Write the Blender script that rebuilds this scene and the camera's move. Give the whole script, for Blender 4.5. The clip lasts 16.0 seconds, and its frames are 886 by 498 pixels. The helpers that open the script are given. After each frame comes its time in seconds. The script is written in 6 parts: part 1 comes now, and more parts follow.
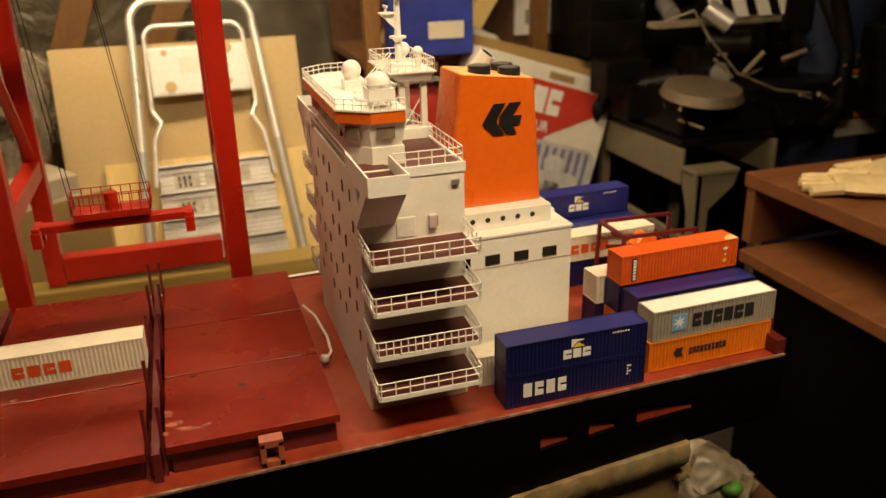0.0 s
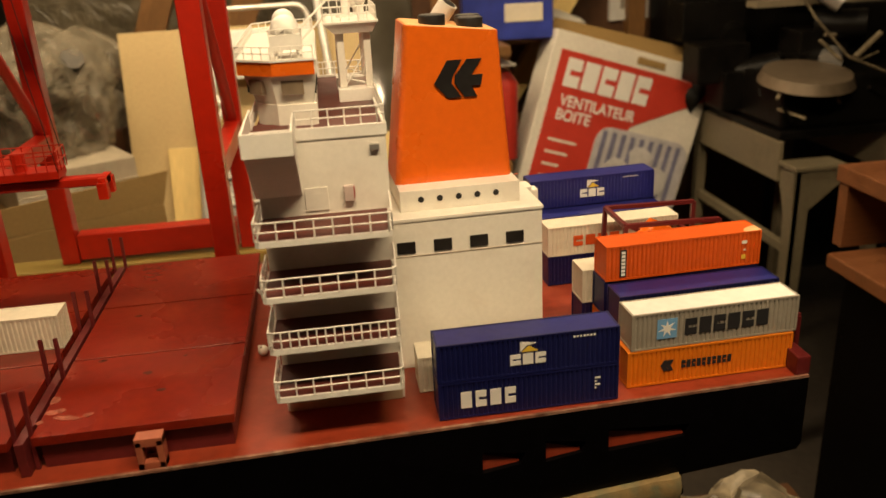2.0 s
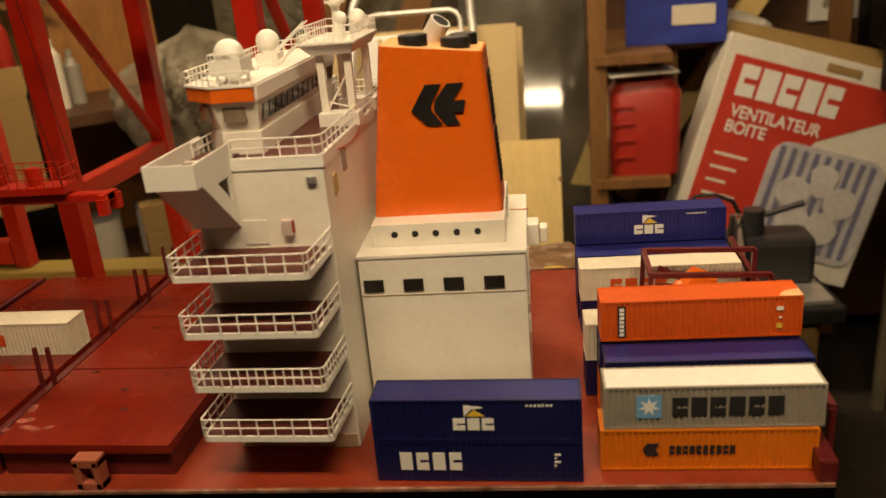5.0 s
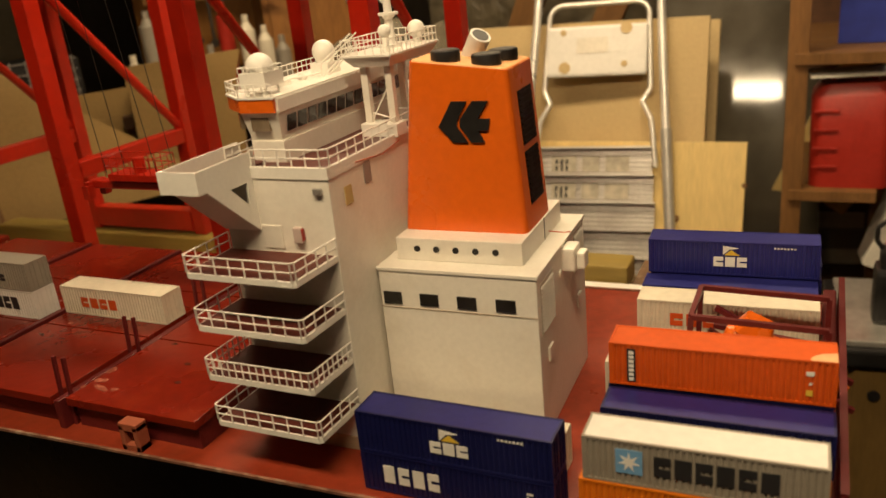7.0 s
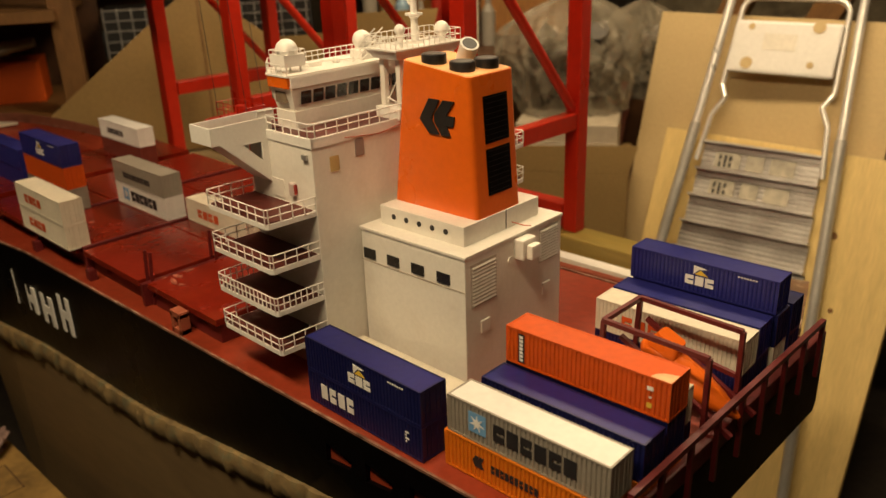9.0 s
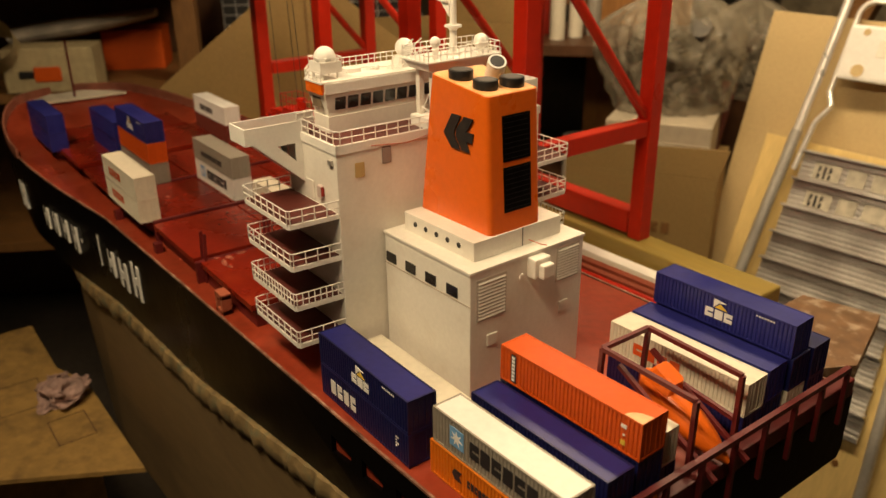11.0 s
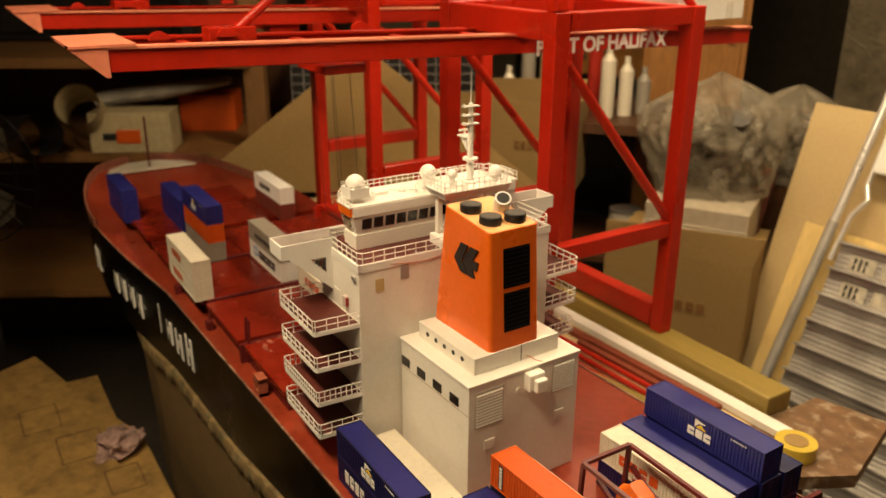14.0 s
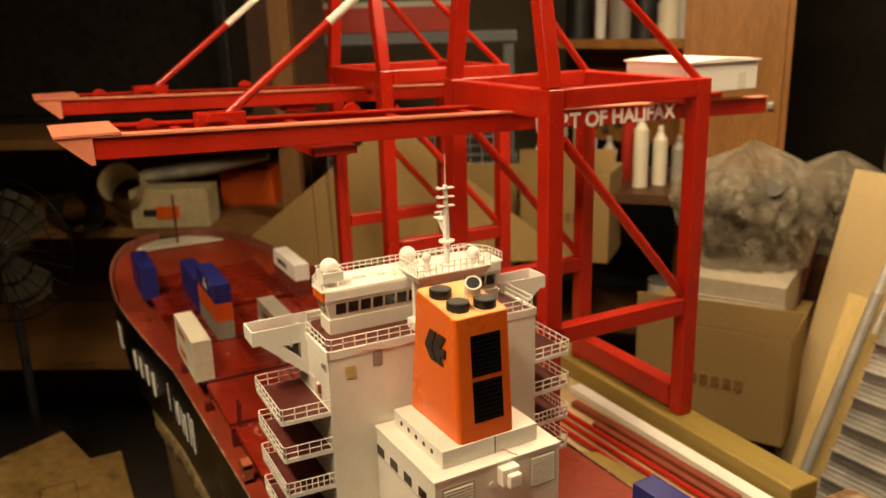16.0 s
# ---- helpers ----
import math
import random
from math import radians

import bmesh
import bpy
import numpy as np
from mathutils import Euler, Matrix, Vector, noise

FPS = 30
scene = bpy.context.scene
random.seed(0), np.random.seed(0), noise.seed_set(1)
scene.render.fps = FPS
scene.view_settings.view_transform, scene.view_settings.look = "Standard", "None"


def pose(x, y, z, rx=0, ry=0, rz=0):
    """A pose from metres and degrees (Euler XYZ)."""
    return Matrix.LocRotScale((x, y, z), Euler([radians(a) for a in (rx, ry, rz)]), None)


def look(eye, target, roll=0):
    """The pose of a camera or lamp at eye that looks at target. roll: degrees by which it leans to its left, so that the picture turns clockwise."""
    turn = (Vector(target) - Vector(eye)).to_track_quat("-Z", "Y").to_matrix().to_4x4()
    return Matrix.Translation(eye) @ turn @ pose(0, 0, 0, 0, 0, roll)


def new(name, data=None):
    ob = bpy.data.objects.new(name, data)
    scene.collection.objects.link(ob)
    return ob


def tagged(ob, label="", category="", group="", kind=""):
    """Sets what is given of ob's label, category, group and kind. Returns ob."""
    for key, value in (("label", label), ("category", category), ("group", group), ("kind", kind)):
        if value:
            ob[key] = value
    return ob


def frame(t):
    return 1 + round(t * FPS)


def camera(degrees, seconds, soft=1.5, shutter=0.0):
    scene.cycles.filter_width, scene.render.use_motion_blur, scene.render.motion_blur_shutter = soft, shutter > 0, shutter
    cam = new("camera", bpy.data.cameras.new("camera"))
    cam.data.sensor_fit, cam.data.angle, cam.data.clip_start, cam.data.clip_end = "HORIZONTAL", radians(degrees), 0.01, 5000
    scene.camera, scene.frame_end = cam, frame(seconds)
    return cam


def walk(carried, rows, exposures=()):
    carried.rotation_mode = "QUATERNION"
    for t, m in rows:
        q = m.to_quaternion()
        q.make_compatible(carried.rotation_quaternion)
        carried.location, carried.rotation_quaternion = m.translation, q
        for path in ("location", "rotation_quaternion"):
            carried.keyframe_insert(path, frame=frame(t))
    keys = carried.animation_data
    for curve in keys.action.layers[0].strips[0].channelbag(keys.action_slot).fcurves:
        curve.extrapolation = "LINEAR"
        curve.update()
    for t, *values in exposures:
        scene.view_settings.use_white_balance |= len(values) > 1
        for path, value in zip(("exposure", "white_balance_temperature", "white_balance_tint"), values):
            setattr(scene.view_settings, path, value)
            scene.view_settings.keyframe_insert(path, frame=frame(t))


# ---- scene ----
cam = camera(57.2, 16.0)
cam.data.dof.use_dof, cam.data.dof.focus_distance, cam.data.dof.aperture_fstop = True, 0.74, 7.0
PATH = [
    (0, (-0.246, -0.605, 0.419), (0.308, 1.172, -0.312), -1.5),
    (0.5, (-0.21, -0.604, 0.407), (0.344, 1.168, -0.337), -0.8),
    (1, (-0.138, -0.605, 0.399), (0.289, 1.2, -0.349), -0.6),
    (1.5, (-0.081, -0.61, 0.392), (0.239, 1.228, -0.33), -2.3),
    (2, (-0.063, -0.544, 0.356), (0.184, 1.306, -0.362), -3.0),
    (2.5, (-0.059, -0.461, 0.363), (0.172, 1.399, -0.333), -2.9),
    (3, (-0.024, -0.446, 0.362), (0.057, 1.423, -0.345), -2.4),
    (3.5, (0.021, -0.462, 0.362), (-0.08, 1.399, -0.366), -2.2),
    (4, (0.06, -0.479, 0.363), (-0.119, 1.38, -0.351), -2.8),
    (6.3, (0.239, -0.473, 0.34), (-0.339, 1.332, -0.298), -6.5),
    (6.5, (0.255, -0.446, 0.345), (-0.415, 1.329, -0.286), -5.6),
    (7, (0.29, -0.421, 0.364), (-0.54, 1.266, -0.317), -5.8),
    (7.5, (0.355, -0.415, 0.374), (-0.636, 1.163, -0.353), -5.6),
    (8, (0.45, -0.404, 0.388), (-0.701, 1.056, -0.349), -5.1),
    (8.5, (0.524, -0.395, 0.402), (-0.729, 0.979, -0.334), -3.0),
    (8.7, (0.533, -0.386, 0.402), (-0.738, 0.969, -0.338), -2.5),
    (10.8, (0.58, -0.301, 0.429), (-0.887, 0.806, -0.361), -0.6),
    (11, (0.602, -0.303, 0.438), (-0.868, 0.793, -0.36), -0.6),
    (11.5, (0.622, -0.314, 0.471), (-0.876, 0.754, -0.312), -0.6),
    (12, (0.643, -0.318, 0.488), (-0.854, 0.751, -0.298), 0.3),
    (12.5, (0.655, -0.314, 0.502), (-0.856, 0.741, -0.274), 0.1),
    (13, (0.667, -0.305, 0.509), (-0.86, 0.736, -0.256), 0.4),
    (13.5, (0.678, -0.294, 0.522), (-0.873, 0.716, -0.237), 0.7),
    (14, (0.68, -0.292, 0.542), (-0.909, 0.697, -0.163), 0.2),
    (14.5, (0.679, -0.3, 0.55), (-0.926, 0.695, -0.107), -0.1),
    (15, (0.681, -0.293, 0.553), (-0.943, 0.675, -0.101), -0.1),
    (15.5, (0.692, -0.252, 0.56), (-0.967, 0.686, -0.048), -0.7),
    (16, (0.702, -0.197, 0.552), (-1.007, 0.685, 0.002), -1.6),
]
walk(cam, [(t, look(eye, target, roll)) for t, eye, target, roll in PATH], exposures=((0.0, 0.03), (2.5, 0.0), (3.5, -0.12), (6.5, -0.24), (8.5, -0.24), (11.0, -0.06), (12.5, -0.02), (16.0, 0.10)))

# ---- light ----
world = bpy.data.worlds.new("room_air")
world.use_nodes = True
world.node_tree.nodes["Background"].inputs[0].default_value = (0.9, 0.62, 0.36, 1)
world.node_tree.nodes["Background"].inputs[1].default_value = 0.002
scene.world = world


def tube_lamp(name, eye, target, length, width, watts, colour):
    data = bpy.data.lights.new(name, "AREA")
    data.shape, data.size, data.size_y, data.energy, data.color = "RECTANGLE", length, width, watts, colour
    ob = new(name, data)
    ob.matrix_world = look(eye, target)
    return ob


# two warm tube fixtures under the basement ceiling, both running along the ship
WARM = (1.0, 0.765, 0.465)
for dy in (-0.05, 0.05):
    tube_lamp("front_tube_light", (0.14, -0.52 + dy, 1.22), (0.14, -0.08 + dy, 0), 1.0, 0.04, 10.0, WARM)
    tube_lamp("back_tube_light", (-0.25, 0.86 + dy, 1.22), (-0.25, 1.15 + dy, 0), 1.25, 0.04, 12.6, WARM)

# ---- materials ----
def mat(name, colour, rough=0.5, metal=0.0, vary=0.15, grain=60.0, bump=0.05, big=6.0, stain=None, stain_amount=0.5,
        coat=0.0, stretch=(1, 1, 1), each=0.0, spec=0.5):
    """A procedural surface: base colour varied at two scales, an optional stain colour, uneven gloss and fine relief."""
    m = bpy.data.materials.new(name)
    m.use_nodes = True
    nt = m.node_tree
    b = nt.nodes["Principled BSDF"]
    N, L = nt.nodes.new, nt.links.new
    tc, mp = N("ShaderNodeTexCoord"), N("ShaderNodeMapping")
    mp.inputs["Scale"].default_value = stretch
    L(tc.outputs["Object"], mp.inputs["Vector"])
    fine, wide = N("ShaderNodeTexNoise"), N("ShaderNodeTexNoise")
    fine.inputs["Scale"].default_value, fine.inputs["Detail"].default_value = grain, 6
    wide.inputs["Scale"].default_value, wide.inputs["Detail"].default_value = big, 5
    L(mp.outputs[0], fine.inputs["Vector"])
    L(mp.outputs[0], wide.inputs["Vector"])
    add = N("ShaderNodeMath")
    add.operation = "ADD"
    L(fine.outputs[0], add.inputs[0])
    L(wide.outputs[0], add.inputs[1])
    ramp = N("ShaderNodeMapRange")
    ramp.inputs[1].default_value, ramp.inputs[2].default_value = 0.7, 1.3
    ramp.inputs[3].default_value, ramp.inputs[4].default_value = 1 - vary, 1 + vary
    L(add.outputs[0], ramp.inputs[0])
    mul = N("ShaderNodeMixRGB")
    mul.blend_type, mul.inputs[0].default_value = "MULTIPLY", 1.0
    mul.inputs[1].default_value = (*colour, 1)
    L(ramp.outputs[0], mul.inputs[2])
    out = mul.outputs[0]
    if stain:
        st = N("ShaderNodeTexNoise")
        st.inputs["Scale"].default_value, st.inputs["Detail"].default_value = big * 2.3, 8
        L(mp.outputs[0], st.inputs["Vector"])
        sr = N("ShaderNodeMapRange")
        sr.inputs[1].default_value, sr.inputs[2].default_value = 0.52, 0.72
        sr.inputs[4].default_value = stain_amount
        L(st.outputs[0], sr.inputs[0])
        mx = N("ShaderNodeMixRGB")
        mx.inputs[2].default_value = (*stain, 1)
        L(sr.outputs[0], mx.inputs[0])
        L(out, mx.inputs[1])
        out = mx.outputs[0]
    if each:
        oi, er = N("ShaderNodeObjectInfo"), N("ShaderNodeMapRange")
        er.inputs[3].default_value, er.inputs[4].default_value = 1 - each, 1 + each
        L(oi.outputs["Random"], er.inputs[0])
        em = N("ShaderNodeMixRGB")
        em.blend_type, em.inputs[0].default_value = "MULTIPLY", 1.0
        L(out, em.inputs[1])
        L(er.outputs[0], em.inputs[2])
        out = em.outputs[0]
    L(out, b.inputs["Base Color"])
    rr = N("ShaderNodeMapRange")
    rr.inputs[1].default_value, rr.inputs[2].default_value = 0.3, 0.7
    rr.inputs[3].default_value, rr.inputs[4].default_value = max(rough - 0.1, 0.03), min(rough + 0.1, 1)
    L(wide.outputs[0], rr.inputs[0])
    L(rr.outputs[0], b.inputs["Roughness"])
    b.inputs["Metallic"].default_value = metal
    b.inputs["Coat Weight"].default_value = coat
    b.inputs["Specular IOR Level"].default_value = spec
    if bump:
        bp = N("ShaderNodeBump")
        bp.inputs["Strength"].default_value, bp.inputs["Distance"].default_value = bump, 0.004
        L(fine.outputs[0], bp.inputs["Height"])
        L(bp.outputs[0], b.inputs["Normal"])
    return m


CREAM = mat("cream_paint", (0.78, 0.74, 0.66), 0.42, vary=0.05, grain=220, big=14, bump=0.04, stain=(0.60, 0.50, 0.38), stain_amount=0.22)
WHITE = mat("white_paint", (0.82, 0.79, 0.73), 0.4, vary=0.04, grain=300, big=20, bump=0.03)
DECKRED = mat("red_oxide_deck", (0.25, 0.034, 0.013), 0.36, vary=0.22, grain=90, big=9, bump=0.05, stain=(0.30, 0.07, 0.035), stain_amount=0.45)
HATCHRED = mat("dark_red_hatch", (0.175, 0.012, 0.004), 0.26, vary=0.16, grain=120, big=7, bump=0.04, stain=(0.25, 0.030, 0.010), stain_amount=0.55, spec=0.4)
BROWN = mat("brown_deck_paint", (0.095, 0.020, 0.014), 0.5, vary=0.2, grain=150, big=20)
MAROON = mat("maroon_paint", (0.11, 0.012, 0.012), 0.4, vary=0.15, grain=200, big=20)
# also used for the painted-in shade under the work bench
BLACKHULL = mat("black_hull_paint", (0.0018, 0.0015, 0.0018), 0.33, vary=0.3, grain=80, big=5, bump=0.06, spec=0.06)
ORANGE = mat("orange_gloss", (0.72, 0.13, 0.008), 0.3, vary=0.06, grain=160, big=9, bump=0.03, stain=(0.72, 0.12, 0.008), stain_amount=0.4)
FUNTOP = mat("pale_orange_top", (0.84, 0.42, 0.16), 0.5, vary=0.08, grain=150, big=14)
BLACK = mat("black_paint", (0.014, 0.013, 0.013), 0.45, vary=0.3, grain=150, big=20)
GLASS = mat("dark_pane", (0.02, 0.017, 0.015), 0.12, vary=0.3, grain=40, big=30, bump=0.0)
# whole blue boxes; as roof of navy ones, overhead light put into colour
C_BLUE_AND_LIT = mat("container_blue_and_lit_roof", (0.016, 0.018, 0.150), 0.36, vary=0.12, grain=150, big=14, bump=0.04)
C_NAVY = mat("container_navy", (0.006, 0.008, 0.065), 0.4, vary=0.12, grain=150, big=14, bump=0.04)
C_ORANGE = mat("container_orange", (0.58, 0.085, 0.006), 0.5, vary=0.1, grain=150, big=14, bump=0.04, spec=0.3)
C_YELLOW = mat("container_yellow_orange", (0.66, 0.17, 0.007), 0.5, vary=0.08, grain=150, big=14, bump=0.04, spec=0.3)
C_GREY = mat("container_grey", (0.28, 0.25, 0.205), 0.45, vary=0.08, grain=150, big=14, bump=0.04)
C_BEIGE = mat("container_beige", (0.66, 0.60, 0.48), 0.45, vary=0.08, grain=150, big=14, bump=0.04)
C_WHITE = mat("container_white", (0.74, 0.72, 0.68), 0.45, vary=0.06, grain=150, big=14, bump=0.04)
C_RUST = mat("container_rust", (0.16, 0.03, 0.018), 0.5, vary=0.15, grain=150, big=14, bump=0.04)
LETTER_W = mat("white_decal", (0.78, 0.76, 0.72), 0.5, vary=0.05, bump=0)
LETTER_K = mat("black_decal", (0.02, 0.02, 0.022), 0.5, vary=0.1, bump=0)
LETTER_R = mat("orange_red_decal", (0.62, 0.085, 0.012), 0.5, vary=0.1, bump=0)
LETTER_B = mat("sky_blue_decal", (0.16, 0.36, 0.62), 0.5, vary=0.05, bump=0)
LETTER_Y = mat("yellow_decal", (0.75, 0.50, 0.05), 0.5, vary=0.05, bump=0)
CRANE = mat("crane_red", (0.44, 0.016, 0.004), 0.34, vary=0.10, grain=90, big=6, bump=0.05, stain=(0.30, 0.010, 0.005), stain_amount=0.5)
CRANEPALE = mat("salmon_paint", (0.70, 0.22, 0.13), 0.5, vary=0.1, grain=90, big=10)
TANWOOD = mat("bare_hull_wood", (0.165, 0.108, 0.046), 0.6, vary=0.14, grain=70, big=4, bump=0.08, stretch=(0.3, 1, 1), stain=(0.09, 0.055, 0.025), stain_amount=0.5)
FILLER = mat("brown_filler", (0.20, 0.135, 0.055), 0.8, vary=0.4, grain=60, big=25, bump=0.4, stain=(0.10, 0.13, 0.08), stain_amount=0.7)
PINE = mat("pine_board", (0.66, 0.485, 0.19), 0.55, vary=0.14, grain=40, big=5, bump=0.06, stretch=(6, 6, 0.7))
PLY = mat("plywood", (0.52, 0.38, 0.20), 0.6, vary=0.12, grain=40, big=3, bump=0.05, stretch=(5, 5, 0.8))
HARDBOARD = mat("tan_hardboard", (0.50, 0.37, 0.18), 0.7, vary=0.08, grain=120, big=3, bump=0.05)
CARD = mat("cardboard", (0.30, 0.19, 0.066), 0.8, vary=0.1, grain=120, big=4, bump=0.06)
YELLOWBEAM = mat("yellowed_timber", (0.27, 0.19, 0.042), 0.5, vary=0.15, grain=40, big=8, bump=0.08, stretch=(0.4, 4, 4))
TIMBER = mat("brown_timber", (0.19, 0.088, 0.024), 0.6, vary=0.25, grain=40, big=6, bump=0.1, stretch=(4, 4, 0.6))
DARKWOOD = mat("dark_brown_wood", (0.085, 0.036, 0.014), 0.5, vary=0.3, grain=40, big=6, bump=0.08)
REDWOOD = mat("reddish_bench_wood", (0.15, 0.052, 0.016), 0.55, vary=0.2, grain=40, big=6, bump=0.08, stretch=(0.8, 5, 5))
ALU = mat("brushed_aluminium", (0.78, 0.76, 0.72), 0.34, 0.55, vary=0.1, grain=90, big=10, bump=0.04)
ALUDULL = mat("ribbed_aluminium", (0.55, 0.53, 0.50), 0.4, 0.75, vary=0.14, grain=150, big=14, bump=0.1)
PLASTW = mat("white_plastic", (0.72, 0.70, 0.66), 0.45, vary=0.06, grain=100, big=8)
PAPER = mat("paper", (0.70, 0.66, 0.58), 0.7, vary=0.1, grain=80, big=8, bump=0.1)
REDPLASTIC = mat("red_plastic", (0.36, 0.022, 0.012), 0.4, vary=0.12, grain=80, big=8, bump=0.05)
BLUECARD = mat("blue_printed_card", (0.022, 0.04, 0.30), 0.5, vary=0.2, grain=30, big=14)
GREYPAINT = mat("grey_sheet_metal", (0.17, 0.14, 0.088), 0.45, vary=0.14, grain=90, big=6, stain=(0.13, 0.11, 0.07), stain_amount=0.6)
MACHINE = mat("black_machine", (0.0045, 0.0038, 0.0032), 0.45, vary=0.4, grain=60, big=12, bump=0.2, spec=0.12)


def crumpled(name, colour, rough, depth, scale, spec=0.5):
    """Thin creased film: flowing folds and sharp small creases as relief, over a mottled colour."""
    m = mat(name, colour, rough, vary=0.4, grain=24, big=9, bump=0, spec=spec)
    nt = m.node_tree
    N, L = nt.nodes.new, nt.links.new
    tc = N("ShaderNodeTexCoord")
    heights = []
    for k, (sc, dist, amount) in enumerate(((scale, 2.6, 1.0), (scale * 3.1, 3.5, 0.4))):
        n = N("ShaderNodeTexNoise")
        n.inputs["Scale"].default_value, n.inputs["Detail"].default_value, n.inputs["Distortion"].default_value = sc, 3, dist
        L(tc.outputs["Object"], n.inputs["Vector"])
        fold, size = N("ShaderNodeMath"), N("ShaderNodeMath")
        fold.operation, fold.inputs[1].default_value = "PINGPONG", 0.09
        size.operation, size.inputs[1].default_value = "MULTIPLY", amount
        L(n.outputs[0], fold.inputs[0])
        L(fold.outputs[0], size.inputs[0])
        heights.append(size)
    add, bp = N("ShaderNodeMath"), N("ShaderNodeBump")
    L(heights[0].outputs[0], add.inputs[0])
    L(heights[1].outputs[0], add.inputs[1])
    bp.inputs["Strength"].default_value, bp.inputs["Distance"].default_value = 0.9, depth
    L(add.outputs[0], bp.inputs["Height"])
    L(bp.outputs[0], nt.nodes["Principled BSDF"].inputs["Normal"])
    return m


BAG = crumpled("plastic_film", (0.34, 0.29, 0.21), 0.22, 0.05, 3.0)
BAG.node_tree.nodes["Principled BSDF"].inputs["Alpha"].default_value = 0.42
BAGFILL = mat("dark_scraps", (0.05, 0.038, 0.024), 0.6, vary=0.6, grain=30, big=16, bump=0.3, stain=(0.20, 0.16, 0.10), stain_amount=0.6)
SHEETING = crumpled("hanging_plastic", (0.17, 0.14, 0.09), 0.35, 0.06, 1.2)
LEATHER = mat("leather_glove", (0.60, 0.46, 0.24), 0.7, vary=0.15, grain=60, big=12, bump=0.2)
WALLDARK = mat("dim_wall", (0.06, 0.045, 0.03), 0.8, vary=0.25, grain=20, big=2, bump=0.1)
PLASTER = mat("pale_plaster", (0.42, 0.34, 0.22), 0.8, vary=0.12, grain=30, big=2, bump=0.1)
FLOORC = mat("dark_concrete", (0.035, 0.026, 0.018), 0.8, vary=0.3, grain=40, big=4, bump=0.2)
SHELFGREY = mat("blue_grey_shelf", (0.16, 0.17, 0.18), 0.5, vary=0.15, grain=40, big=6)
GREENCARD = mat("green_stripe", (0.02, 0.16, 0.06), 0.5, vary=0.1)
REDCARD = mat("red_printed_card", (0.52, 0.04, 0.022), 0.5, vary=0.1, grain=40, big=8, bump=0.03)
GLOW = bpy.data.materials.new("lamp_glow")
GLOW.use_nodes = True
GLOW.node_tree.nodes["Principled BSDF"].inputs["Emission Color"].default_value = (1, 0.74, 0.44, 1)
GLOW.node_tree.nodes["Principled BSDF"].inputs["Emission Strength"].default_value = 14


# ---- helpers ----
def bx(bm, x0, x1, y0, y1, z0, z1, m=None):
    mm = Matrix.LocRotScale(((x0 + x1) / 2, (y0 + y1) / 2, (z0 + z1) / 2), None, (abs(x1 - x0), abs(y1 - y0), abs(z1 - z0)))
    return bmesh.ops.create_cube(bm, size=1, matrix=(m @ mm) if m else mm)["verts"]


def rod(bm, p, q, r, n=6, r2=None):
    p, q = Vector(p), Vector(q)
    d = q - p
    m = Matrix.Translation((p + q) / 2) @ d.to_track_quat("Z", "Y").to_matrix().to_4x4()
    bmesh.ops.create_cone(bm, cap_ends=True, segments=n, radius1=r, radius2=r if r2 is None else r2, depth=d.length, matrix=m)


def beam(bm, p, q, w, h):
    """A square bar from p to q, w across and h high."""
    p, q = Vector(p), Vector(q)
    d = q - p
    m = Matrix.Translation((p + q) / 2) @ d.to_track_quat("Y", "Z").to_matrix().to_4x4() @ Matrix.Diagonal((w, d.length, h, 1))
    bmesh.ops.create_cube(bm, size=1, matrix=m)


def prism(bm, pts, a, b, axis="z"):
    """A flat outline pulled from a to b along an axis. The outline's two numbers are the other axes, in order."""
    def put(u, v, w):
        return {"z": (u, v, w), "y": (u, w, v), "x": (w, u, v)}[axis]
    lo = [bm.verts.new(put(u, v, a)) for u, v in pts]
    hi = [bm.verts.new(put(u, v, b)) for u, v in pts]
    n = len(pts)
    bm.faces.new(lo[::-1])
    bm.faces.new(hi)
    for i in range(n):
        bm.faces.new((lo[i], lo[(i + 1) % n], hi[(i + 1) % n], hi[i]))


def loft(bm, rings, caps=True):
    """Closed rings of points, skinned one to the next."""
    vs = [[bm.verts.new(p) for p in ring] for ring in rings]
    n = len(vs[0])
    for a, b in zip(vs, vs[1:]):
        for i in range(n):
            bm.faces.new((a[i], a[(i + 1) % n], b[(i + 1) % n], b[i]))
    if caps:
        bm.faces.new(vs[0][::-1])
        bm.faces.new(vs[-1])


def ball(bm, c, r, seg=20):
    bmesh.ops.create_uvsphere(bm, u_segments=seg, v_segments=seg // 2 + 2, radius=r, matrix=Matrix.Translation(c))


def part(name, bm, material, parent=None, label="", bevel=0.0, smooth=False, segs=2):
    """Links a bmesh as one mesh object, under a thing or a part."""
    if bevel:
        bmesh.ops.bevel(bm, geom=[e for e in bm.edges if len(e.link_faces) == 2 and e.calc_face_angle(0) > 0.5], offset=bevel, segments=segs, affect="EDGES", profile=0.6)
    bmesh.ops.recalc_face_normals(bm, faces=bm.faces)
    me = bpy.data.meshes.new(name)
    bm.to_mesh(me)
    bm.free()
    if smooth:
        me.shade_smooth()
        me.set_sharp_from_angle(angle=0.7)
    me.materials.append(material)
    ob = new(name, me)
    ob.parent = parent
    if label:
        tagged(ob, label)
    return ob


def B():
    return bmesh.new()


def thing(name, label, category, place=None, group="", kind=""):
    ob = new(name)
    ob.empty_display_size = 0.02
    if place is not None:
        ob.matrix_world = place
    return tagged(ob, label, category, group, kind)


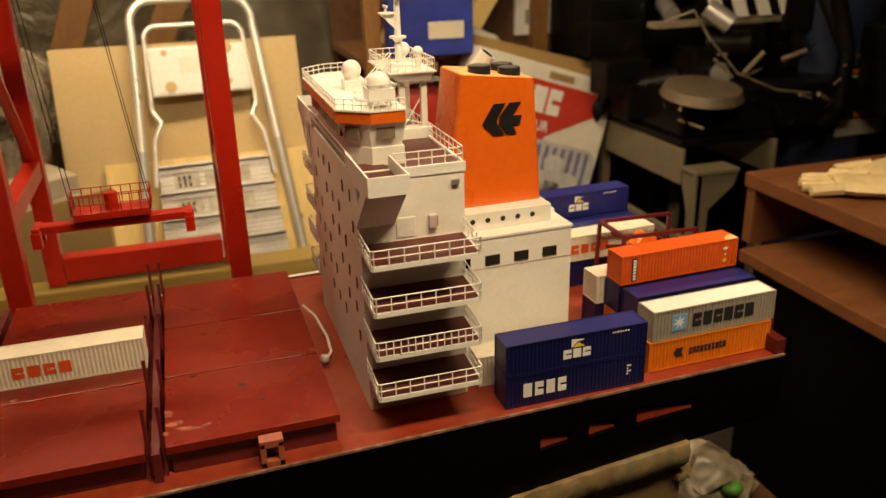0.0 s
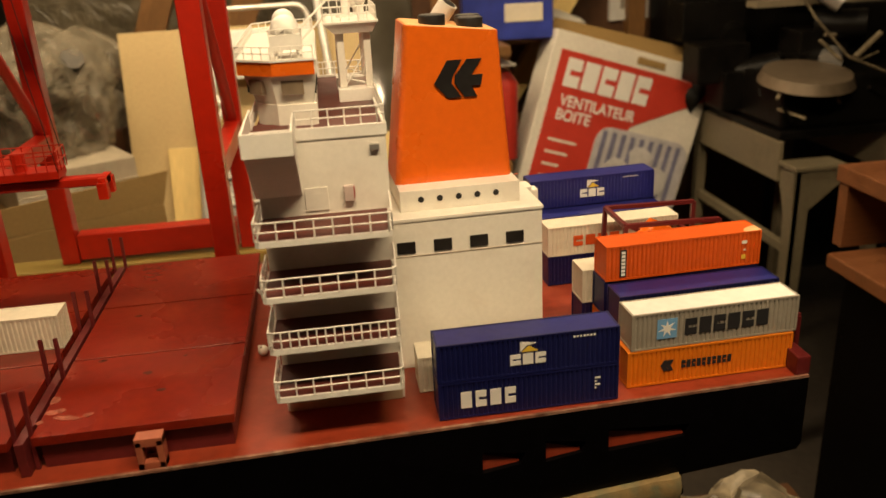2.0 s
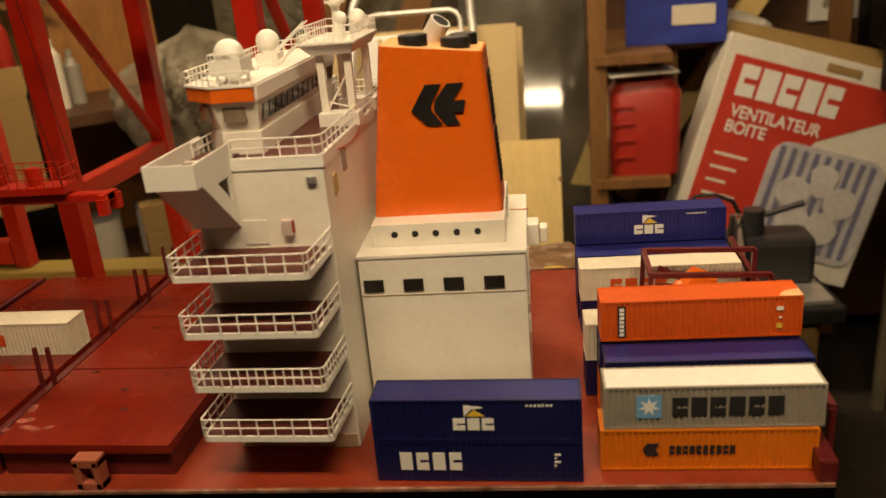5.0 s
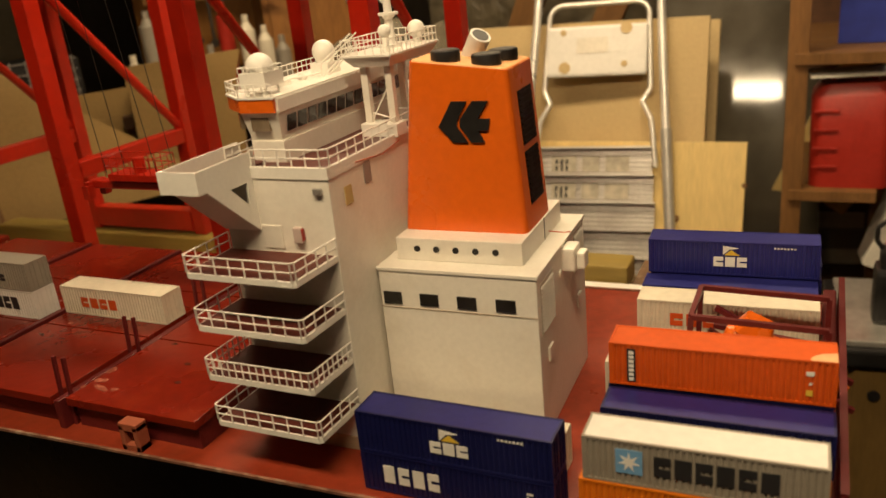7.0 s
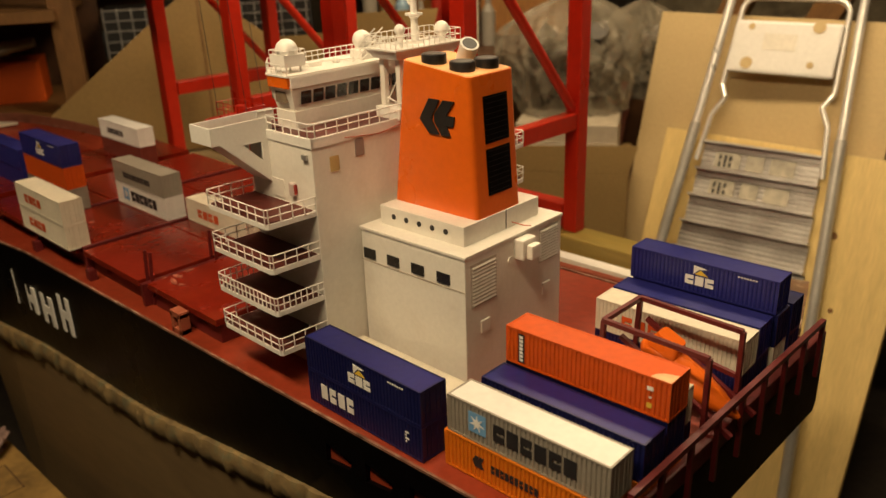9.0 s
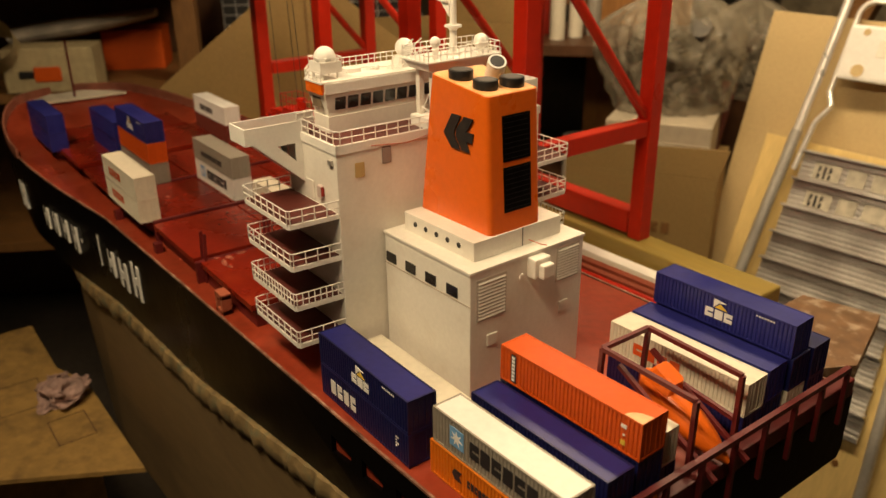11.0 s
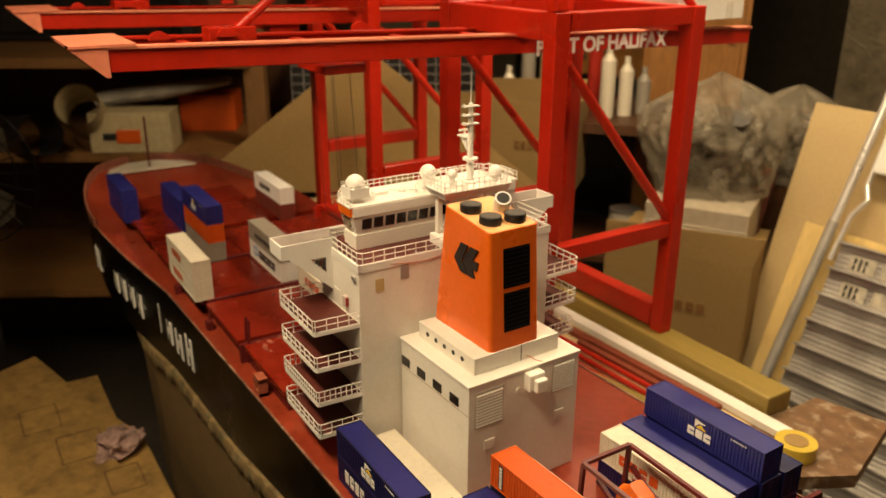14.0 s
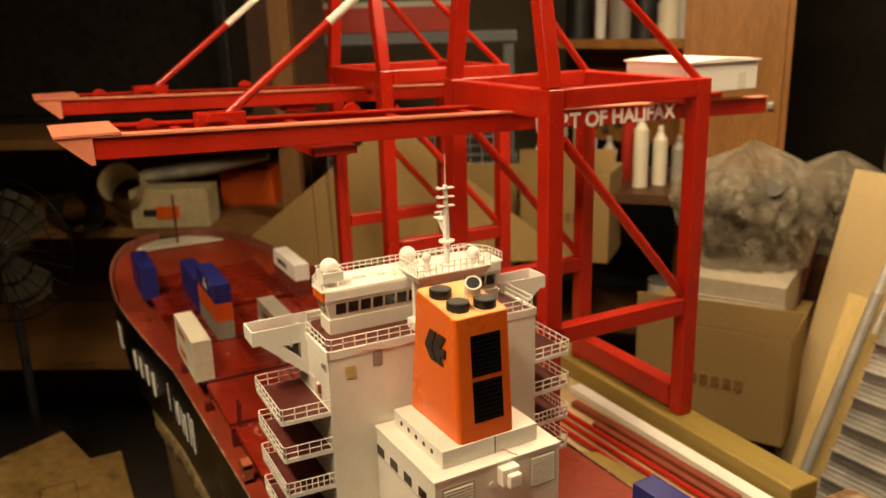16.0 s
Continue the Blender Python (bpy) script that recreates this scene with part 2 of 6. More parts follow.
def boxpart(name, x0, x1, y0, y1, z0, z1, material, parent=None, label="", bevel=0.0008, m=None):
    bm = B()
    bx(bm, x0, x1, y0, y1, z0, z1, m)
    return part(name, bm, material, parent, label, bevel)


def rods(name, pairs, r, material, parent, n=5, label=""):
    bm = B()
    for p, q in pairs:
        rod(bm, p, q, r, n)
    return part(name, bm, material, parent, label, smooth=True)


def railing(pts, h, posts, parent, material=None, rails=(0.5, 1.0), r=0.00065, closed=False, name="railing"):
    """Posts and rails along a line of points; posts gives the spacing."""
    bm = B()
    pts = [Vector(p) for p in pts]
    runs = list(zip(pts, pts[1:]))
    for p, q in runs:
        n = max(1, round((q - p).length / posts))
        for i in range(n + 1):
            c = p.lerp(q, i / n)
            rod(bm, c, c + Vector((0, 0, h)), r, 5)
        for k in rails:
            rod(bm, p + Vector((0, 0, h * k)), q + Vector((0, 0, h * k)), r, 5)
    return part(name, bm, material or WHITE, parent, "", smooth=True)


def writing(text, size, material, parent, m, name="lettering", depth=0.0003, width=None, bold=0.02):
    cu = bpy.data.curves.new(name, "FONT")
    cu.offset = size * bold
    cu.body, cu.size, cu.extrude, cu.align_x, cu.align_y = text, size, depth, "CENTER", "CENTER"
    tmp = new(name + "_curve", cu)
    dg = bpy.context.evaluated_depsgraph_get()
    me = bpy.data.meshes.new_from_object(tmp.evaluated_get(dg))
    bpy.data.objects.remove(tmp)
    if width:
        xs = [v.co.x for v in me.vertices]
        k = width / (max(xs) - min(xs))
        for v in me.vertices:
            v.co.x *= k
    me.materials.clear()
    me.materials.append(material)
    ob = new(name, me)
    ob.parent = parent
    ob.matrix_local = m
    return ob


def blocks(bm, x0, x1, z0, z1, y, n, gap=0.22, depth=0.0004, cut_side=1):
    """A row of n plain letter-sized bars on a face that looks to -y."""
    w = (x1 - x0) / n
    for i in range(n):
        a = x0 + w * i
        b = a + w * (1 - gap)
        if i % 2 == cut_side:
            bx(bm, a, b, y - depth, y, z0, z1)
        else:
            t, zm = (b - a) * 0.30, (z0 + z1) / 2
            bx(bm, a, a + t, y - depth, y, z0, z1)
            bx(bm, a + t, b, y - depth, y, z0, zm - (z1 - z0) * 0.09)
            bx(bm, a + t, b, y - depth, y, zm + (z1 - z0) * 0.09, z1)

# ---- the model ship ----
CY = 0.168                      # the accommodation's centre line
TX0, TX1, TY0, TY1, TZ = -0.125, -0.0285, 0.043, 0.293, 0.229
ship = thing("model_container_ship", "large scale-model container ship with red deck and black hull", "model ship", pose(0, 0, 0))


def mid(x):
    """The hull's centre line: the model stands a little askew and its bow swings inwards."""
    return 0.190 + 0.030 * x - (0.085 * (-0.6 - x) if x < -0.6 else 0.0)


def keel_edge(x):
    """Lower edge of the black side."""
    return -0.095 + 0.02 * max(0, x / 0.3) - 0.045 * min(1.0, max(0.0, -x / 0.3)) - 0.012 * min(1.0, max(0.0, (-0.3 - x) / 0.4))


def plan(x, half=0.202, nose=-1.31, full=-0.93):
    """Half the hull's breadth at deck level."""
    if x > full:
        return half
    u = min(1.0, (full - x) / (full - nose))
    return half * max(0.0, 1 - u ** 2.1) ** 0.5


def sheer(x):
    return 0.0 if x > -0.8 else 0.05 * min(1.0, (-0.8 - x) / 0.45) ** 1.5


def hull_rings(stations, z_of, half_of):
    rings = []
    for x in stations:
        h, z0, z1 = half_of(x), *z_of(x)
        k, c = 0.93 if x < -0.9 else 0.975, mid(x)
        zm = z0 + 0.01 if x > -0.9 else (z0 + z1) / 2
        rings.append([(x, c - h, z1), (x, c - h, zm), (x, c - h * k, z0), (x, c + h * k, z0), (x, c + h, zm), (x, c + h, z1)])
    return rings


stations = [0.31, 0.25, 0.1, -0.1, -0.35, -0.6, -0.8, -0.87, -0.93, -0.98, -1.03, -1.08, -1.13, -1.17, -1.21, -1.25, -1.275, -1.293, -1.303, -1.307]
SLOTS = ((0.031, 0.066, -0.046, -0.026), (0.083, 0.117, -0.044, -0.024), (0.136, 0.206, -0.043, -0.022))
bm = B()
loft(bm, hull_rings(stations, lambda x: (keel_edge(x), sheer(x) - 0.001), plan))
hull = part("hull", bm, BLACKHULL, ship, "glossy black upper hull side", smooth=True)
bm = B()
for x0, x1, z0, z1 in SLOTS:
    ys = mid((x0 + x1) / 2) - plan(0)
    prism(bm, [(x0, z0), (x1 - 0.004, z0 + 0.004), (x1, z1 - 0.006), (x0, z1)], ys - 0.02, ys + 0.03, "y")
cutter = part("cutter", bm, MAROON)
cut = hull.modifiers.new("openings", "BOOLEAN")
cut.operation, cut.object, cut.solver = "DIFFERENCE", cutter, "EXACT"
carved = bpy.data.meshes.new_from_object(hull.evaluated_get(bpy.context.evaluated_depsgraph_get()))
hull.modifiers.clear()
hull.data = carved
bpy.data.objects.remove(cutter)
for x0, x1, z0, z1 in SLOTS:
    ys = mid((x0 + x1) / 2) - plan(0)
    bm = B()
    prism(bm, [(x0 + 0.0004, z0 + 0.0003), (x1 - 0.0045, z0 + 0.0043), (x1 - 0.0045, z0 + 0.0065), (x0 + 0.0004, z1 - 0.0045)], ys + 0.004, ys + 0.0295, "y")
    part("mooring_floor", bm, DECKRED, hull, "red floor of a recessed mooring opening")
bm = B()
lower = [0.2, 0.1, -0.1, -0.4, -0.75, -0.92, -1.03, -1.12]
half = [0.194, 0.197, 0.199, 0.199, 0.190, 0.160, 0.11, 0.03]
loft(bm, [[(x, mid(x) - h, keel_edge(x) + 0.006), (x, mid(x) - h, -0.25), (x + 0.06 * (i > 4), mid(x) - h * 0.98, -0.5), (x + 0.06 * (i > 4), mid(x) + h * 0.98, -0.5), (x, mid(x) + h, -0.25), (x, mid(x) + h, keel_edge(x) + 0.006)]
          for i, (x, h) in enumerate(zip(lower, half))])
part("lower_hull", bm, TANWOOD, ship, "bare tan lower hull")
rng = random.Random(4)
bm = B()
rings = []
for k in range(170):
    x = 0.20 - k * 0.0065
    hh = 0.200 if x > -0.75 else max(0.03, 0.200 - 0.18 * (-0.75 - x) - 1.1 * max(0, -0.8 - x) ** 2)
    ye, zk = mid(x) - hh, keel_edge(x)
    n1, n2 = noise.noise(Vector((x * 60, 0, 0))), noise.noise(Vector((x * 140, 5, 0)))
    out, low = 0.008 + 0.005 * n1 + 0.003 * n2, 0.026 + 0.008 * n2
    rings.append([(x, ye + 0.012, zk + 0.008), (x, ye - out * 0.6, zk + 0.004 + 0.002 * n2), (x, ye - out, zk - 0.004), (x, ye - out * 0.8 - 0.001 * n1, zk - low * 0.7), (x, ye - 0.001, zk - low), (x, ye + 0.012, zk - low)])
loft(bm, rings)
tagged(part("filler_ridge", bm, FILLER, ship, "rough brown and green filler strip", smooth=True), kind="stuff")
bm = B()
loft(bm, [[(x, mid(x) - hh - 0.0012, z), (x, mid(x) - hh - 0.0012, z + w), (x, mid(x) - hh + 0.01, z + w), (x, mid(x) - hh + 0.01, z)] for x, hh, z, w in ((-0.90, 0.164, -0.192, 0.001), (-0.80, 0.181, -0.204, 0.006), (-0.70, 0.1925, -0.213, 0.007), (-0.60, 0.195, -0.222, 0.004), (-0.52, 0.197, -0.228, 0.001))])
part("hull_crack", bm, BLACK, ship, "dark open joint")
# ragged underside of the stern
bm = B()
for i in range(150):
    x = rng.uniform(-0.06, 0.21)
    ball(bm, (x, rng.uniform(0.006, 0.05), -0.098 - rng.uniform(0.0, 0.026)), rng.uniform(0.007, 0.013), 12)
for v in bm.verts:
    v.co += noise.noise_vector(v.co * 55) * 0.007 + noise.noise_vector(v.co * 170) * 0.003
tagged(part("stern_filler", bm, FILLER, ship, "lumpy brown filler under the stern"), kind="stuff")

for x0, x1, z0, z1 in ((-1.02, -0.985, -0.078, -0.030), (-0.90, -0.866, -0.083, -0.045), (-0.855, -0.825, -0.085, -0.045), (-0.815, -0.78, -0.083, -0.045), (-0.77, -0.74, -0.09, -0.045), (-0.73, -0.71, -0.066, -0.060),
                       (-0.655, -0.643, -0.083, -0.030), (-0.63, -0.595, -0.085, -0.045), (-0.58, -0.54, -0.09, -0.045), (-0.52, -0.485, -0.085, -0.030)):
    bm = B()
    w = 0.3 * (x1 - x0)
    xm = (x0 + x1) / 2
    ya, yb, z0, z1 = mid(xm) - plan(xm) - 0.0012, mid(xm) - plan(xm) + 0.004, z0 - 0.008, z1 - 0.008
    bx(bm, x0, x0 + w, ya, yb, z0, z1)
    if x1 - x0 > 0.022:
        bx(bm, x1 - w, x1, ya, yb, z0, z1)
        bx(bm, x0 + w, x1 - w, ya, yb, (z0 + z1) / 2 - 0.006, (z0 + z1) / 2 + 0.006)
    part("hull_marking", bm, LETTER_W, hull, "white painted hull marking bar")
# deck
bm = B()
ds = [s for s in stations]
loft(bm, [[(x, mid(x) - plan(x) + 0.002, sheer(x) - 0.004), (x, mid(x) + plan(x) - 0.002, sheer(x) - 0.004), (x, mid(x) + plan(x) - 0.002, sheer(x)), (x, mid(x) - plan(x) + 0.002, sheer(x))] for x in ds])
part("deck", bm, DECKRED, ship, "worn red oxide deck")
EDGE = mat("worn_edge", (0.22, 0.10, 0.065), 0.5, vary=0.5, grain=60, big=30, stain=(0.5, 0.38, 0.28), stain_amount=0.6)
for s in (-1, 1):
    bm = B()
    loft(bm, [[(a, mid(a) + s * (plan(a) - 0.001 + d), sheer(a) + z) for d, z in ((-0.00125, -0.0003), (0.00125, -0.0003), (0.00125, 0.0019), (-0.00125, 0.0019))] for a in stations])
    part("deck_edge", bm, EDGE, ship, "chipped pale deck edge")
# bulwark at the bow, white plate inside
fore = [s for s in stations if s <= -0.98]
BULW = mat("bulwark_red", (0.26, 0.09, 0.055), 0.5, vary=0.25, grain=60, big=20)
for s in (-1, 1):
    bm = B()
    loft(bm, [[(a, mid(a) + s * (plan(a) + d), sheer(a) + z) for d, z in ((-0.002, -0.001), (0.002, -0.001), (0.002, 0.017), (-0.002, 0.017))] for a in fore])
    part("bow_bulwark", bm, BULW, ship, "faded red bow bulwark")
bm = B()
prism(bm, [(-1.295, mid(-1.29) - 0.035), (-1.295, mid(-1.29) + 0.035), (-1.25, mid(-1.25) + 0.085), (-1.22, mid(-1.22) + 0.10), (-1.22, mid(-1.22) - 0.10), (-1.25, mid(-1.25) - 0.085)], 0.049, 0.0535)
part("bow_plate", bm, C_BEIGE, ship, "pale unpainted bow plate")
rods("bow_mast", [((-1.24, mid(-1.24), 0.05), (-1.24, mid(-1.24), 0.17))], 0.0025, MAROON, ship)


# hatch covers: three panels side by side in each bay, coaming below
def hatch(x0, x1, z=0.03, kerb=True):
    hc = thing("hatch_cover", "", "")
    for k in ("label", "category"):
        if k in hc:
            del hc[k]
    hc.parent = ship
    zb = sheer((x0 + x1) / 2)
    boxpart("coaming", x0 + 0.003, x1 - 0.003, 0.006, 0.336, zb - 0.002, z + zb - 0.0072, MAROON, hc)
    ys = [-0.001 + 0.02 * (x0 + 0.3), 0.118, 0.226, 0.343]
    for a, b in zip(ys, ys[1:]):
        boxpart("hatch_panel", x0, x1, a + 0.0010, b - 0.0010, z + zb - 0.0075, z + zb, HATCHRED, hc, bevel=0.0004)
    return hc


bays = [(-0.300, -0.155), (-0.461, -0.316), (-0.622, -0.477), (-0.783, -0.638), (-0.944, -0.799)]
for x0, x1 in bays:
    hatch(x0, x1)
# chips, scuffs and dried drips on the covers
CHIP = mat("bare_chip", (0.055, 0.010, 0.005), 0.3, vary=0.3, grain=300, big=60)
SCUFF = mat("pale_scuff", (0.30, 0.085, 0.055), 0.25, vary=0.4, grain=260, big=70)
crng = random.Random(11)
covers = [o for o in ship.children if o.name.startswith("hatch_cover")]


def fleck(name, cover, x, y, a, b, material, turn=0.0, z=0.03):
    pts = []
    for k in range(22):
        th = 2 * math.pi * k / 22
        r_ = 1 + 0.45 * noise.noise(Vector((math.cos(th) * 1.6 + x * 90, math.sin(th) * 1.6 + y * 70, a * 900)))
        u, v = a * r_ * math.cos(th), b * r_ * math.sin(th)
        pts.append((x + u * math.cos(turn) - v * math.sin(turn), y + u * math.sin(turn) + v * math.cos(turn)))
    bm = B()
    prism(bm, pts, z + 0.00005, z + 0.00022)
    part(name, bm, material, cover)


for x, y, a, b, m_ in ((-0.232, 0.081, 0.0042, 0.0028, CHIP), (-0.216, 0.050, 0.0034, 0.0022, CHIP), (-0.205, 0.105, 0.0016, 0.0012, CHIP), (-0.262, 0.20, 0.003, 0.002, CHIP), (-0.275, 0.112, 0.004, 0.002, CHIP),
                       (-0.292, 0.034, 0.008, 0.0035, SCUFF), (-0.281, 0.023, 0.011, 0.0032, SCUFF), (-0.297, 0.052, 0.004, 0.006, SCUFF), (-0.266, 0.024, 0.004, 0.003, SCUFF), (-0.30, 0.020, 0.003, 0.003, SCUFF)):
    fleck("paint_scuff", covers[0], x, y, a, b, m_, crng.uniform(-0.4, 0.4))
for k in range(16):
    c_ = covers[1 + k % 4]
    x0, x1 = bays[1 + k % 4]
    fleck("paint_scuff", c_, crng.uniform(x0 + 0.02, x1 - 0.02), crng.uniform(0.03, 0.34), crng.uniform(0.0015, 0.005), crng.uniform(0.001, 0.003), SCUFF if k % 3 == 0 else CHIP, crng.uniform(0, 3), 0.03 + sheer((x0 + x1) / 2))
boxpart("forward_hatch", -1.07, -0.965, -0.01, 0.235, 0.004, 0.0302, HATCHRED, ship)

# cell guide frame between the bays: rail along the gap with paired uprights
def cell_guides(xc):
    cg = new("cell_guide")
    cg.parent = ship
    boxpart("guide_rail", xc - 0.0035, xc + 0.0035, -0.004, 0.345, 0.0, 0.028, MAROON, cg)
    for y in (0.006, 0.09, 0.19, 0.27, 0.338):
        for dx in (-0.004, 0.004):
            bm = B()
            beam(bm, (xc + dx * 1.5, y, 0.0), (xc + dx * 1.5, y + 0.004, 0.064), 0.003, 0.003)
            part("upright", bm, MAROON, cg)
    return cg


cell_guides(-0.308)
for xc in (-0.469, -0.63):
    boxpart("bay_rail", xc - 0.003, xc + 0.003, 0.0, 0.34, 0.0, 0.032, MAROON, ship)
bm = B()
bx(bm, -0.226, -0.206, -0.014, -0.002, 0.0, 0.006)
bx(bm, -0.226, -0.221, -0.014, -0.002, 0.0, 0.024)
bx(bm, -0.211, -0.206, -0.014, -0.002, 0.0, 0.024)
bx(bm, -0.226, -0.206, -0.014, -0.002, 0.019, 0.026)
part("fairlead_box", bm, mat("fairlead_red", (0.34, 0.09, 0.045), 0.5), ship, "small red open-fronted deck box", 0.0007)
bm = B()
bx(bm, -0.44, -0.428, -0.014, -0.004, 0, 0.014)
part("deck_bollard", bm, MAROON, ship, "", 0.001)
boxpart("deck_bollard", -0.60, -0.588, -0.018, -0.008, -0.001, 0.014, MAROON, ship, bevel=0.001)

# accommodation tower
tower = boxpart("accommodation_block", TX0, TX1, TY0, TY1, 0.0, TZ - 0.004, CREAM, ship, "tall cream accommodation block", 0.001)
boxpart("tower_foot", TX0 + 0.002, TX1 - 0.002, TY0 - 0.0012, TY1 + 0.001, 0.0, 0.012, mat("tan_foot", (0.52, 0.40, 0.26), 0.6), tower)
boxpart("bridge_deck", TX0 + 0.002, TX1 - 0.002, TY0 + 0.002, TY1 - 0.002, TZ - 0.004, TZ + 0.0005, BROWN, tower, "brown bridge deck")
bm = B()
for x0, x1, y0, y1 in ((TX0 - 0.001, TX1 + 0.001, TY0 - 0.001, TY0 + 0.002), (TX0 - 0.001, TX1 + 0.001, TY1 - 0.002, TY1 + 0.001), (TX1 - 0.002, TX1 + 0.001, TY0, TY1)):
    bx(bm, x0, x1, y0, y1, TZ - 0.006, TZ + 0.0025)
part("deck_rim", bm, WHITE, tower)
# slit windows in the forward face
for row in range(6):
    for col in range(7):
        if (row * 5 + col * 3) % 4 == 3:
            continue
        y, z = 0.068 + col * 0.0325 + (row % 2) * 0.008, 0.062 + row * 0.027
        boxpart("window", TX0 - 0.0008, TX0 + 0.001, y - 0.0022, y + 0.0022, z, z + 0.0105, GLASS, tower, bevel=0)
# doors and boxes on the port side and the aft side
bm = B()
bx(bm, -0.092, -0.0745, TY0 - 0.0009, TY0, 0.169, 0.187)
part("door", bm, CREAM, tower, "", 0.0004)
boxpart("locker", -0.0628, -0.0555, TY0 - 0.004, TY0, 0.175, 0.187, mat("pinkish_grey", (0.55, 0.44, 0.40), 0.5), tower, "small pinkish grey locker")
boxpart("red_locker_side", -0.0556, -0.0550, TY0 - 0.0035, TY0 - 0.0002, 0.177, 0.186, REDPLASTIC, tower)
boxpart("side_lamp", -0.041, -0.034, TY0 - 0.003, TY0, 0.212, 0.217, ALUDULL, tower, "small grey lamp bracket")
boxpart("ochre_plate", TX1, TX1 + 0.0008, 0.062, 0.072, 0.198, 0.212, mat("ochre", (0.55, 0.40, 0.16), 0.6), tower, "faded ochre sticker")
boxpart("grey_plate", TX1, TX1 + 0.0008, 0.092, 0.102, 0.206, 0.222, mat("plate_grey", (0.34, 0.27, 0.24), 0.6), tower, "grey vent plate")
rods("loose_wire", [((TX1 + 0.001, 0.08, 0.226), (TX1 + 0.002, 0.12, 0.222)), ((TX1 + 0.002, 0.12, 0.222), (TX1 + 0.002, 0.15, 0.226))], 0.0004, mat("red_wire", (0.5, 0.1, 0.04), 0.5), tower)


# balconies
def balcony(z, spacing, side):
    """side -1: the near side of the hull, +1: the far one."""
    yw = TY0 if side < 0 else TY1
    out = 0.0515 * side
    corners = [(-0.1262, 0.0), (-0.1275, out * 0.97), (-0.1250, out), (-0.0345, out), (-0.0320, out * 0.96), (-0.0295, 0.0)]
    flat = [(x, yw + o) for x, o in corners]
    bm = B()
    prism(bm, flat, z - 0.0045, z)
    b = part("balcony", bm, WHITE, ship, "white balcony with brown floor", 0.0008)
    cx, cy = -0.083, yw + out / 2
    bm = B()
    prism(bm, [(cx + (x - cx) * 0.955, cy + (y - cy) * (0.95)) for x, y in flat], z - 0.001, z + 0.0006)
    part("balcony_floor", bm, BROWN, b)
    railing([(x, y, z) for x, y in flat], 0.0135, spacing, b)
    return b


for side in (-1, 1):
    for z, sp in ((0.043, 0.0125), (0.083, 0.0065), (0.124, 0.0125), (0.166, 0.0125)):
        balcony(z, sp, side)


# bridge wings
def wing(side):
    s = -1 if side < 0 else 1
    yo, yi = (TY0 - 0.058, TY0 + 0.03) if s < 0 else (TY1 + 0.058, TY1 - 0.03)
    lo, hi = min(yo, yi), max(yo, yi)
    bm = B()
    x0, x1, z0, z1 = -0.1275, -0.0935, 0.2265, 0.2425
    bx(bm, x0, x1, lo, hi, z0, z0 + 0.003)
    bx(bm, x0, x0 + 0.0015, lo, hi, z0 + 0.003, z1)
    ya, yb = (lo, TY0 + 0.006) if s < 0 else (TY1 - 0.006, hi)
    bx(bm, x1 - 0.0015, x1, ya, yb, z0 + 0.003, z1)
    ye = (lo, lo + 0.0015) if s < 0 else (hi - 0.0015, hi)
    bx(bm, x0 + 0.0015, x1 - 0.0015, *ye, z0 + 0.003, z1)
    w = part("bridge_wing", bm, WHITE, ship, "open white bridge wing")
    boxpart("wing_floor", x0 + 0.0017, x1 - 0.0017, lo + 0.0017, hi - 0.0017, z0 + 0.003, z0 + 0.0042, BROWN, w, bevel=0)
    yw = TY0 if s < 0 else TY1
    yt = yw + s * 0.05
    # side plates of the bracket, each a triangle with a triangular hole
    for xa in (x0, x1 - 0.002):
        bm = B()
        outer = [(yw, 0.2265), (yt, 0.2265), (yw, 0.182)]
        inner = [(yw + s * 0.007, 0.2215), (yw + s * 0.026, 0.2215), (yw + s * 0.007, 0.2035)]
        for xx in (xa, xa + 0.002):
            o = [bm.verts.new((xx, *p)) for p in outer]
            i = [bm.verts.new((xx, *p)) for p in inner]
            for k in range(3):
                bm.faces.new((o[k], o[(k + 1) % 3], i[(k + 1) % 3], i[k]))
        vs = list(bm.verts)
        for ring in (vs[0:3] + vs[6:9], vs[3:6] + vs[9:12]):
            for k in range(3):
                bm.faces.new((ring[k], ring[(k + 1) % 3], ring[3 + (k + 1) % 3], ring[3 + k]))
        part("bracket_plate", bm, WHITE, w)
    bm = B()
    prism(bm, [(yt, 0.2262), (yw, 0.182), (yw, 0.185), (yt - s * 0.003, 0.2262)], x0 + 0.002, x1 - 0.002, "x")
    part("bracket_slope", bm, WHITE, w)
    return w


wing(-1)
wing(1)

# wheelhouse
def ring(x0, x1, y0, y1, cx, cy):
    """An outline with cut forward corners."""
    return [(x1, y0), (x1, y1), (x0 + cx, y1), (x0, y1 - cy), (x0, y0 + cy), (x0 + cx, y0)]


PANE = mat("amber_pane", (0.20, 0.15, 0.10), 0.15, vary=0.3, grain=40, big=60, bump=0)
wheelhouse = new("wheelhouse")
wheelhouse.parent = ship
tagged(wheelhouse, "cream wheelhouse with orange roof edge")
WY0, WY1 = 0.060, 2 * CY - 0.060
bm = B()
prism(bm, ring(-0.121, -0.076, WY0 + 0.004, WY1 - 0.004, 0.016, 0.02), TZ, TZ + 0.0165)
part("wheelhouse_base", bm, CREAM, wheelhouse, "", 0.0004)
bm = B()
a, b = ring(-0.121, -0.078, WY0 + 0.006, WY1 - 0.006, 0.016, 0.02), ring(-0.130, -0.074, WY0, WY1, 0.022, 0.026)
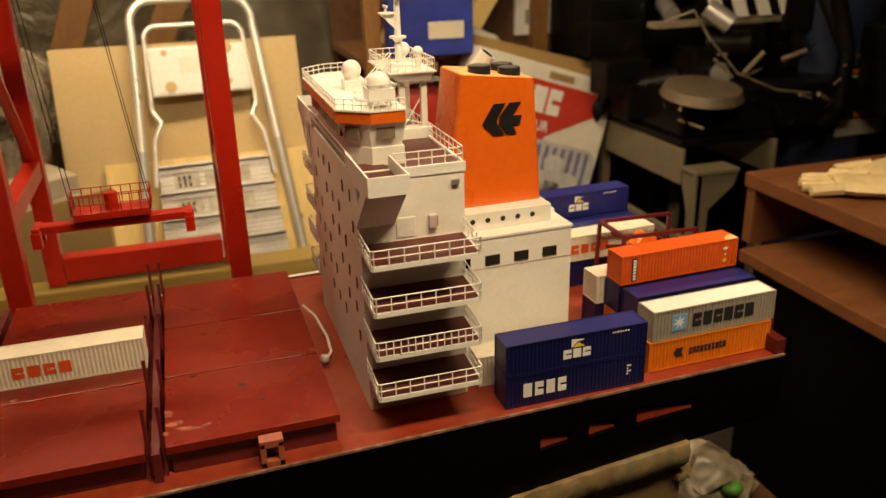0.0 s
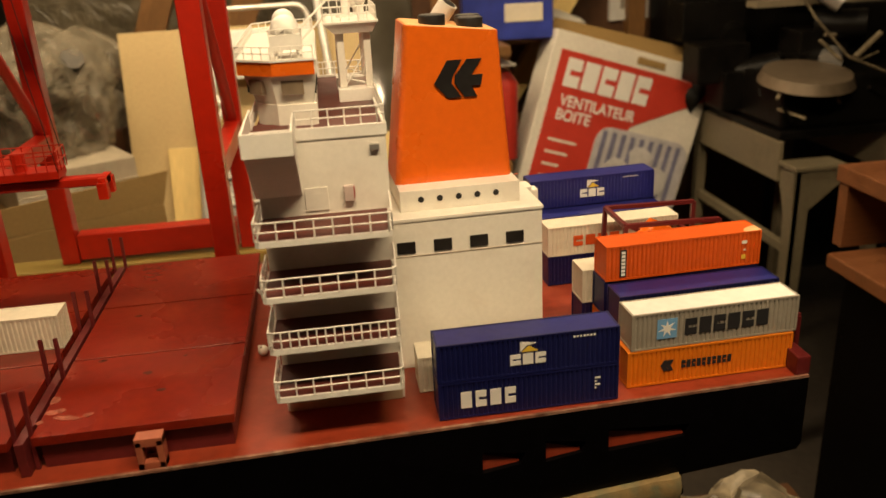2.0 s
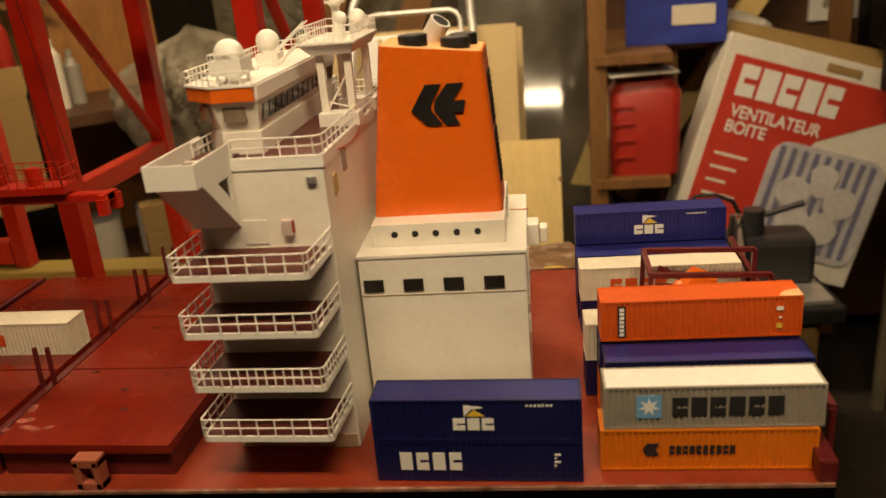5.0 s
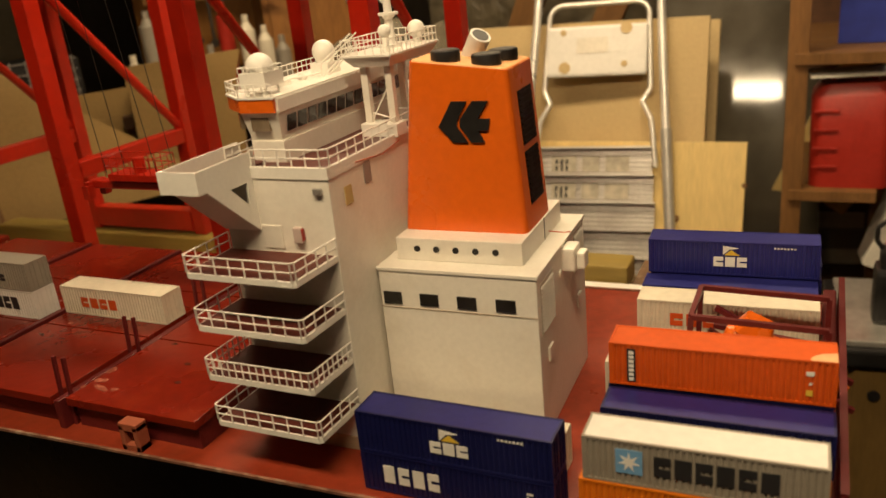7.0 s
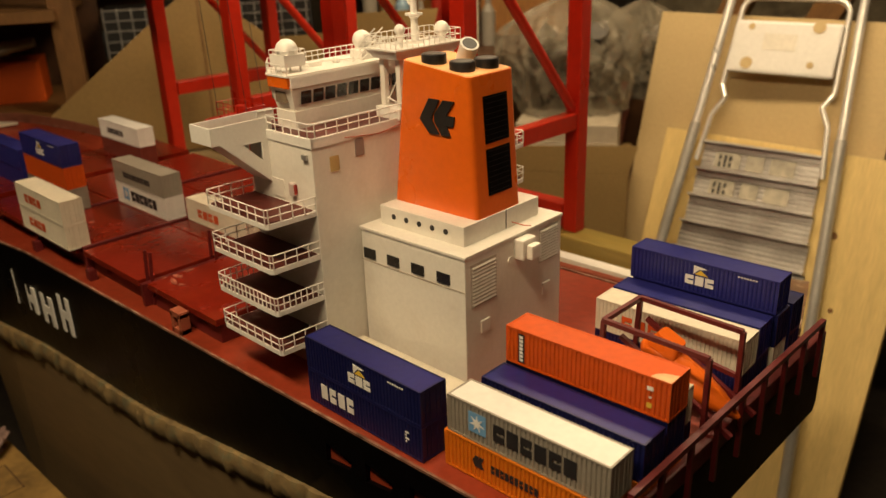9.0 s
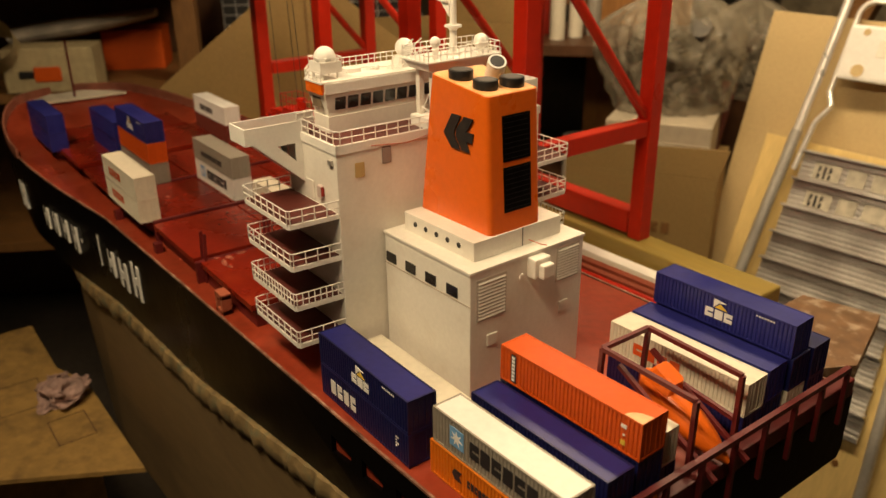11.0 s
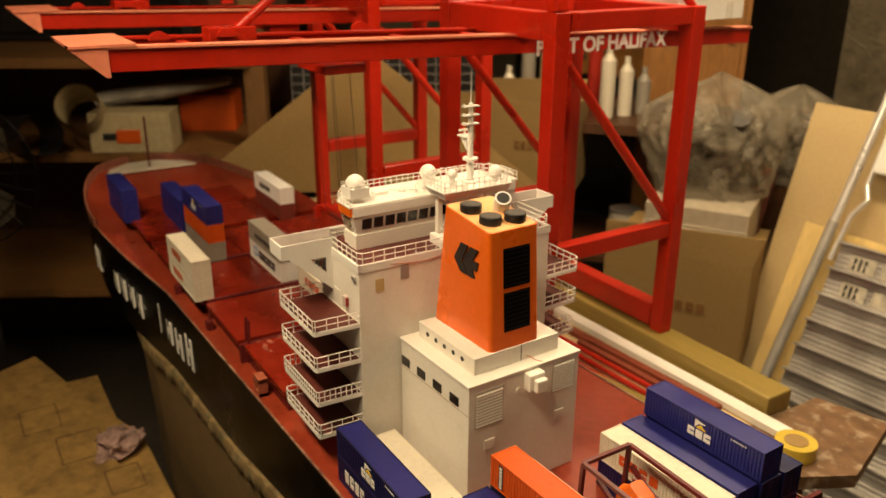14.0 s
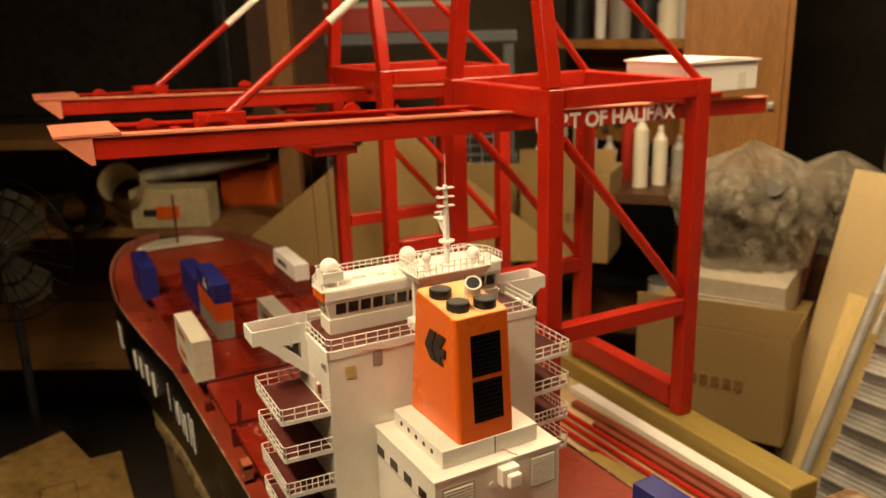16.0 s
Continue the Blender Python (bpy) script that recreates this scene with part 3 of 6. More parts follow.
loft(bm, [[(x, y, TZ + 0.0165) for x, y in a], [(x, y, TZ + 0.0405) for x, y in b]])
part("window_band", bm, CREAM, wheelhouse)
for i in range(17):
    y = WY0 + 0.012 + i * 0.0142
    if y < WY1 - 0.018:
        bm = B()
        m = Matrix.Translation((-0.0757, y + 0.0055, TZ + 0.0285)) @ pose(0, 0, 0, 0, 9, 0)
        bx(bm, -0.0004, 0.0008, -0.0055, 0.0055, -0.006, 0.006, m)
        part("bridge_window", bm, GLASS, wheelhouse)
for s, ye in ((-1, WY0), (1, WY1)):
    for (xa, ya), (xb, yb) in ((((-0.078, ye + 0.0035 * -s)), (-0.107, ye + 0.0035 * -s)), ((-0.110, ye - s * 0.0046), (-0.127, ye - s * 0.024))):
        p, q = Vector((xa, ya, TZ + 0.0295)), Vector((xb, yb, TZ + 0.0295))
        p, q = p.lerp(q, 0.22), p.lerp(q, 0.78)
        bm = B()
        beam(bm, p, q, 0.004, 0.0105)
        part("bridge_window", bm, PANE, wheelhouse)
for i in range(14):
    y = WY0 + 0.03 + i * 0.0142
    if y < WY1 - 0.03:
        boxpart("bridge_window", -0.1272, -0.1245, y, y + 0.011, TZ + 0.0235, TZ + 0.0365, GLASS, wheelhouse, bevel=0, m=None)
bm = B()
prism(bm, ring(-0.132, -0.0755, WY0 - 0.002, WY1 + 0.002, 0.026, 0.020), TZ + 0.0385, TZ + 0.0485)
part("orange_fascia", bm, ORANGE, wheelhouse, "bright orange roof edge")
bm = B()
prism(bm, ring(-0.1328, -0.0745, WY0 - 0.0028, WY1 + 0.0028, 0.026, 0.020), TZ + 0.0485, TZ + 0.0500)
prism(bm, [(-0.0760, WY0 + 0.001), (-0.0735, WY0 + 0.001), (-0.0735, WY1 - 0.001), (-0.0760, WY1 - 0.001)], TZ + 0.0385, TZ + 0.0485)
part("roof", bm, WHITE, wheelhouse, "white wheelhouse roof")
RZ = TZ + 0.05
o = ring(-0.1318, -0.0755, WY0 - 0.0018, WY1 + 0.0018, 0.026, 0.020)
railing([(*o[0], RZ), (*o[5], RZ), (*o[4], RZ), (*o[3], RZ), (*o[2], RZ), (*o[1], RZ)], 0.009, 0.0075, wheelhouse, r=0.0005, name="roof_railing")
# satellite domes
for name, (x, y), zt, r in (("satellite_dome", (-0.094, 0.074), 0.2985, 0.0105), ("satellite_dome", (-0.098, 0.168), 0.297, 0.0095)):
    d = new(name)
    d.parent = ship
    bm = B()
    if y < 0.1:
        for dx in (-0.008, 0.008):
            for dy in (-0.008, 0.008):
                rod(bm, (x + dx, y + dy, RZ), (x + dx, y + dy, RZ + 0.006), 0.0011)
        bx(bm, x - 0.0115, x + 0.0115, y - 0.0115, y + 0.0115, RZ + 0.006, RZ + 0.0165)
    else:
        bx(bm, x - 0.009, x + 0.009, y - 0.009, y + 0.009, RZ, RZ + 0.009)
    part("pedestal", bm, WHITE, d)
    bm = B()
    ball(bm, (x, y, zt), r, 24)
    rod(bm, (x, y, zt - 0.014), (x, y, zt), r * 0.75, 16)
    part("dome", bm, WHITE, d, smooth=True)
    if y < 0.1:
        railing([(x - 0.0115, y - 0.0115, RZ + 0.0165), (x + 0.0115, y - 0.0115, RZ + 0.0165), (x + 0.0115, y + 0.0115, RZ + 0.0165), (x - 0.0115, y + 0.0115, RZ + 0.0165), (x - 0.0115, y - 0.0115, RZ + 0.0165)], 0.004, 0.006, d, rails=(1.0,), r=0.0004)
bm = B()
bx(bm, -0.108, -0.098, 0.100, 0.116, RZ, RZ + 0.004)
ball(bm, (-0.1, 0.135, RZ + 0.002), 0.004, 12)
rod(bm, (-0.105, 0.12, RZ + 0.003), (-0.09, 0.15, RZ + 0.003), 0.001)
part("roof_fittings", bm, WHITE, wheelhouse)
# stair from the roof to the mast platform
for dy in (-0.004, 0.006):
    rods("stair_rail", [((-0.088, 0.150 + dy, RZ), (-0.062, 0.158 + dy, RZ + 0.022)), ((-0.088, 0.150 + dy, RZ + 0.01), (-0.062, 0.158 + dy, RZ + 0.032)), ((-0.088, 0.15 + dy, RZ), (-0.088, 0.15 + dy, RZ + 0.01))], 0.0007, WHITE, wheelhouse)

# upper deck rails
railing([(-0.093, TY0 + 0.001, TZ + 0.0025), (-0.034, TY0 + 0.001, TZ + 0.0025), (TX1, TY0 + 0.005, TZ + 0.0025), (TX1, TY1 - 0.005, TZ + 0.0025), (-0.034, TY1 - 0.001, TZ + 0.0025), (-0.093, TY1 - 0.001, TZ + 0.0025)], 0.0125, 0.0125, tower, name="deck_railing")
railing([(TX0, TY0 + 0.012, TZ), (TX0, TY1 - 0.012, TZ)], 0.012, 0.009, tower, name="deck_railing")

# signal mast
mast = new("signal_mast")
mast.parent = ship
tagged(mast, "white signal mast on a railed platform")
MY0, MY1, PZ = 0.155, 0.219, 0.2935
for y in (MY0, MY1):
    boxpart("mast_plinth", -0.052, -0.019, y - 0.009, y + 0.009, TZ, TZ + 0.011, WHITE, mast)
    for x in (-0.047, -0.025):
        boxpart("mast_leg", x - 0.003, x + 0.003, y - 0.003, y + 0.003, TZ + 0.011, PZ - 0.008, CREAM, mast, bevel=0.0005)
    rods("mast_brace", [((-0.044, y, TZ + 0.014), (-0.028, y, PZ - 0.026)), ((-0.028, y, TZ + 0.014), (-0.044, y, PZ - 0.046))], 0.0007, WHITE, mast)
bm = B()
loft(bm, [[(-0.052, MY0 - 0.008, PZ - 0.008), (-0.020, MY0 - 0.008, PZ - 0.008), (-0.020, MY1 + 0.008, PZ - 0.008), (-0.052, MY1 + 0.008, PZ - 0.008)],
          [(-0.060, MY0 - 0.012, PZ), (-0.016, MY0 - 0.012, PZ), (-0.016, MY1 + 0.012, PZ), (-0.060, MY1 + 0.012, PZ)]])
bx(bm, -0.061, -0.015, MY0 - 0.013, MY1 + 0.013, PZ, PZ + 0.0015)
part("mast_platform", bm, WHITE, mast)
q = [(-0.0595, MY0 - 0.0115), (-0.0165, MY0 - 0.0115), (-0.0165, MY1 + 0.0115), (-0.0595, MY1 + 0.0115), (-0.0595, MY0 - 0.0115)]
railing([(x, y, PZ + 0.0015) for x, y in q], 0.0115, 0.0072, mast, r=0.0005, name="platform_railing")
px, py = -0.039, 0.190
bm = B()
rod(bm, (px, py, PZ + 0.001), (px, py, PZ + 0.004), 0.009, 20)
rod(bm, (px, py, PZ + 0.003), (px, py, PZ + 0.05), 0.0038, 12, 0.0032)
rod(bm, (px, py, PZ + 0.05), (px, py, PZ + 0.089), 0.0032, 12, 0.0024)
rod(bm, (px, py, PZ + 0.088), (px, py, PZ + 0.122), 0.0007, 6, 0.0003)
part("pole", bm, WHITE, mast, smooth=True)
bm = B()
rod(bm, (px, py, PZ + 0.0275), (px, py, PZ + 0.0295), 0.0085, 20)
rod(bm, (px, py, PZ + 0.0235), (px, py, PZ + 0.0275), 0.003, 16, 0.006)
part("crow_ring", bm, WHITE, mast, smooth=True)
for k in range(3):
    z = PZ + 0.066 + k * 0.0095
    bm = B()
    bx(bm, px - 0.0035, px + 0.0035, py - 0.0095, py + 0.0095, z, z + 0.0013)
    bx(bm, px - 0.0015, px + 0.0015, py - 0.0095, py - 0.0075, z + 0.001, z + 0.003)
    part("yard", bm, WHITE, mast)
bm = B()
prism(bm, [(px - 0.003, PZ + 0.037), (px - 0.003, PZ + 0.051), (px - 0.017, PZ + 0.051)], py - 0.003, py + 0.003, "y")
bx(bm, px - 0.0175, px - 0.0035, py - 0.006, py + 0.006, PZ + 0.051, PZ + 0.0523)
bx(bm, px - 0.0125, px - 0.0105, py - 0.007, py + 0.007, PZ + 0.057, PZ + 0.059)
rod(bm, (px - 0.0115, py, PZ + 0.052), (px - 0.0115, py, PZ + 0.057), 0.0014)
part("radar_bracket", bm, WHITE, mast)
for y in (0.160, 0.216):
    bm = B()
    rod(bm, (-0.028, y, PZ), (-0.028, y, PZ + 0.014), 0.003, 12)
    ball(bm, (-0.028, y, PZ + (0.0175 if y < 0.2 else 0.013)), 0.0052 if y < 0.2 else 0.0075, 18)
    part("mast_dome", bm, WHITE, mast, smooth=True)

# engine casing, plinth, funnel
casing = boxpart("engine_casing", -0.0200, 0.1090, 0.0900, 0.2330, 0.0, 0.1385, CREAM, ship, "square cream engine casing", 0.0012)
boxpart("casing_ledge", -0.0210, 0.1100, 0.0890, 0.2340, 0.1365, 0.1395, CREAM, casing, bevel=0.0006)
for i in range(4):
    x = -0.017 + i * 0.0312
    boxpart("casing_window", x, x + 0.0155, 0.0890, 0.0905, 0.1090, 0.1190, GLASS, casing, bevel=0)
boxpart("casing_joint", -0.0200, 0.1090, 0.0894, 0.0902, 0.1058, 0.1063, mat("joint_line", (0.42, 0.34, 0.26), 0.6), casing, bevel=0)
for y0, y1, z0, z1 in ((0.099, 0.131, 0.090, 0.128), (0.198, 0.226, 0.100, 0.132)):
    n = 11
    bm = B()
    for i in range(n):
        z = z0 + (z1 - z0) * (i + 0.5) / n
        prism(bm, [(0.1090, z - 0.0013), (0.1106, z - 0.0009), (0.1090, z + 0.0011)], y0, y1, "y")
    part("louvre_vent", bm, CREAM, casing, "cream slatted vent")
# darker cream plates behind the slats: shade between them put into the colour
boxpart("vent_frame", 0.1088, 0.1094, 0.0975, 0.1325, 0.0885, 0.1295, mat("vent_shade", (0.5, 0.44, 0.36), 0.6), casing, bevel=0)
boxpart("vent_frame", 0.1088, 0.1094, 0.1965, 0.2275, 0.0985, 0.1335, mat("vent_shade_b", (0.5, 0.44, 0.36), 0.6), casing, bevel=0)
for y, z in ((0.116, 0.066), (0.208, 0.070)):
    boxpart("small_hatch", 0.1088, 0.1106, y - 0.006, y + 0.006, z - 0.006, z + 0.006, CREAM, casing, bevel=0.0006)
bm = B()
rod(bm, (0.1085, 0.152, 0.117), (0.1105, 0.152, 0.117), 0.0035, 14)
part("round_cap", bm, CREAM, casing, smooth=True)
bm = B()
bx(bm, 0.1085, 0.120, 0.158, 0.178, 0.116, 0.1355)
bx(bm, 0.120, 0.127, 0.162, 0.176, 0.117, 0.131)
part("fan_box", bm, CREAM, casing, "", 0.002)
plinth = boxpart("funnel_plinth", -0.010, 0.0940, 0.107, 0.216, 0.1395, 0.158, CREAM, ship, "cream plinth with round ports", 0.0008)
boxpart("plinth_joint", 0.0938, 0.0944, 0.1655, 0.1662, 0.140, 0.158, BLACK, plinth, bevel=0)
for i in range(5):
    x = 0.008 + i * 0.01625
    bm = B()
    rod(bm, (x, 0.1065, 0.1495), (x, 0.1073, 0.1495), 0.0026, 16)
    part("round_port", bm, BLACK, plinth, "", smooth=True)
rods("plinth_wire", [((0.096, 0.172, 0.145), (0.107, 0.176, 0.143)), ((0.107, 0.176, 0.143), (0.112, 0.180, 0.1425))], 0.0005, mat("red_wire_b", (0.5, 0.1, 0.04), 0.5), plinth)


def rect(x0, x1, y0, y1, z, r, n=5, z2=None):
    """A rounded rectangle; z at x0, z2 at x1."""
    pts = []
    for cx, cy, a0 in ((x1 - r, y1 - r, 0), (x0 + r, y1 - r, 90), (x0 + r, y0 + r, 180), (x1 - r, y0 + r, 270)):
        for i in range(n + 1):
            a = radians(a0 + 90 * i / n)
            x, y = cx + r * math.cos(a), cy + r * math.sin(a)
            pts.append((x, y, z if z2 is None else z + (z2 - z) * (x - x0) / (x1 - x0)))
    return pts


funnel = new("funnel")
funnel.parent = ship
tagged(funnel, "tall tapered orange funnel with black emblem")
FB, FT = (-0.0105, 0.0925, 0.127, 0.190), (0.006, 0.0840, 0.1290, 0.190)
bm = B()
loft(bm, [rect(*FB, 0.158, 0.005), rect(*FT, 0.2905, 0.005, z2=0.2815)])
part("funnel_body", bm, ORANGE, funnel, smooth=True)
bm = B()
loft(bm, [rect(FT[0] + 0.001, FT[1] - 0.001, FT[2] + 0.001, FT[3] - 0.001, 0.2903, 0.005, z2=0.2813), rect(FT[0] + 0.0015, FT[1] - 0.0015, FT[2] + 0.0015, FT[3] - 0.0015, 0.2913, 0.005, z2=0.2823)])
part("funnel_top", bm, FUNTOP, funnel, "pale dusty orange top", smooth=True)
for x, y, zt in ((0.031, 0.1445, 0.2960), (0.063, 0.1455, 0.2920), (0.067, 0.173, 0.2915)):
    bm = B()
    rod(bm, (x, y, zt - 0.011), (x, y, zt), 0.0112, 28)
    s = part("exhaust_pipe", bm, BLACK, funnel, "short black exhaust stack", 0.0007, smooth=True)
    bm = B()
    rod(bm, (x, y, zt - 0.0002), (x, y, zt + 0.0004), 0.0098, 28)
    part("stack_cap", bm, mat("stack_grey", (0.06, 0.055, 0.05), 0.5), s, smooth=True)
bm = B()
c, d = Vector((0.039, 0.176, 0.285)), Vector((0.5, -0.25, 0.75)).normalized()
rod(bm, c, c + d * 0.022, 0.0085, 24)
part("angled_vent_pipe", bm, PLASTW, funnel, "white angled vent pipe", smooth=True)
bm = B()
rod(bm, c + d * 0.0219, c + d * 0.0223, 0.0066, 24)
part("pipe_mouth", bm, BLACK, funnel)


def face_y(x, z):
    k = (z - 0.158) / 0.132
    return FB[2] + (FT[2] - FB[2]) * k


def emblem(side):
    bm = B()
    y = 0.1278 if side < 0 else 0.1902
    w = -0.0012 if side < 0 else 0.0012
    polys = ([(0.0285, 0.2435), (0.0416, 0.2645), (0.0552, 0.2645), (0.0460, 0.2490), (0.0450, 0.2435), (0.0542, 0.2300), (0.0411, 0.2300)],
             [(0.0484, 0.2500), (0.0600, 0.2645), (0.0741, 0.2645), (0.0639, 0.2500), (0.0746, 0.2500), (0.0726, 0.2400), (0.0639, 0.2400), (0.0688, 0.2300), (0.0571, 0.2300), (0.0479, 0.2430)])
    for p in polys:
        prism(bm, [(0.0275 + (u - 0.0285) * 0.9, 0.2447 + (v - 0.2472) * 0.9) for u, v in p], y, y + w, "y")
    return part("emblem", bm, BLACK, funnel, "black double-arrow emblem")


emblem(-1)
emblem(1)
for z0, z1 in ((0.2225, 0.2635), (0.176, 0.2175)):
    xa, xb = 0.0925 - 0.0085 * (z0 - 0.158) / 0.126, 0.0925 - 0.0085 * (z1 - 0.158) / 0.126
    bm = B()
    loft(bm, [[(xa - 0.002, 0.145, z0), (xa + 0.0004, 0.145, z0), (xa + 0.0004, 0.178, z0), (xa - 0.002, 0.178, z0)], [(xb - 0.002, 0.145, z1), (xb + 0.0004, 0.145, z1), (xb + 0.0004, 0.178, z1), (xb - 0.002, 0.178, z1)]])
    g = part("funnel_grille", bm, MACHINE, funnel, "black louvred funnel opening")
    bm = B()
    for i in range(9):
        k = (i + 0.5) / 9
        bx(bm, xa + (xb - xa) * k, xa + (xb - xa) * k + 0.0012, 0.1465, 0.1765, z0 + (z1 - z0) * k - 0.0006, z0 + (z1 - z0) * k + 0.0006)
    part("grille_slat", bm, MACHINE, g)

# stern rail, posts and freefall lifeboat frame
bm = B()
bx(bm, 0.300, 0.312, 0.0, 0.396, 0.0, 0.018)
part("stern_bulwark", bm, MAROON, ship, "dark red stern bulwark", 0.002)
bm = B()
beam(bm, (0.315, 0.03, 0.040), (0.315, 0.37, 0.040), 0.005, 0.005)
srail = part("stern_rail", bm, MAROON, ship, "dark red stern guard rail")
for i in range(9):
    y = 0.03 + 0.0425 * i
    bm = B()
    beam(bm, (0.315, y, -0.02), (0.315, y, 0.040), 0.004, 0.004)
    part("rail_post", bm, MAROON, srail)
davit = new("lifeboat_davit")
davit.parent = ship
tagged(davit, "maroon lifeboat launching frame")
x0, x1, y0, y1, zt = 0.208, 0.303, 0.157, 0.215, 0.0885
for p, q in (((x0, y0, zt), (x1, y0, zt - 0.002)), ((x0, y1, zt), (x1, y1, zt - 0.002)), ((x0, y0, zt), (x0, y1, zt)), ((x1, y1, zt - 0.002), (x1, y1, 0.03)),
             ((x0, y0, zt), (x0 - 0.004, y0, 0.0)), ((x0, y1, zt), (x0 - 0.004, y1, 0.0)), ((x1, y0, zt - 0.002), (x1, y0, 0.0)), ((x1, y1, 0.045), (x0 + 0.01, y1, 0.055)), ((x0 + 0.012, y0 + 0.008, 0.075), (x1 + 0.02, y0 + 0.008, 0.02)), ((x0 + 0.012, y1 - 0.008, 0.075), (x1 + 0.02, y1 - 0.008, 0.02))):
    bm = B()
    beam(bm, p, q, 0.004, 0.004)
    part("frame_bar", bm, MAROON, davit)

# the accommodation stands a little aft, the casing and funnel a little askew
for ob in ship.children:
    kind_ = ob.name.split(".")[0]
    if kind_ in ("accommodation_block", "bridge_wing", "balcony", "wheelhouse", "satellite_dome"):
        ob.location.x += 0.006
    elif kind_ in ("engine_casing", "funnel_plinth", "funnel"):
        ob.matrix_world = Matrix.Translation((-0.02, 0.089, 0)) @ pose(0, 0, 0, 0, 0, 1.6) @ Matrix.Translation((0.02, -0.089, 0)) @ ob.matrix_world

# ---- containers ----
CL, CW, CH = 0.1455, 0.0288, 0.0322


def container(label, material, x, y, z, marks=None, roof=None, end=None, yaw=0.0, group="containers on the ship", tilt=0.0):
    """A forty-foot box: frame, ribbed sides, ends with door bars, roof. x, y, z: its forward near lower corner."""
    c = thing("shipping_container", label, "container", pose(x, y, z, 0, tilt, yaw), group)
    t = 0.0016
    bm = B()
    for ya in (0, CW - t):
        for za in (0, CH - t):
            bx(bm, 0, CL, ya, ya + t, za, za + t)
    for xa in (0, CL - t):
        for ya in (0, CW - t):
            bx(bm, xa - 0.0001, xa + t + 0.0001, ya - 0.0001, ya + t + 0.0001, t, CH - t)
        for za in (0, CH - t):
            bx(bm, xa, xa + t, t, CW - t, za, za + t)
    part("frame", bm, material, c)
    n = 36
    for s in (0, 1):
        bm = B()
        pts = []
        for i in range(n):
            a = t + (CL - 2 * t) * i / n
            w = (CL - 2 * t) / n
            for u, d in ((0.0, 0.0002), (0.42, 0.0002), (0.55, 0.0010), (0.87, 0.0010)):
                pts.append((a + w * u, d))
        pts.append((CL - t, 0.0002))
        lo = [bm.verts.new((px_, d if s == 0 else CW - d, t)) for px_, d in pts]
        hi = [bm.verts.new((px_, d if s == 0 else CW - d, CH - t)) for px_, d in pts]
        for i in range(len(pts) - 1):
            bm.faces.new((lo[i], lo[i + 1], hi[i + 1], hi[i]))
        back = [bm.verts.new((px_, 0.004 if s == 0 else CW - 0.004, z_)) for px_, z_ in ((t, t), (CL - t, t), (CL - t, CH - t), (t, CH - t))]
        bm.faces.new(back)
        part("side_panel", bm, material, c)
    bm = B()
    bx(bm, 0.0005, CL - 0.0005, 0.0005, CW - 0.0005, CH - 0.0015, CH - 0.0003)
    bx(bm, 0.0005, CL - 0.0005, 0.0005, CW - 0.0005, 0.0003, 0.0012)
    part("roof_panel", bm, roof or material, c)
    for xa, xb, name in ((0.0006, 0.003, "end_wall"), (CL - 0.003, CL - 0.0006, "door_panel")):
        boxpart(name, xa, xb, t, CW - t, t, CH - t, end or material, c, bevel=0)
    for ya in (0.006, 0.011, 0.018, 0.023):
        bm = B()
        rod(bm, (CL - 0.0002, ya, 0.002), (CL - 0.0002, ya, CH - 0.002), 0.0004, 5)
        part("lock_bar", bm, material, c)
    if marks:
        marks(c)
    return c


def bars(material, *rows):
    """Plain bars in place of a maker's name: (x0, x1, z0, z1, count)."""
    def put(c):
        for x0, x1, z0, z1, n in rows:
            bm = B()
            blocks(bm, x0, x1, z0, z1, 0.0003, n)
            part("marking", bm, material, c)
    return put


def flag(c):
    bm = B()
    x, z = 0.0655, 0.0195
    prism(bm, [(x, z), (x, z + 0.009), (x + 0.006, z + 0.006)], -0.0002, 0.0002, "y")
    prism(bm, [(x + 0.0015, z + 0.0088), (x + 0.0135, z + 0.007), (x + 0.0066, z + 0.0055)], -0.0002, 0.0002, "y")
    part("flag_white", bm, LETTER_W, c)
    bm = B()
    prism(bm, [(x + 0.0012, z), (x + 0.0145, z), (x + 0.007, z + 0.005)], -0.0002, 0.0002, "y")
    part("flag_yellow", bm, LETTER_Y, c)
    bm = B()
    blocks(bm, 0.0575, 0.0875, 0.0085, 0.0178, 0.0003, 3, gap=0.16)
    part("marking", bm, LETTER_W, c)
    bm = B()
    blocks(bm, 0.108, 0.127, 0.0268, 0.0283, 0.0003, 7, gap=0.4)
    part("small_marking", bm, LETTER_W, c)


def cast_marks(c):
    bm = B()
    blocks(bm, 0.0175, 0.0645, 0.0088, 0.0232, 0.0003, 4, gap=0.26, cut_side=0)
    part("marking", bm, LETTER_W, c)
    bm = B()
    for k in range(4):
        bx(bm, 0.126, 0.1275 + 0.003 * (k % 2), -0.0001, 0.0003, 0.012 + k * 0.003, 0.0135 + k * 0.003)
    part("small_marking", bm, LETTER_W, c)


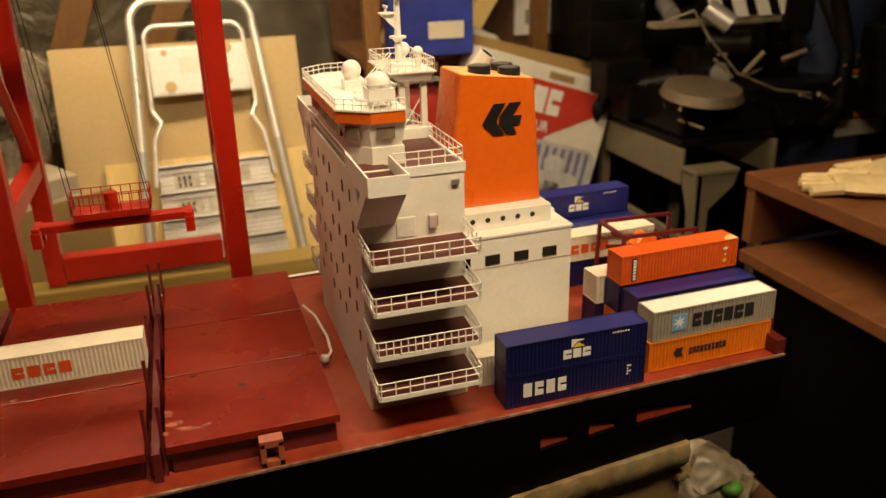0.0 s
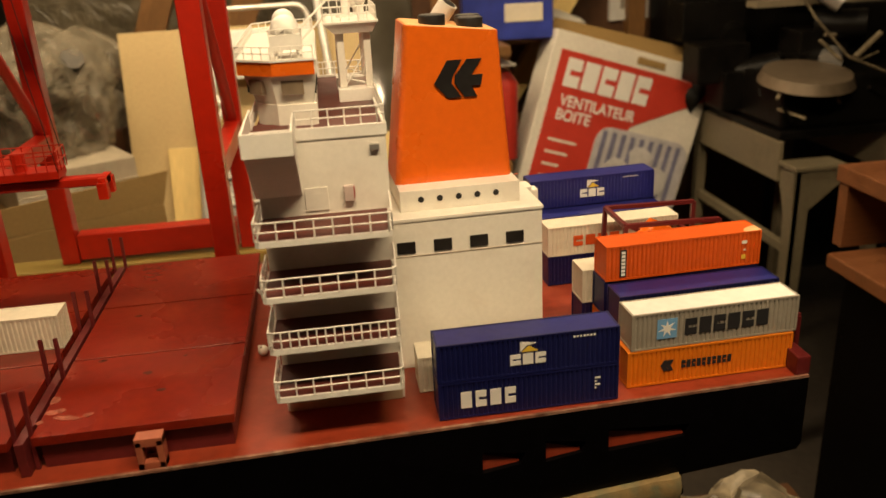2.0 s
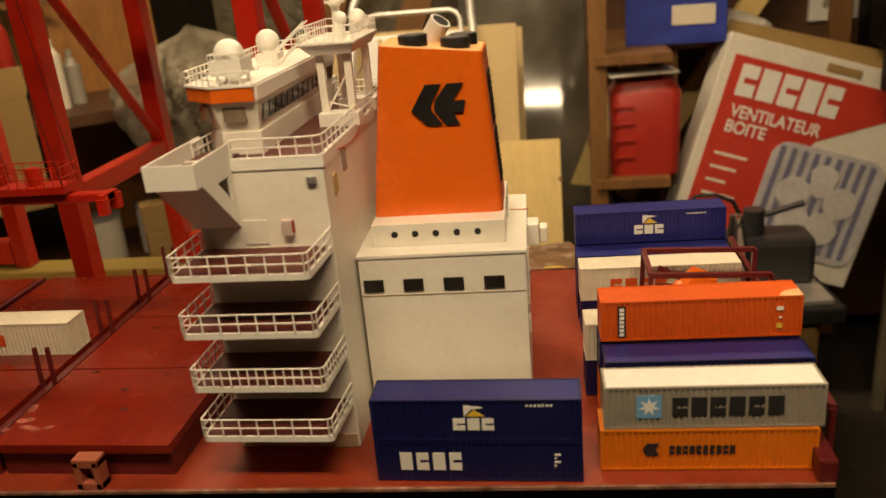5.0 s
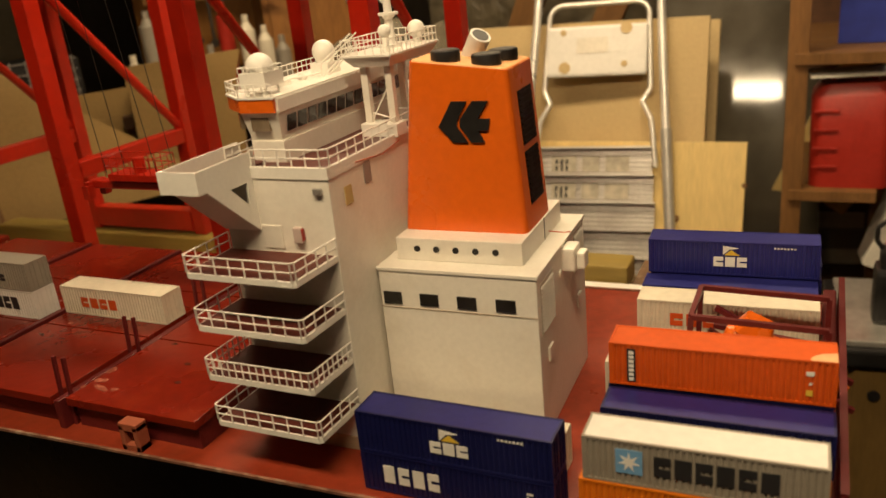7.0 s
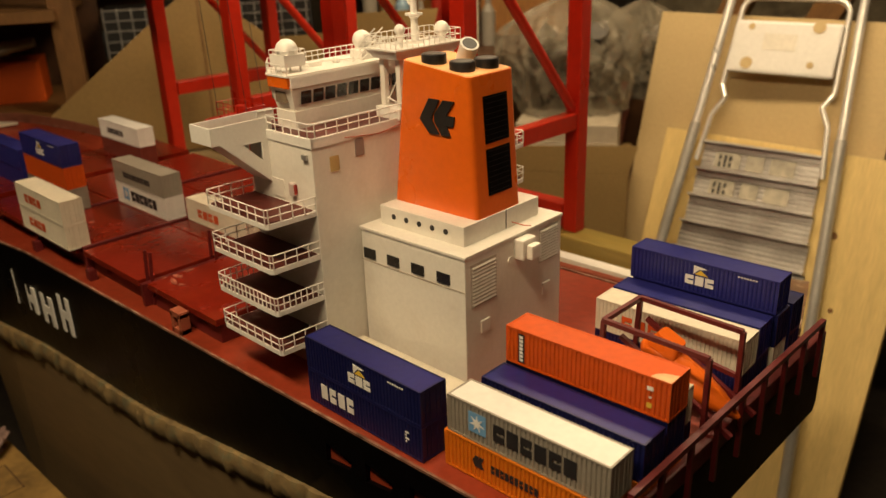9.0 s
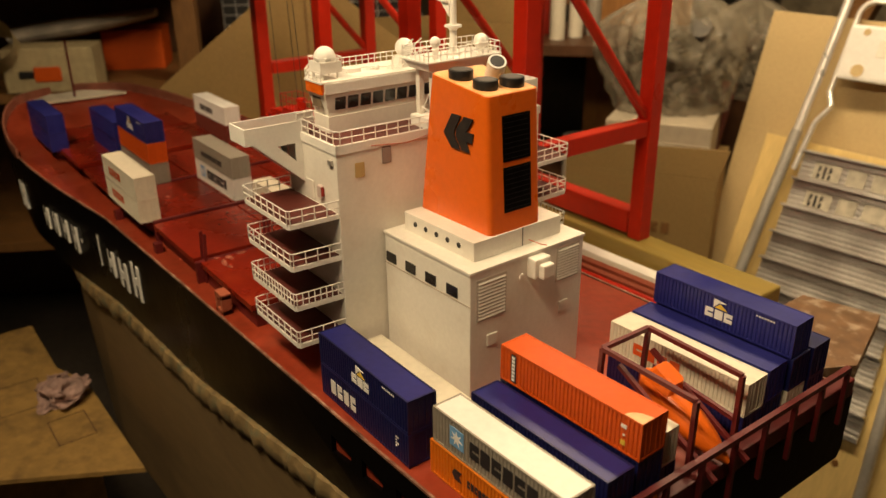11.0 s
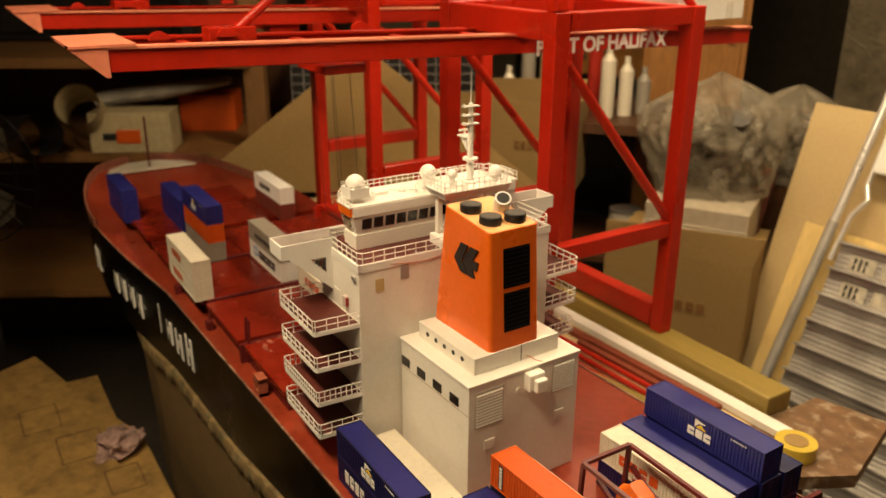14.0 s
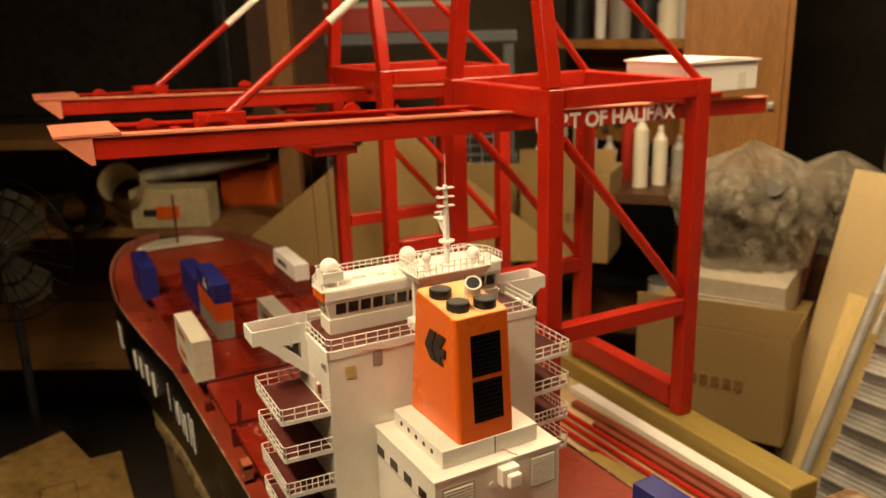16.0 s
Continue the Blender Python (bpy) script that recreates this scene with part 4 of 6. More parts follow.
def star_marks(c):
    boxpart("emblem_square", 0.0215, 0.0385, -0.0002, 0.0003, 0.0085, 0.0260, LETTER_B, c, bevel=0)
    bm = B()
    pts = []
    for i in range(14):
        a, r = 2 * math.pi * i / 14, 0.0074 if i % 2 == 0 else 0.0028
        pts.append((0.030 + r * math.sin(a), 0.01725 + r * math.cos(a)))
    prism(bm, pts, -0.0005, -0.0002, "y")
    part("emblem_star", bm, LETTER_W, c)
    bm = B()
    blocks(bm, 0.0455, 0.121, 0.0095, 0.0240, 0.0002, 6, gap=0.18)
    part("marking", bm, LETTER_K, c)


def hapag_marks(c):
    bm = B()
    for dx in (0, 0.0045):
        prism(bm, [(0.0285 + dx, 0.0165), (0.0315 + dx, 0.0215), (0.0355 + dx, 0.0215), (0.033 + dx, 0.0165), (0.0355 + dx, 0.0115), (0.0315 + dx, 0.0115)], -0.0002, 0.0003, "y")
    part("emblem", bm, LETTER_K, c)
    bm = B()
    blocks(bm, 0.047, 0.092, 0.0125, 0.0195, 0.0003, 10, gap=0.25)
    part("marking", bm, LETTER_K, c)


def genstar_marks(c):
    boxpart("marking_panel", 0.0125, 0.0185, -0.0002, 0.0003, 0.003, 0.0285, BLACK, c, bevel=0)
    bm = B()
    for i in range(7):
        bx(bm, 0.0138, 0.0172, -0.0005, -0.0001, 0.0042 + i * 0.0034, 0.0066 + i * 0.0034)
    part("marking", bm, LETTER_W, c)
    bm = B()
    bx(bm, 0.1275, 0.1315, -0.0002, 0.0003, 0.0065, 0.0105)
    part("small_label", bm, LETTER_Y, c)
    bm = B()
    bx(bm, 0.127, 0.132, -0.0002, 0.0003, 0.021, 0.024)
    bx(bm, 0.129, 0.131, -0.0002, 0.0003, 0.0145, 0.016)
    part("small_marking", bm, LETTER_W, c)
    bm = B()
    prism(bm, [(CL - 0.0165, 0.0002)] + [(CL - 0.0005 - 0.016 * math.cos(a), 0.0002 + 0.012 * math.sin(a)) for a in [math.pi / 2 * k / 7 for k in range(1, 7)]] + [(CL - 0.0002, 0.013), (CL - 0.0002, 0.0002)], CH - 0.0002, CH + 0.0002)
    part("worn_corner", bm, mat("worn_pale_orange", (0.80, 0.42, 0.20), 0.5, vary=0.15, grain=200, big=60), c, "pale worn roof corner")


oocl = bars(LETTER_R, (0.028, 0.082, 0.0095, 0.0210, 4))
# navy boxes get brighter blue roofs: light from above is painted in
container("navy blue container standing on the red deck", C_NAVY, 0.0, 0.0, 0.0008, cast_marks, roof=C_BLUE_AND_LIT, tilt=0)
container("blue ribbed container stacked on a navy one", C_NAVY, 0.0, 0.0, 0.0338, flag, roof=C_BLUE_AND_LIT)
container("beige container lying beside the engine casing", C_BEIGE, -0.010, 0.046, 0.0008)
container("yellow-orange ribbed container on the deck edge", C_YELLOW, 0.158, 0.013, 0.0008, hapag_marks, yaw=1.2)
container("grey ribbed container with blue star emblem", C_GREY, 0.161, 0.014, 0.0336, star_marks, roof=C_WHITE, yaw=1.5)
container("yellow-orange container under a blue one", C_YELLOW, 0.163, 0.050, 0.0008, yaw=1.5)
container("blue container between two others", C_NAVY, 0.164, 0.051, 0.0332, roof=C_BLUE_AND_LIT, yaw=1.5)
container("yellow-orange container under a blue one", C_YELLOW, 0.162, 0.083, 0.0008, yaw=1.8)
container("dark blue container under an orange one", C_NAVY, 0.162, 0.084, 0.0332, yaw=1.8)
container("orange ribbed container on top of a stack", C_ORANGE, 0.163, 0.083, 0.0662, genstar_marks, yaw=2)
container("navy container low in a stack", C_NAVY, 0.152, 0.115, 0.0008, yaw=2)
container("beige container beside an orange stack", C_BEIGE, 0.152, 0.1145, 0.0332, yaw=2)
container("dark navy container low in a stack", C_NAVY, 0.152, 0.231, 0.0008, yaw=2)
container("beige ribbed container with orange-red marks", C_BEIGE, 0.152, 0.231, 0.0336, oocl, yaw=2.2)
container("dark navy container low in a stack", C_NAVY, 0.150, 0.263, 0.0008, yaw=2.2)
container("blue container beside a beige one", C_BLUE_AND_LIT, 0.150, 0.2635, 0.0336, yaw=2.3)
container("beige container low in a stack", C_BEIGE, 0.152, 0.296, 0.0008, yaw=2.3)
container("dark navy container in the middle of a stack", C_NAVY, 0.152, 0.296, 0.0333, yaw=2.3)
container("blue ribbed container with white and yellow flag", C_BLUE_AND_LIT, 0.150, 0.2945, 0.0662, flag, yaw=2.5)
container("dark navy container at the far deck edge", C_NAVY, 0.152, 0.328, 0.0008, yaw=2.5)
container("blue container at the far deck edge", C_NAVY, 0.152, 0.3285, 0.0333, yaw=2.5)
# on the hatch covers
container("single cream ribbed container with orange-red marks", C_BEIGE, -0.461, 0.146, 0.0302, oocl)
container("cream container with faded orange marks", C_BEIGE, -0.618, -0.0165, 0.0302, oocl, end=C_BEIGE)
container("cream container stacked on a like one", C_BEIGE, -0.618, -0.0165, 0.0628, oocl)
container("white container with dark marks on the hatch", C_WHITE, -0.6225, 0.123, 0.0302, star_marks)
container("grey container stacked on a white one", C_GREY, -0.6225, 0.123, 0.0628, bars(LETTER_K, (0.03, 0.11, 0.010, 0.018, 9)))
container("pale grey container at the foot of a stack", C_GREY, -0.772, 0.053, 0.0302)
container("orange-red container in the middle of a stack", C_ORANGE, -0.772, 0.053, 0.0628)
container("bright blue container on top of a stack", C_BLUE_AND_LIT, -0.772, 0.053, 0.0954, flag)
container("blue container with a small mark near the bow", C_BLUE_AND_LIT, -0.937, 0.052, 0.0302)
container("blue container stacked near the bow", C_BLUE_AND_LIT, -0.937, 0.052, 0.0628)
container("blue container at the near deck edge", C_BLUE_AND_LIT, -1.058, -0.027, 0.0302)
container("blue container stacked at the deck edge", C_BLUE_AND_LIT, -1.058, -0.027, 0.0628)
container("rust red container on the forward hatch", C_RUST, -0.917, 0.238, 0.0302)
container("white container stacked on a rust red one", C_WHITE, -0.917, 0.238, 0.0628, bars(LETTER_K, (0.03, 0.09, 0.010, 0.020, 6)))

# freefall lifeboat
boat = thing("lifeboat", "glossy orange enclosed lifeboat on its slide", "lifeboat", pose(0.272, 0.186, 0.047, 0, 24, 0))
bm = B()
prof = [(-0.046, 0.004, 0.005), (-0.040, 0.011, 0.010), (-0.02, 0.0145, 0.013), (0.01, 0.0145, 0.012), (0.03, 0.011, 0.009), (0.045, 0.005, 0.005), (0.052, 0.001, 0.002)]
loft(bm, [[(x, w * math.cos(a), h * (math.sin(a) if math.sin(a) > 0 else 1.1 * math.sin(a))) for a in [2 * math.pi * i / 16 for i in range(16)]] for x, w, h in prof])
part("boat_hull", bm, ORANGE, boat, "", smooth=True)
bm = B()
loft(bm, [rect(-0.042, -0.012, -0.011, 0.011, 0.008, 0.004), rect(-0.038, -0.016, -0.008, 0.008, 0.021, 0.004)])
part("boat_cabin", bm, ORANGE, boat, "", smooth=True)
# light rope and its cleat on the deck
rp = thing("rope", "pale frayed rope lying on the red deck", "rope")
pts = [(-0.152, 0.235, 0.030), (-0.140, 0.228, 0.018), (-0.132, 0.20, 0.003), (-0.134, 0.165, 0.003), (-0.141, 0.150, 0.004), (-0.147, 0.143, 0.012)]
bm = B()
for p, q in zip(pts, pts[1:]):
    rod(bm, p, q, 0.0016, 6)
ball(bm, (-0.144, 0.146, 0.006), 0.005, 10)
part("strand", bm, PAPER, rp, smooth=True)

# ---- quay and cranes ----
GZ = -0.088                     # the crane feet, on a timber rail
QZ = -0.122                     # the quay board's top


def machinery_house(c):
    h = boxpart("machinery_house", -0.20, -0.06, 0.735, 0.892, 0.4245, 0.470, WHITE, c, "white card machinery house", 0.001)
    bm = B()
    prism(bm, [(0.732, 0.470), (0.895, 0.470), (0.895, 0.473), (0.814, 0.477), (0.732, 0.473)], -0.204, -0.056, "x")
    part("house_roof", bm, WHITE, h)
    boxpart("house_door", -0.0605, -0.0590, 0.850, 0.866, 0.426, 0.452, PAPER, h, bevel=0)


def crane(ox, oy, lettered, spreader_y, spreader_z, label):
    """A two-legged-frame gantry crane whose boom reaches over the ship."""
    c = thing("gantry_crane", label, "model crane", pose(ox, oy, 0), "gantry cranes")
    xs, ys = (0.0, -0.27), (0.44, 0.705)     # waterside and landside legs
    top = 0.455

    def bar(name, p, q, w, h, material=CRANE, label_=""):
        bm = B()
        beam(bm, p, q, w, h)
        return part(name, bm, material, c, label_, 0.0012, segs=1)

    for x in xs:
        bar("leg", (x, ys[0], GZ + 0.0), (x, ys[0], top), 0.027, 0.026)
        bar("leg", (x, ys[1], GZ + 0.0), (x, ys[1], top), 0.026, 0.026)
        bar("portal_beam", (x, ys[0] + 0.016, 0.102), (x, ys[1] - 0.014, 0.102), 0.022, 0.026)
        bar("top_beam", (x, ys[0] + 0.015, top - 0.013), (x, ys[1] - 0.012, top - 0.013), 0.022, 0.026)
        bm = B()
        rod(bm, (x, ys[0] + 0.02, 0.385), (x, ys[1] - 0.012, 0.120), 0.0075, 10)
        part("brace", bm, CRANE, c, smooth=True)
    for y in ys:
        bar("sill_beam", (xs[0] - 0.015, y, GZ + 0.026), (xs[1] + 0.015, y, GZ + 0.026), 0.028, 0.040)
        bar("cross_beam", (xs[0] - 0.015, y, top - 0.02), (xs[1] + 0.015, y, top - 0.02), 0.024, 0.038)
    # apex frame, with its stays
    ax, ay, az = -0.135, 0.44, 0.95
    for x in xs:
        bar("apex_post", (x, ys[0], top), (ax + (x - ax) * 0.25, ay, az), 0.022, 0.022)
        bm = B()
        rod(bm, (x, ys[1], top - 0.004), (ax + (x - ax) * 0.6, ay + 0.01, 0.70), 0.006, 10)
        part("back_stay", bm, CRANE, c, smooth=True)
    bar("apex_beam", (ax - 0.05, ay, az), (ax + 0.05, ay, az), 0.024, 0.024)
    gx = (-0.085, -0.185)

    def rise(y):
        """Height of the girder's middle: the boom climbs a little towards its tip."""
        return 0.398 + 0.026 * (0.70 - y)

    yb = 0.94 if lettered else 0.82
    for i, x in enumerate(gx):
        g = bar("boom_girder", (x, -0.13, rise(-0.13)), (x, yb, rise(yb)), 0.014, 0.026)
        bm = B()
        beam(bm, (x, -0.13, rise(-0.13) + 0.0142), (x, yb, rise(yb) + 0.0142), 0.022, 0.0025)
        part("girder_flange", bm, CRANEPALE if i == 0 else CRANE, g)
        if i:
            continue
        a, b = Vector((ax, 0.03, 0.433)), Vector((ax, ay, 0.745))
        m1 = a.lerp(b, 0.37)
        bm = B()
        rod(bm, a, m1, 0.006, 10)
        part("fore_stay", bm, CRANE, c, "", smooth=True)
        bm = B()
        rod(bm, m1, b, 0.006, 10)
        part("fore_stay", bm, WHITE, c, "white upper stay", smooth=True)
        bar("stay_lug", (ax, 0.0, 0.434), (ax, 0.06, 0.434), 0.03, 0.022)
    for y in (-0.02, 0.13, 0.28, 0.40, 0.6, 0.8):
        bar("boom_tie", (gx[0] - 0.007, y, rise(y) + 0.0045), (gx[1] + 0.007, y, rise(y) + 0.0045), 0.012, 0.012)
    bm = B()
    prism(bm, [(gx[0] + 0.012, -0.165), (gx[1] - 0.012, -0.165), (gx[1] - 0.012, -0.095), (gx[0] + 0.012, -0.095)], 0.4345, 0.4375)
    prism(bm, [(-0.165, 0.4375), (-0.165, 0.4345), (-0.13, 0.402), (-0.125, 0.402), (-0.125, 0.4345)], gx[0] - 0.012, gx[0] + 0.01, "x")
    prism(bm, [(-0.165, 0.4375), (-0.165, 0.4345), (-0.13, 0.402), (-0.125, 0.402), (-0.125, 0.4345)], gx[1] - 0.01, gx[1] + 0.012, "x")
    part("boom_tip", bm, CRANEPALE, c, "salmon pink boom tip plate")
    for y in (-0.06, 0.02, 0.2):
        bm = B()
        pts = [(y + 0.012 * math.cos(a), 0.435 + 0.010 * math.sin(a)) for a in [math.pi * k / 8 for k in range(9)]]
        prism(bm, pts, gx[0] - 0.034, gx[0] - 0.028, "x")
        part("sheave_plate", bm, CRANE, c)
    # machinery house
    if lettered:
        machinery_house(c)
    if lettered:
        writing("PORT OF HALIFAX", 0.031, LETTER_W, c, Matrix(((0, 0, 1, gx[0] + 0.0075), (1, 0, 0, 0.600), (0, 1, 0, 0.397), (0, 0, 0, 1))), width=0.268, bold=0.038)
    # trolley and spreader on its wires
    sy, sz = spreader_y, spreader_z
    bar("trolley", (-0.135, sy - 0.03, 0.388), (-0.135, sy + 0.03, 0.388), 0.09, 0.012)
    wires = []
    sx = -0.118
    for dx in (-0.03, 0.03):
        for dy in (-0.012, 0.012):
            wires.append(((-0.135 + dx, sy + dy, 0.388), (sx + dx * 1.1, sy + dy, sz + 0.012)))
    rods("hoist_wire", wires, 0.0004, BLACK, c)
    sp = bar("spreader", (sx - 0.069, sy, sz), (sx + 0.069, sy, sz), 0.013, 0.008)
    for s in (-1, 1):
        bm = B()
        beam(bm, (sx + s * 0.066, sy - 0.012, sz), (sx + s * 0.066, sy + 0.012, sz), 0.006, 0.007)
        for dy in (-0.011, 0.011):
            bx(bm, sx + s * 0.066 - 0.004, sx + s * 0.066 + 0.004, sy + dy - 0.004, sy + dy + 0.004, sz - 0.014, sz)
        part("spreader_end", bm, CRANE, sp)
    bm = B()
    bx(bm, sx - 0.033, sx + 0.033, sy - 0.012, sy + 0.012, sz + 0.006, sz + 0.013)
    rod(bm, (sx, sy, sz + 0.012), (sx, sy, sz + 0.028), 0.006, 14)
    part("headblock", bm, CRANE, sp, "", 0.0008)
    u = 0.034
    railing([(sx - u, sy - 0.013, sz + 0.012), (sx + u, sy - 0.013, sz + 0.012), (sx + u, sy + 0.013, sz + 0.012), (sx - u, sy + 0.013, sz + 0.012), (sx - u, sy - 0.013, sz + 0.012)], 0.018, 0.008, sp, CRANE, r=0.0005, name="cage")
    return c


crane(-0.205, 0.0, True, 0.165, 0.176, "red model gantry crane reaching over the ship")
crane(-0.76, 0.0, False, 0.30, 0.352, "second red model gantry crane beside the first")

# quay board and the strips that lie on it
quay = thing("quay_board", "wide plywood quay board beside the ship", "board")
boxpart("board", -1.35, 0.045, 0.39, 0.732, QZ - 0.02, QZ, PLY, quay, bevel=0.002)
boxpart("trestle", -1.1, -1.05, 0.4, 0.73, -0.9, QZ - 0.02, TIMBER, quay)
boxpart("trestle", 0.01, 0.09, 0.4, 0.73, -0.9, QZ - 0.02, TIMBER, quay)
beamt = thing("timber_beam", "long yellowed square timber on the quay", "timber")
boxpart("timber", -1.3, 0.045, 0.672, 0.728, QZ + 0.0005, -0.0885, YELLOWBEAM, beamt, bevel=0.004)
bt2 = thing("timber_beam", "square timber under the crane beside the hull", "timber")
boxpart("timber", -1.3, -0.19, 0.415, 0.465, QZ + 0.0005, -0.0885, YELLOWBEAM, bt2, bevel=0.004)
tl = thing("painted_strip", "long white painted strip of wood", "wood strip")
boxpart("strip", -0.40, 0.115, 0.640, 0.664, QZ + 0.001, QZ + 0.012, WHITE, tl, m=pose(0, 0, 0, 0, 0, 1))
for x0, x1, y, w in ((-0.33, 0.03, 0.618, 0.014), (-0.25, 0.10, 0.598, 0.011)):
    s = thing("stained_strip", "red-brown stained wooden strip", "wood strip", group="loose strips")
    boxpart("strip", x0, x1, y, y + w, QZ + 0.001, QZ + 0.011, mat("strip_brown", (0.22, 0.045, 0.02), 0.5), s, m=pose(0, 0, 0, 0, 0, 3))
for x0, x1, y in ((-0.55, 0.02, 0.545), (-0.58, -0.05, 0.522), (-0.5, 0.0, 0.566)):
    s = thing("red_rod", "thin red painted rod on the board", "rod", group="loose rods")
    bm = B()
    rod(bm, (x0, y, QZ + 0.005), (x1, y + 0.025, QZ + 0.005), 0.0045, 10)
    part("rod", bm, CRANE, s, smooth=True)
s = thing("wood_offcut", "ragged yellow-brown wood offcut", "offcut")
bm = B()
prism(bm, [(-0.24, 0.47), (-0.2, 0.53), (-0.08, 0.55), (-0.02, 0.52), (-0.1, 0.48), (-0.16, 0.46)], QZ + 0.002, QZ + 0.012)
part("offcut", bm, YELLOWBEAM, s, bevel=0.002)
s = thing("stained_board", "brown paint-spattered board behind the stern", "board")
bm = B()
prism(bm, [(0.047, 0.54), (0.047, 0.79), (0.15, 0.82), (0.20, 0.66), (0.13, 0.53)], QZ - 0.02, QZ)
part("board", bm, mat("spattered_board", (0.16, 0.085, 0.04), 0.5, vary=0.35, grain=40, big=22, stain=(0.45, 0.36, 0.26), stain_amount=0.7), s, bevel=0.002)
s = thing("tape_roll", "yellow tape roll lying behind the stern", "tape roll")
bm = B()
bmesh.ops.create_cone(bm, cap_ends=True, segments=32, radius1=0.028, radius2=0.028, depth=0.02, matrix=Matrix.Translation((0.125, 0.63, QZ + 0.0115)))
part("tape", bm, mat("yellow_tape", (0.62, 0.45, 0.06), 0.4), s, smooth=True)
bm = B()
bmesh.ops.create_cone(bm, cap_ends=True, segments=24, radius1=0.016, radius2=0.016, depth=0.022, matrix=Matrix.Translation((0.125, 0.63, QZ + 0.0115)))
part("tape_core", bm, CARD, s, smooth=True)

# ---- the workshop ----
FZ = -0.95
boxpart("floor", -4.2, 2.6, -2.2, 3.4, FZ - 0.05, FZ, FLOORC)
tagged(bpy.data.objects["floor"], "dark dusty concrete basement floor", "floor", kind="structure")
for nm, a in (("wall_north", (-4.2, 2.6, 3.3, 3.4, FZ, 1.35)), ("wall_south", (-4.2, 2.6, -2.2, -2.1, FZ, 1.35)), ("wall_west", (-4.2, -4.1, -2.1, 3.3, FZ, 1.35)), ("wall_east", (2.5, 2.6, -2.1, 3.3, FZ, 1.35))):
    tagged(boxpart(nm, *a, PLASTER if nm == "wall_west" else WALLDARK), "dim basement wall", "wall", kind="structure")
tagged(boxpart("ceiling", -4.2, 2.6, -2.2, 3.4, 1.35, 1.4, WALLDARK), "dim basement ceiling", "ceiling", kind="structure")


def board(name, label, x0, x1, y, z0, z1, lean, material, thick=0.012, roll=0.0, yaw=0.0, category="board"):
    """A sheet standing on z0 and leaning back by lean degrees."""
    t = thing(name, label, category, pose((x0 + x1) / 2, y, z0, -lean, roll, yaw))
    bm = B()
    bx(bm, -(x1 - x0) / 2, (x1 - x0) / 2, 0, thick, 0, z1 - z0)
    part("sheet", bm, material, t, bevel=0.0015)
    return t


# boards behind the ladder
board("hardboard_sheet", "large tan hardboard sheet leaning behind the ladder", -0.545, 0.045, 1.26, FZ, 0.215, 15, HARDBOARD)
board("pine_board", "pale pine panel leaning low behind the ladder", -0.454, 0.141, 1.165, FZ, -0.043, 19, PINE, 0.016)
board("mahogany_strip", "dark red-brown board leaning upright", -0.66, -0.595, 1.23, FZ, 0.04, 17, mat("red_brown_board", (0.16, 0.05, 0.03), 0.5, vary=0.3, grain=30, big=8), 0.01)
board("narrow_board", "tan narrow board leaning upright", -0.06, 0.055, 1.40, FZ, 0.189, 14, HARDBOARD)
for x0, x1, roll in ((0.15, 0.22, 24), (0.30, 0.36, 33)):
    board("timber_stud", "bare timber leaning at a slant", x0, x1, 1.95, -0.4, 0.9, 0, PINE, 0.04, roll=roll, category="timber")
board("plastic_sheet", "dull grey plastic sheet over the wall behind", -1.1, 0.75, 2.5, FZ, 1.25, 0, SHEETING, 0.01)
CLEAR = mat("glossy_clear_sheet", (0.085, 0.072, 0.05), 0.07, vary=0.3, grain=6, big=3, bump=0.0, spec=0.9)
board("glossy_panel", "glossy grey plastic panel tilted behind the boards", -0.14, 0.30, 1.86, -0.6, 0.35, 18.7, CLEAR, 0.006, yaw=3)

pb = bpy.data.objects["pine_board"]
for k in range(8):
    bm = B()
    x, z = rng.uniform(-0.05, 0.32), 0.25 + 0.08 * k
    rod(bm, (x, -0.0008, z), (x, 0.001, z), rng.uniform(0.005, 0.009), 12)
    part("knot", bm, TIMBER, pb)

# stepladder
lad = thing("stepladder", "aluminium stepladder with white top tray", "stepladder", pose(-0.203, 1.505, 0.116, -20, 0, 4) @ Matrix.Diagonal((0.92, 0.92, 0.92, 1)))
SLEEVE = mat("dull_rail_sleeve", (0.50, 0.48, 0.44), 0.45, 0.5, vary=0.12, grain=90, big=10)
for s in (-1, 1):
    bm = B()
    pts = [(s * 0.157, 0, 0.105), (s * 0.167, 0, -0.05), (s * 0.179, 0, -0.22)]
    for p, q in zip(pts, pts[1:]):
        rod(bm, p, q, 0.0105, 14)
    part("outer_rail", bm, ALU, lad, "shiny aluminium tube", smooth=True)
    bm = B()
    rod(bm, (s * 0.178, 0, -0.205), (s * 0.25, 0, -1.20), 0.0135, 16)
    part("rail_sleeve", bm, SLEEVE, lad, "dull lower rail sleeve", smooth=True)
    bm = B()
    pts = [(s * 0.128, 0.012, 0.075), (s * 0.136, 0.012, -0.10), (s * 0.118, 0.004, -0.135), (s * 0.142, 0.0, -0.18), (s * 0.156, 0.0, -0.30)]
    for p, q in zip(pts, pts[1:]):
        rod(bm, p, q, 0.0065, 12)
    part("tray_bracket", bm, ALU, lad, smooth=True)


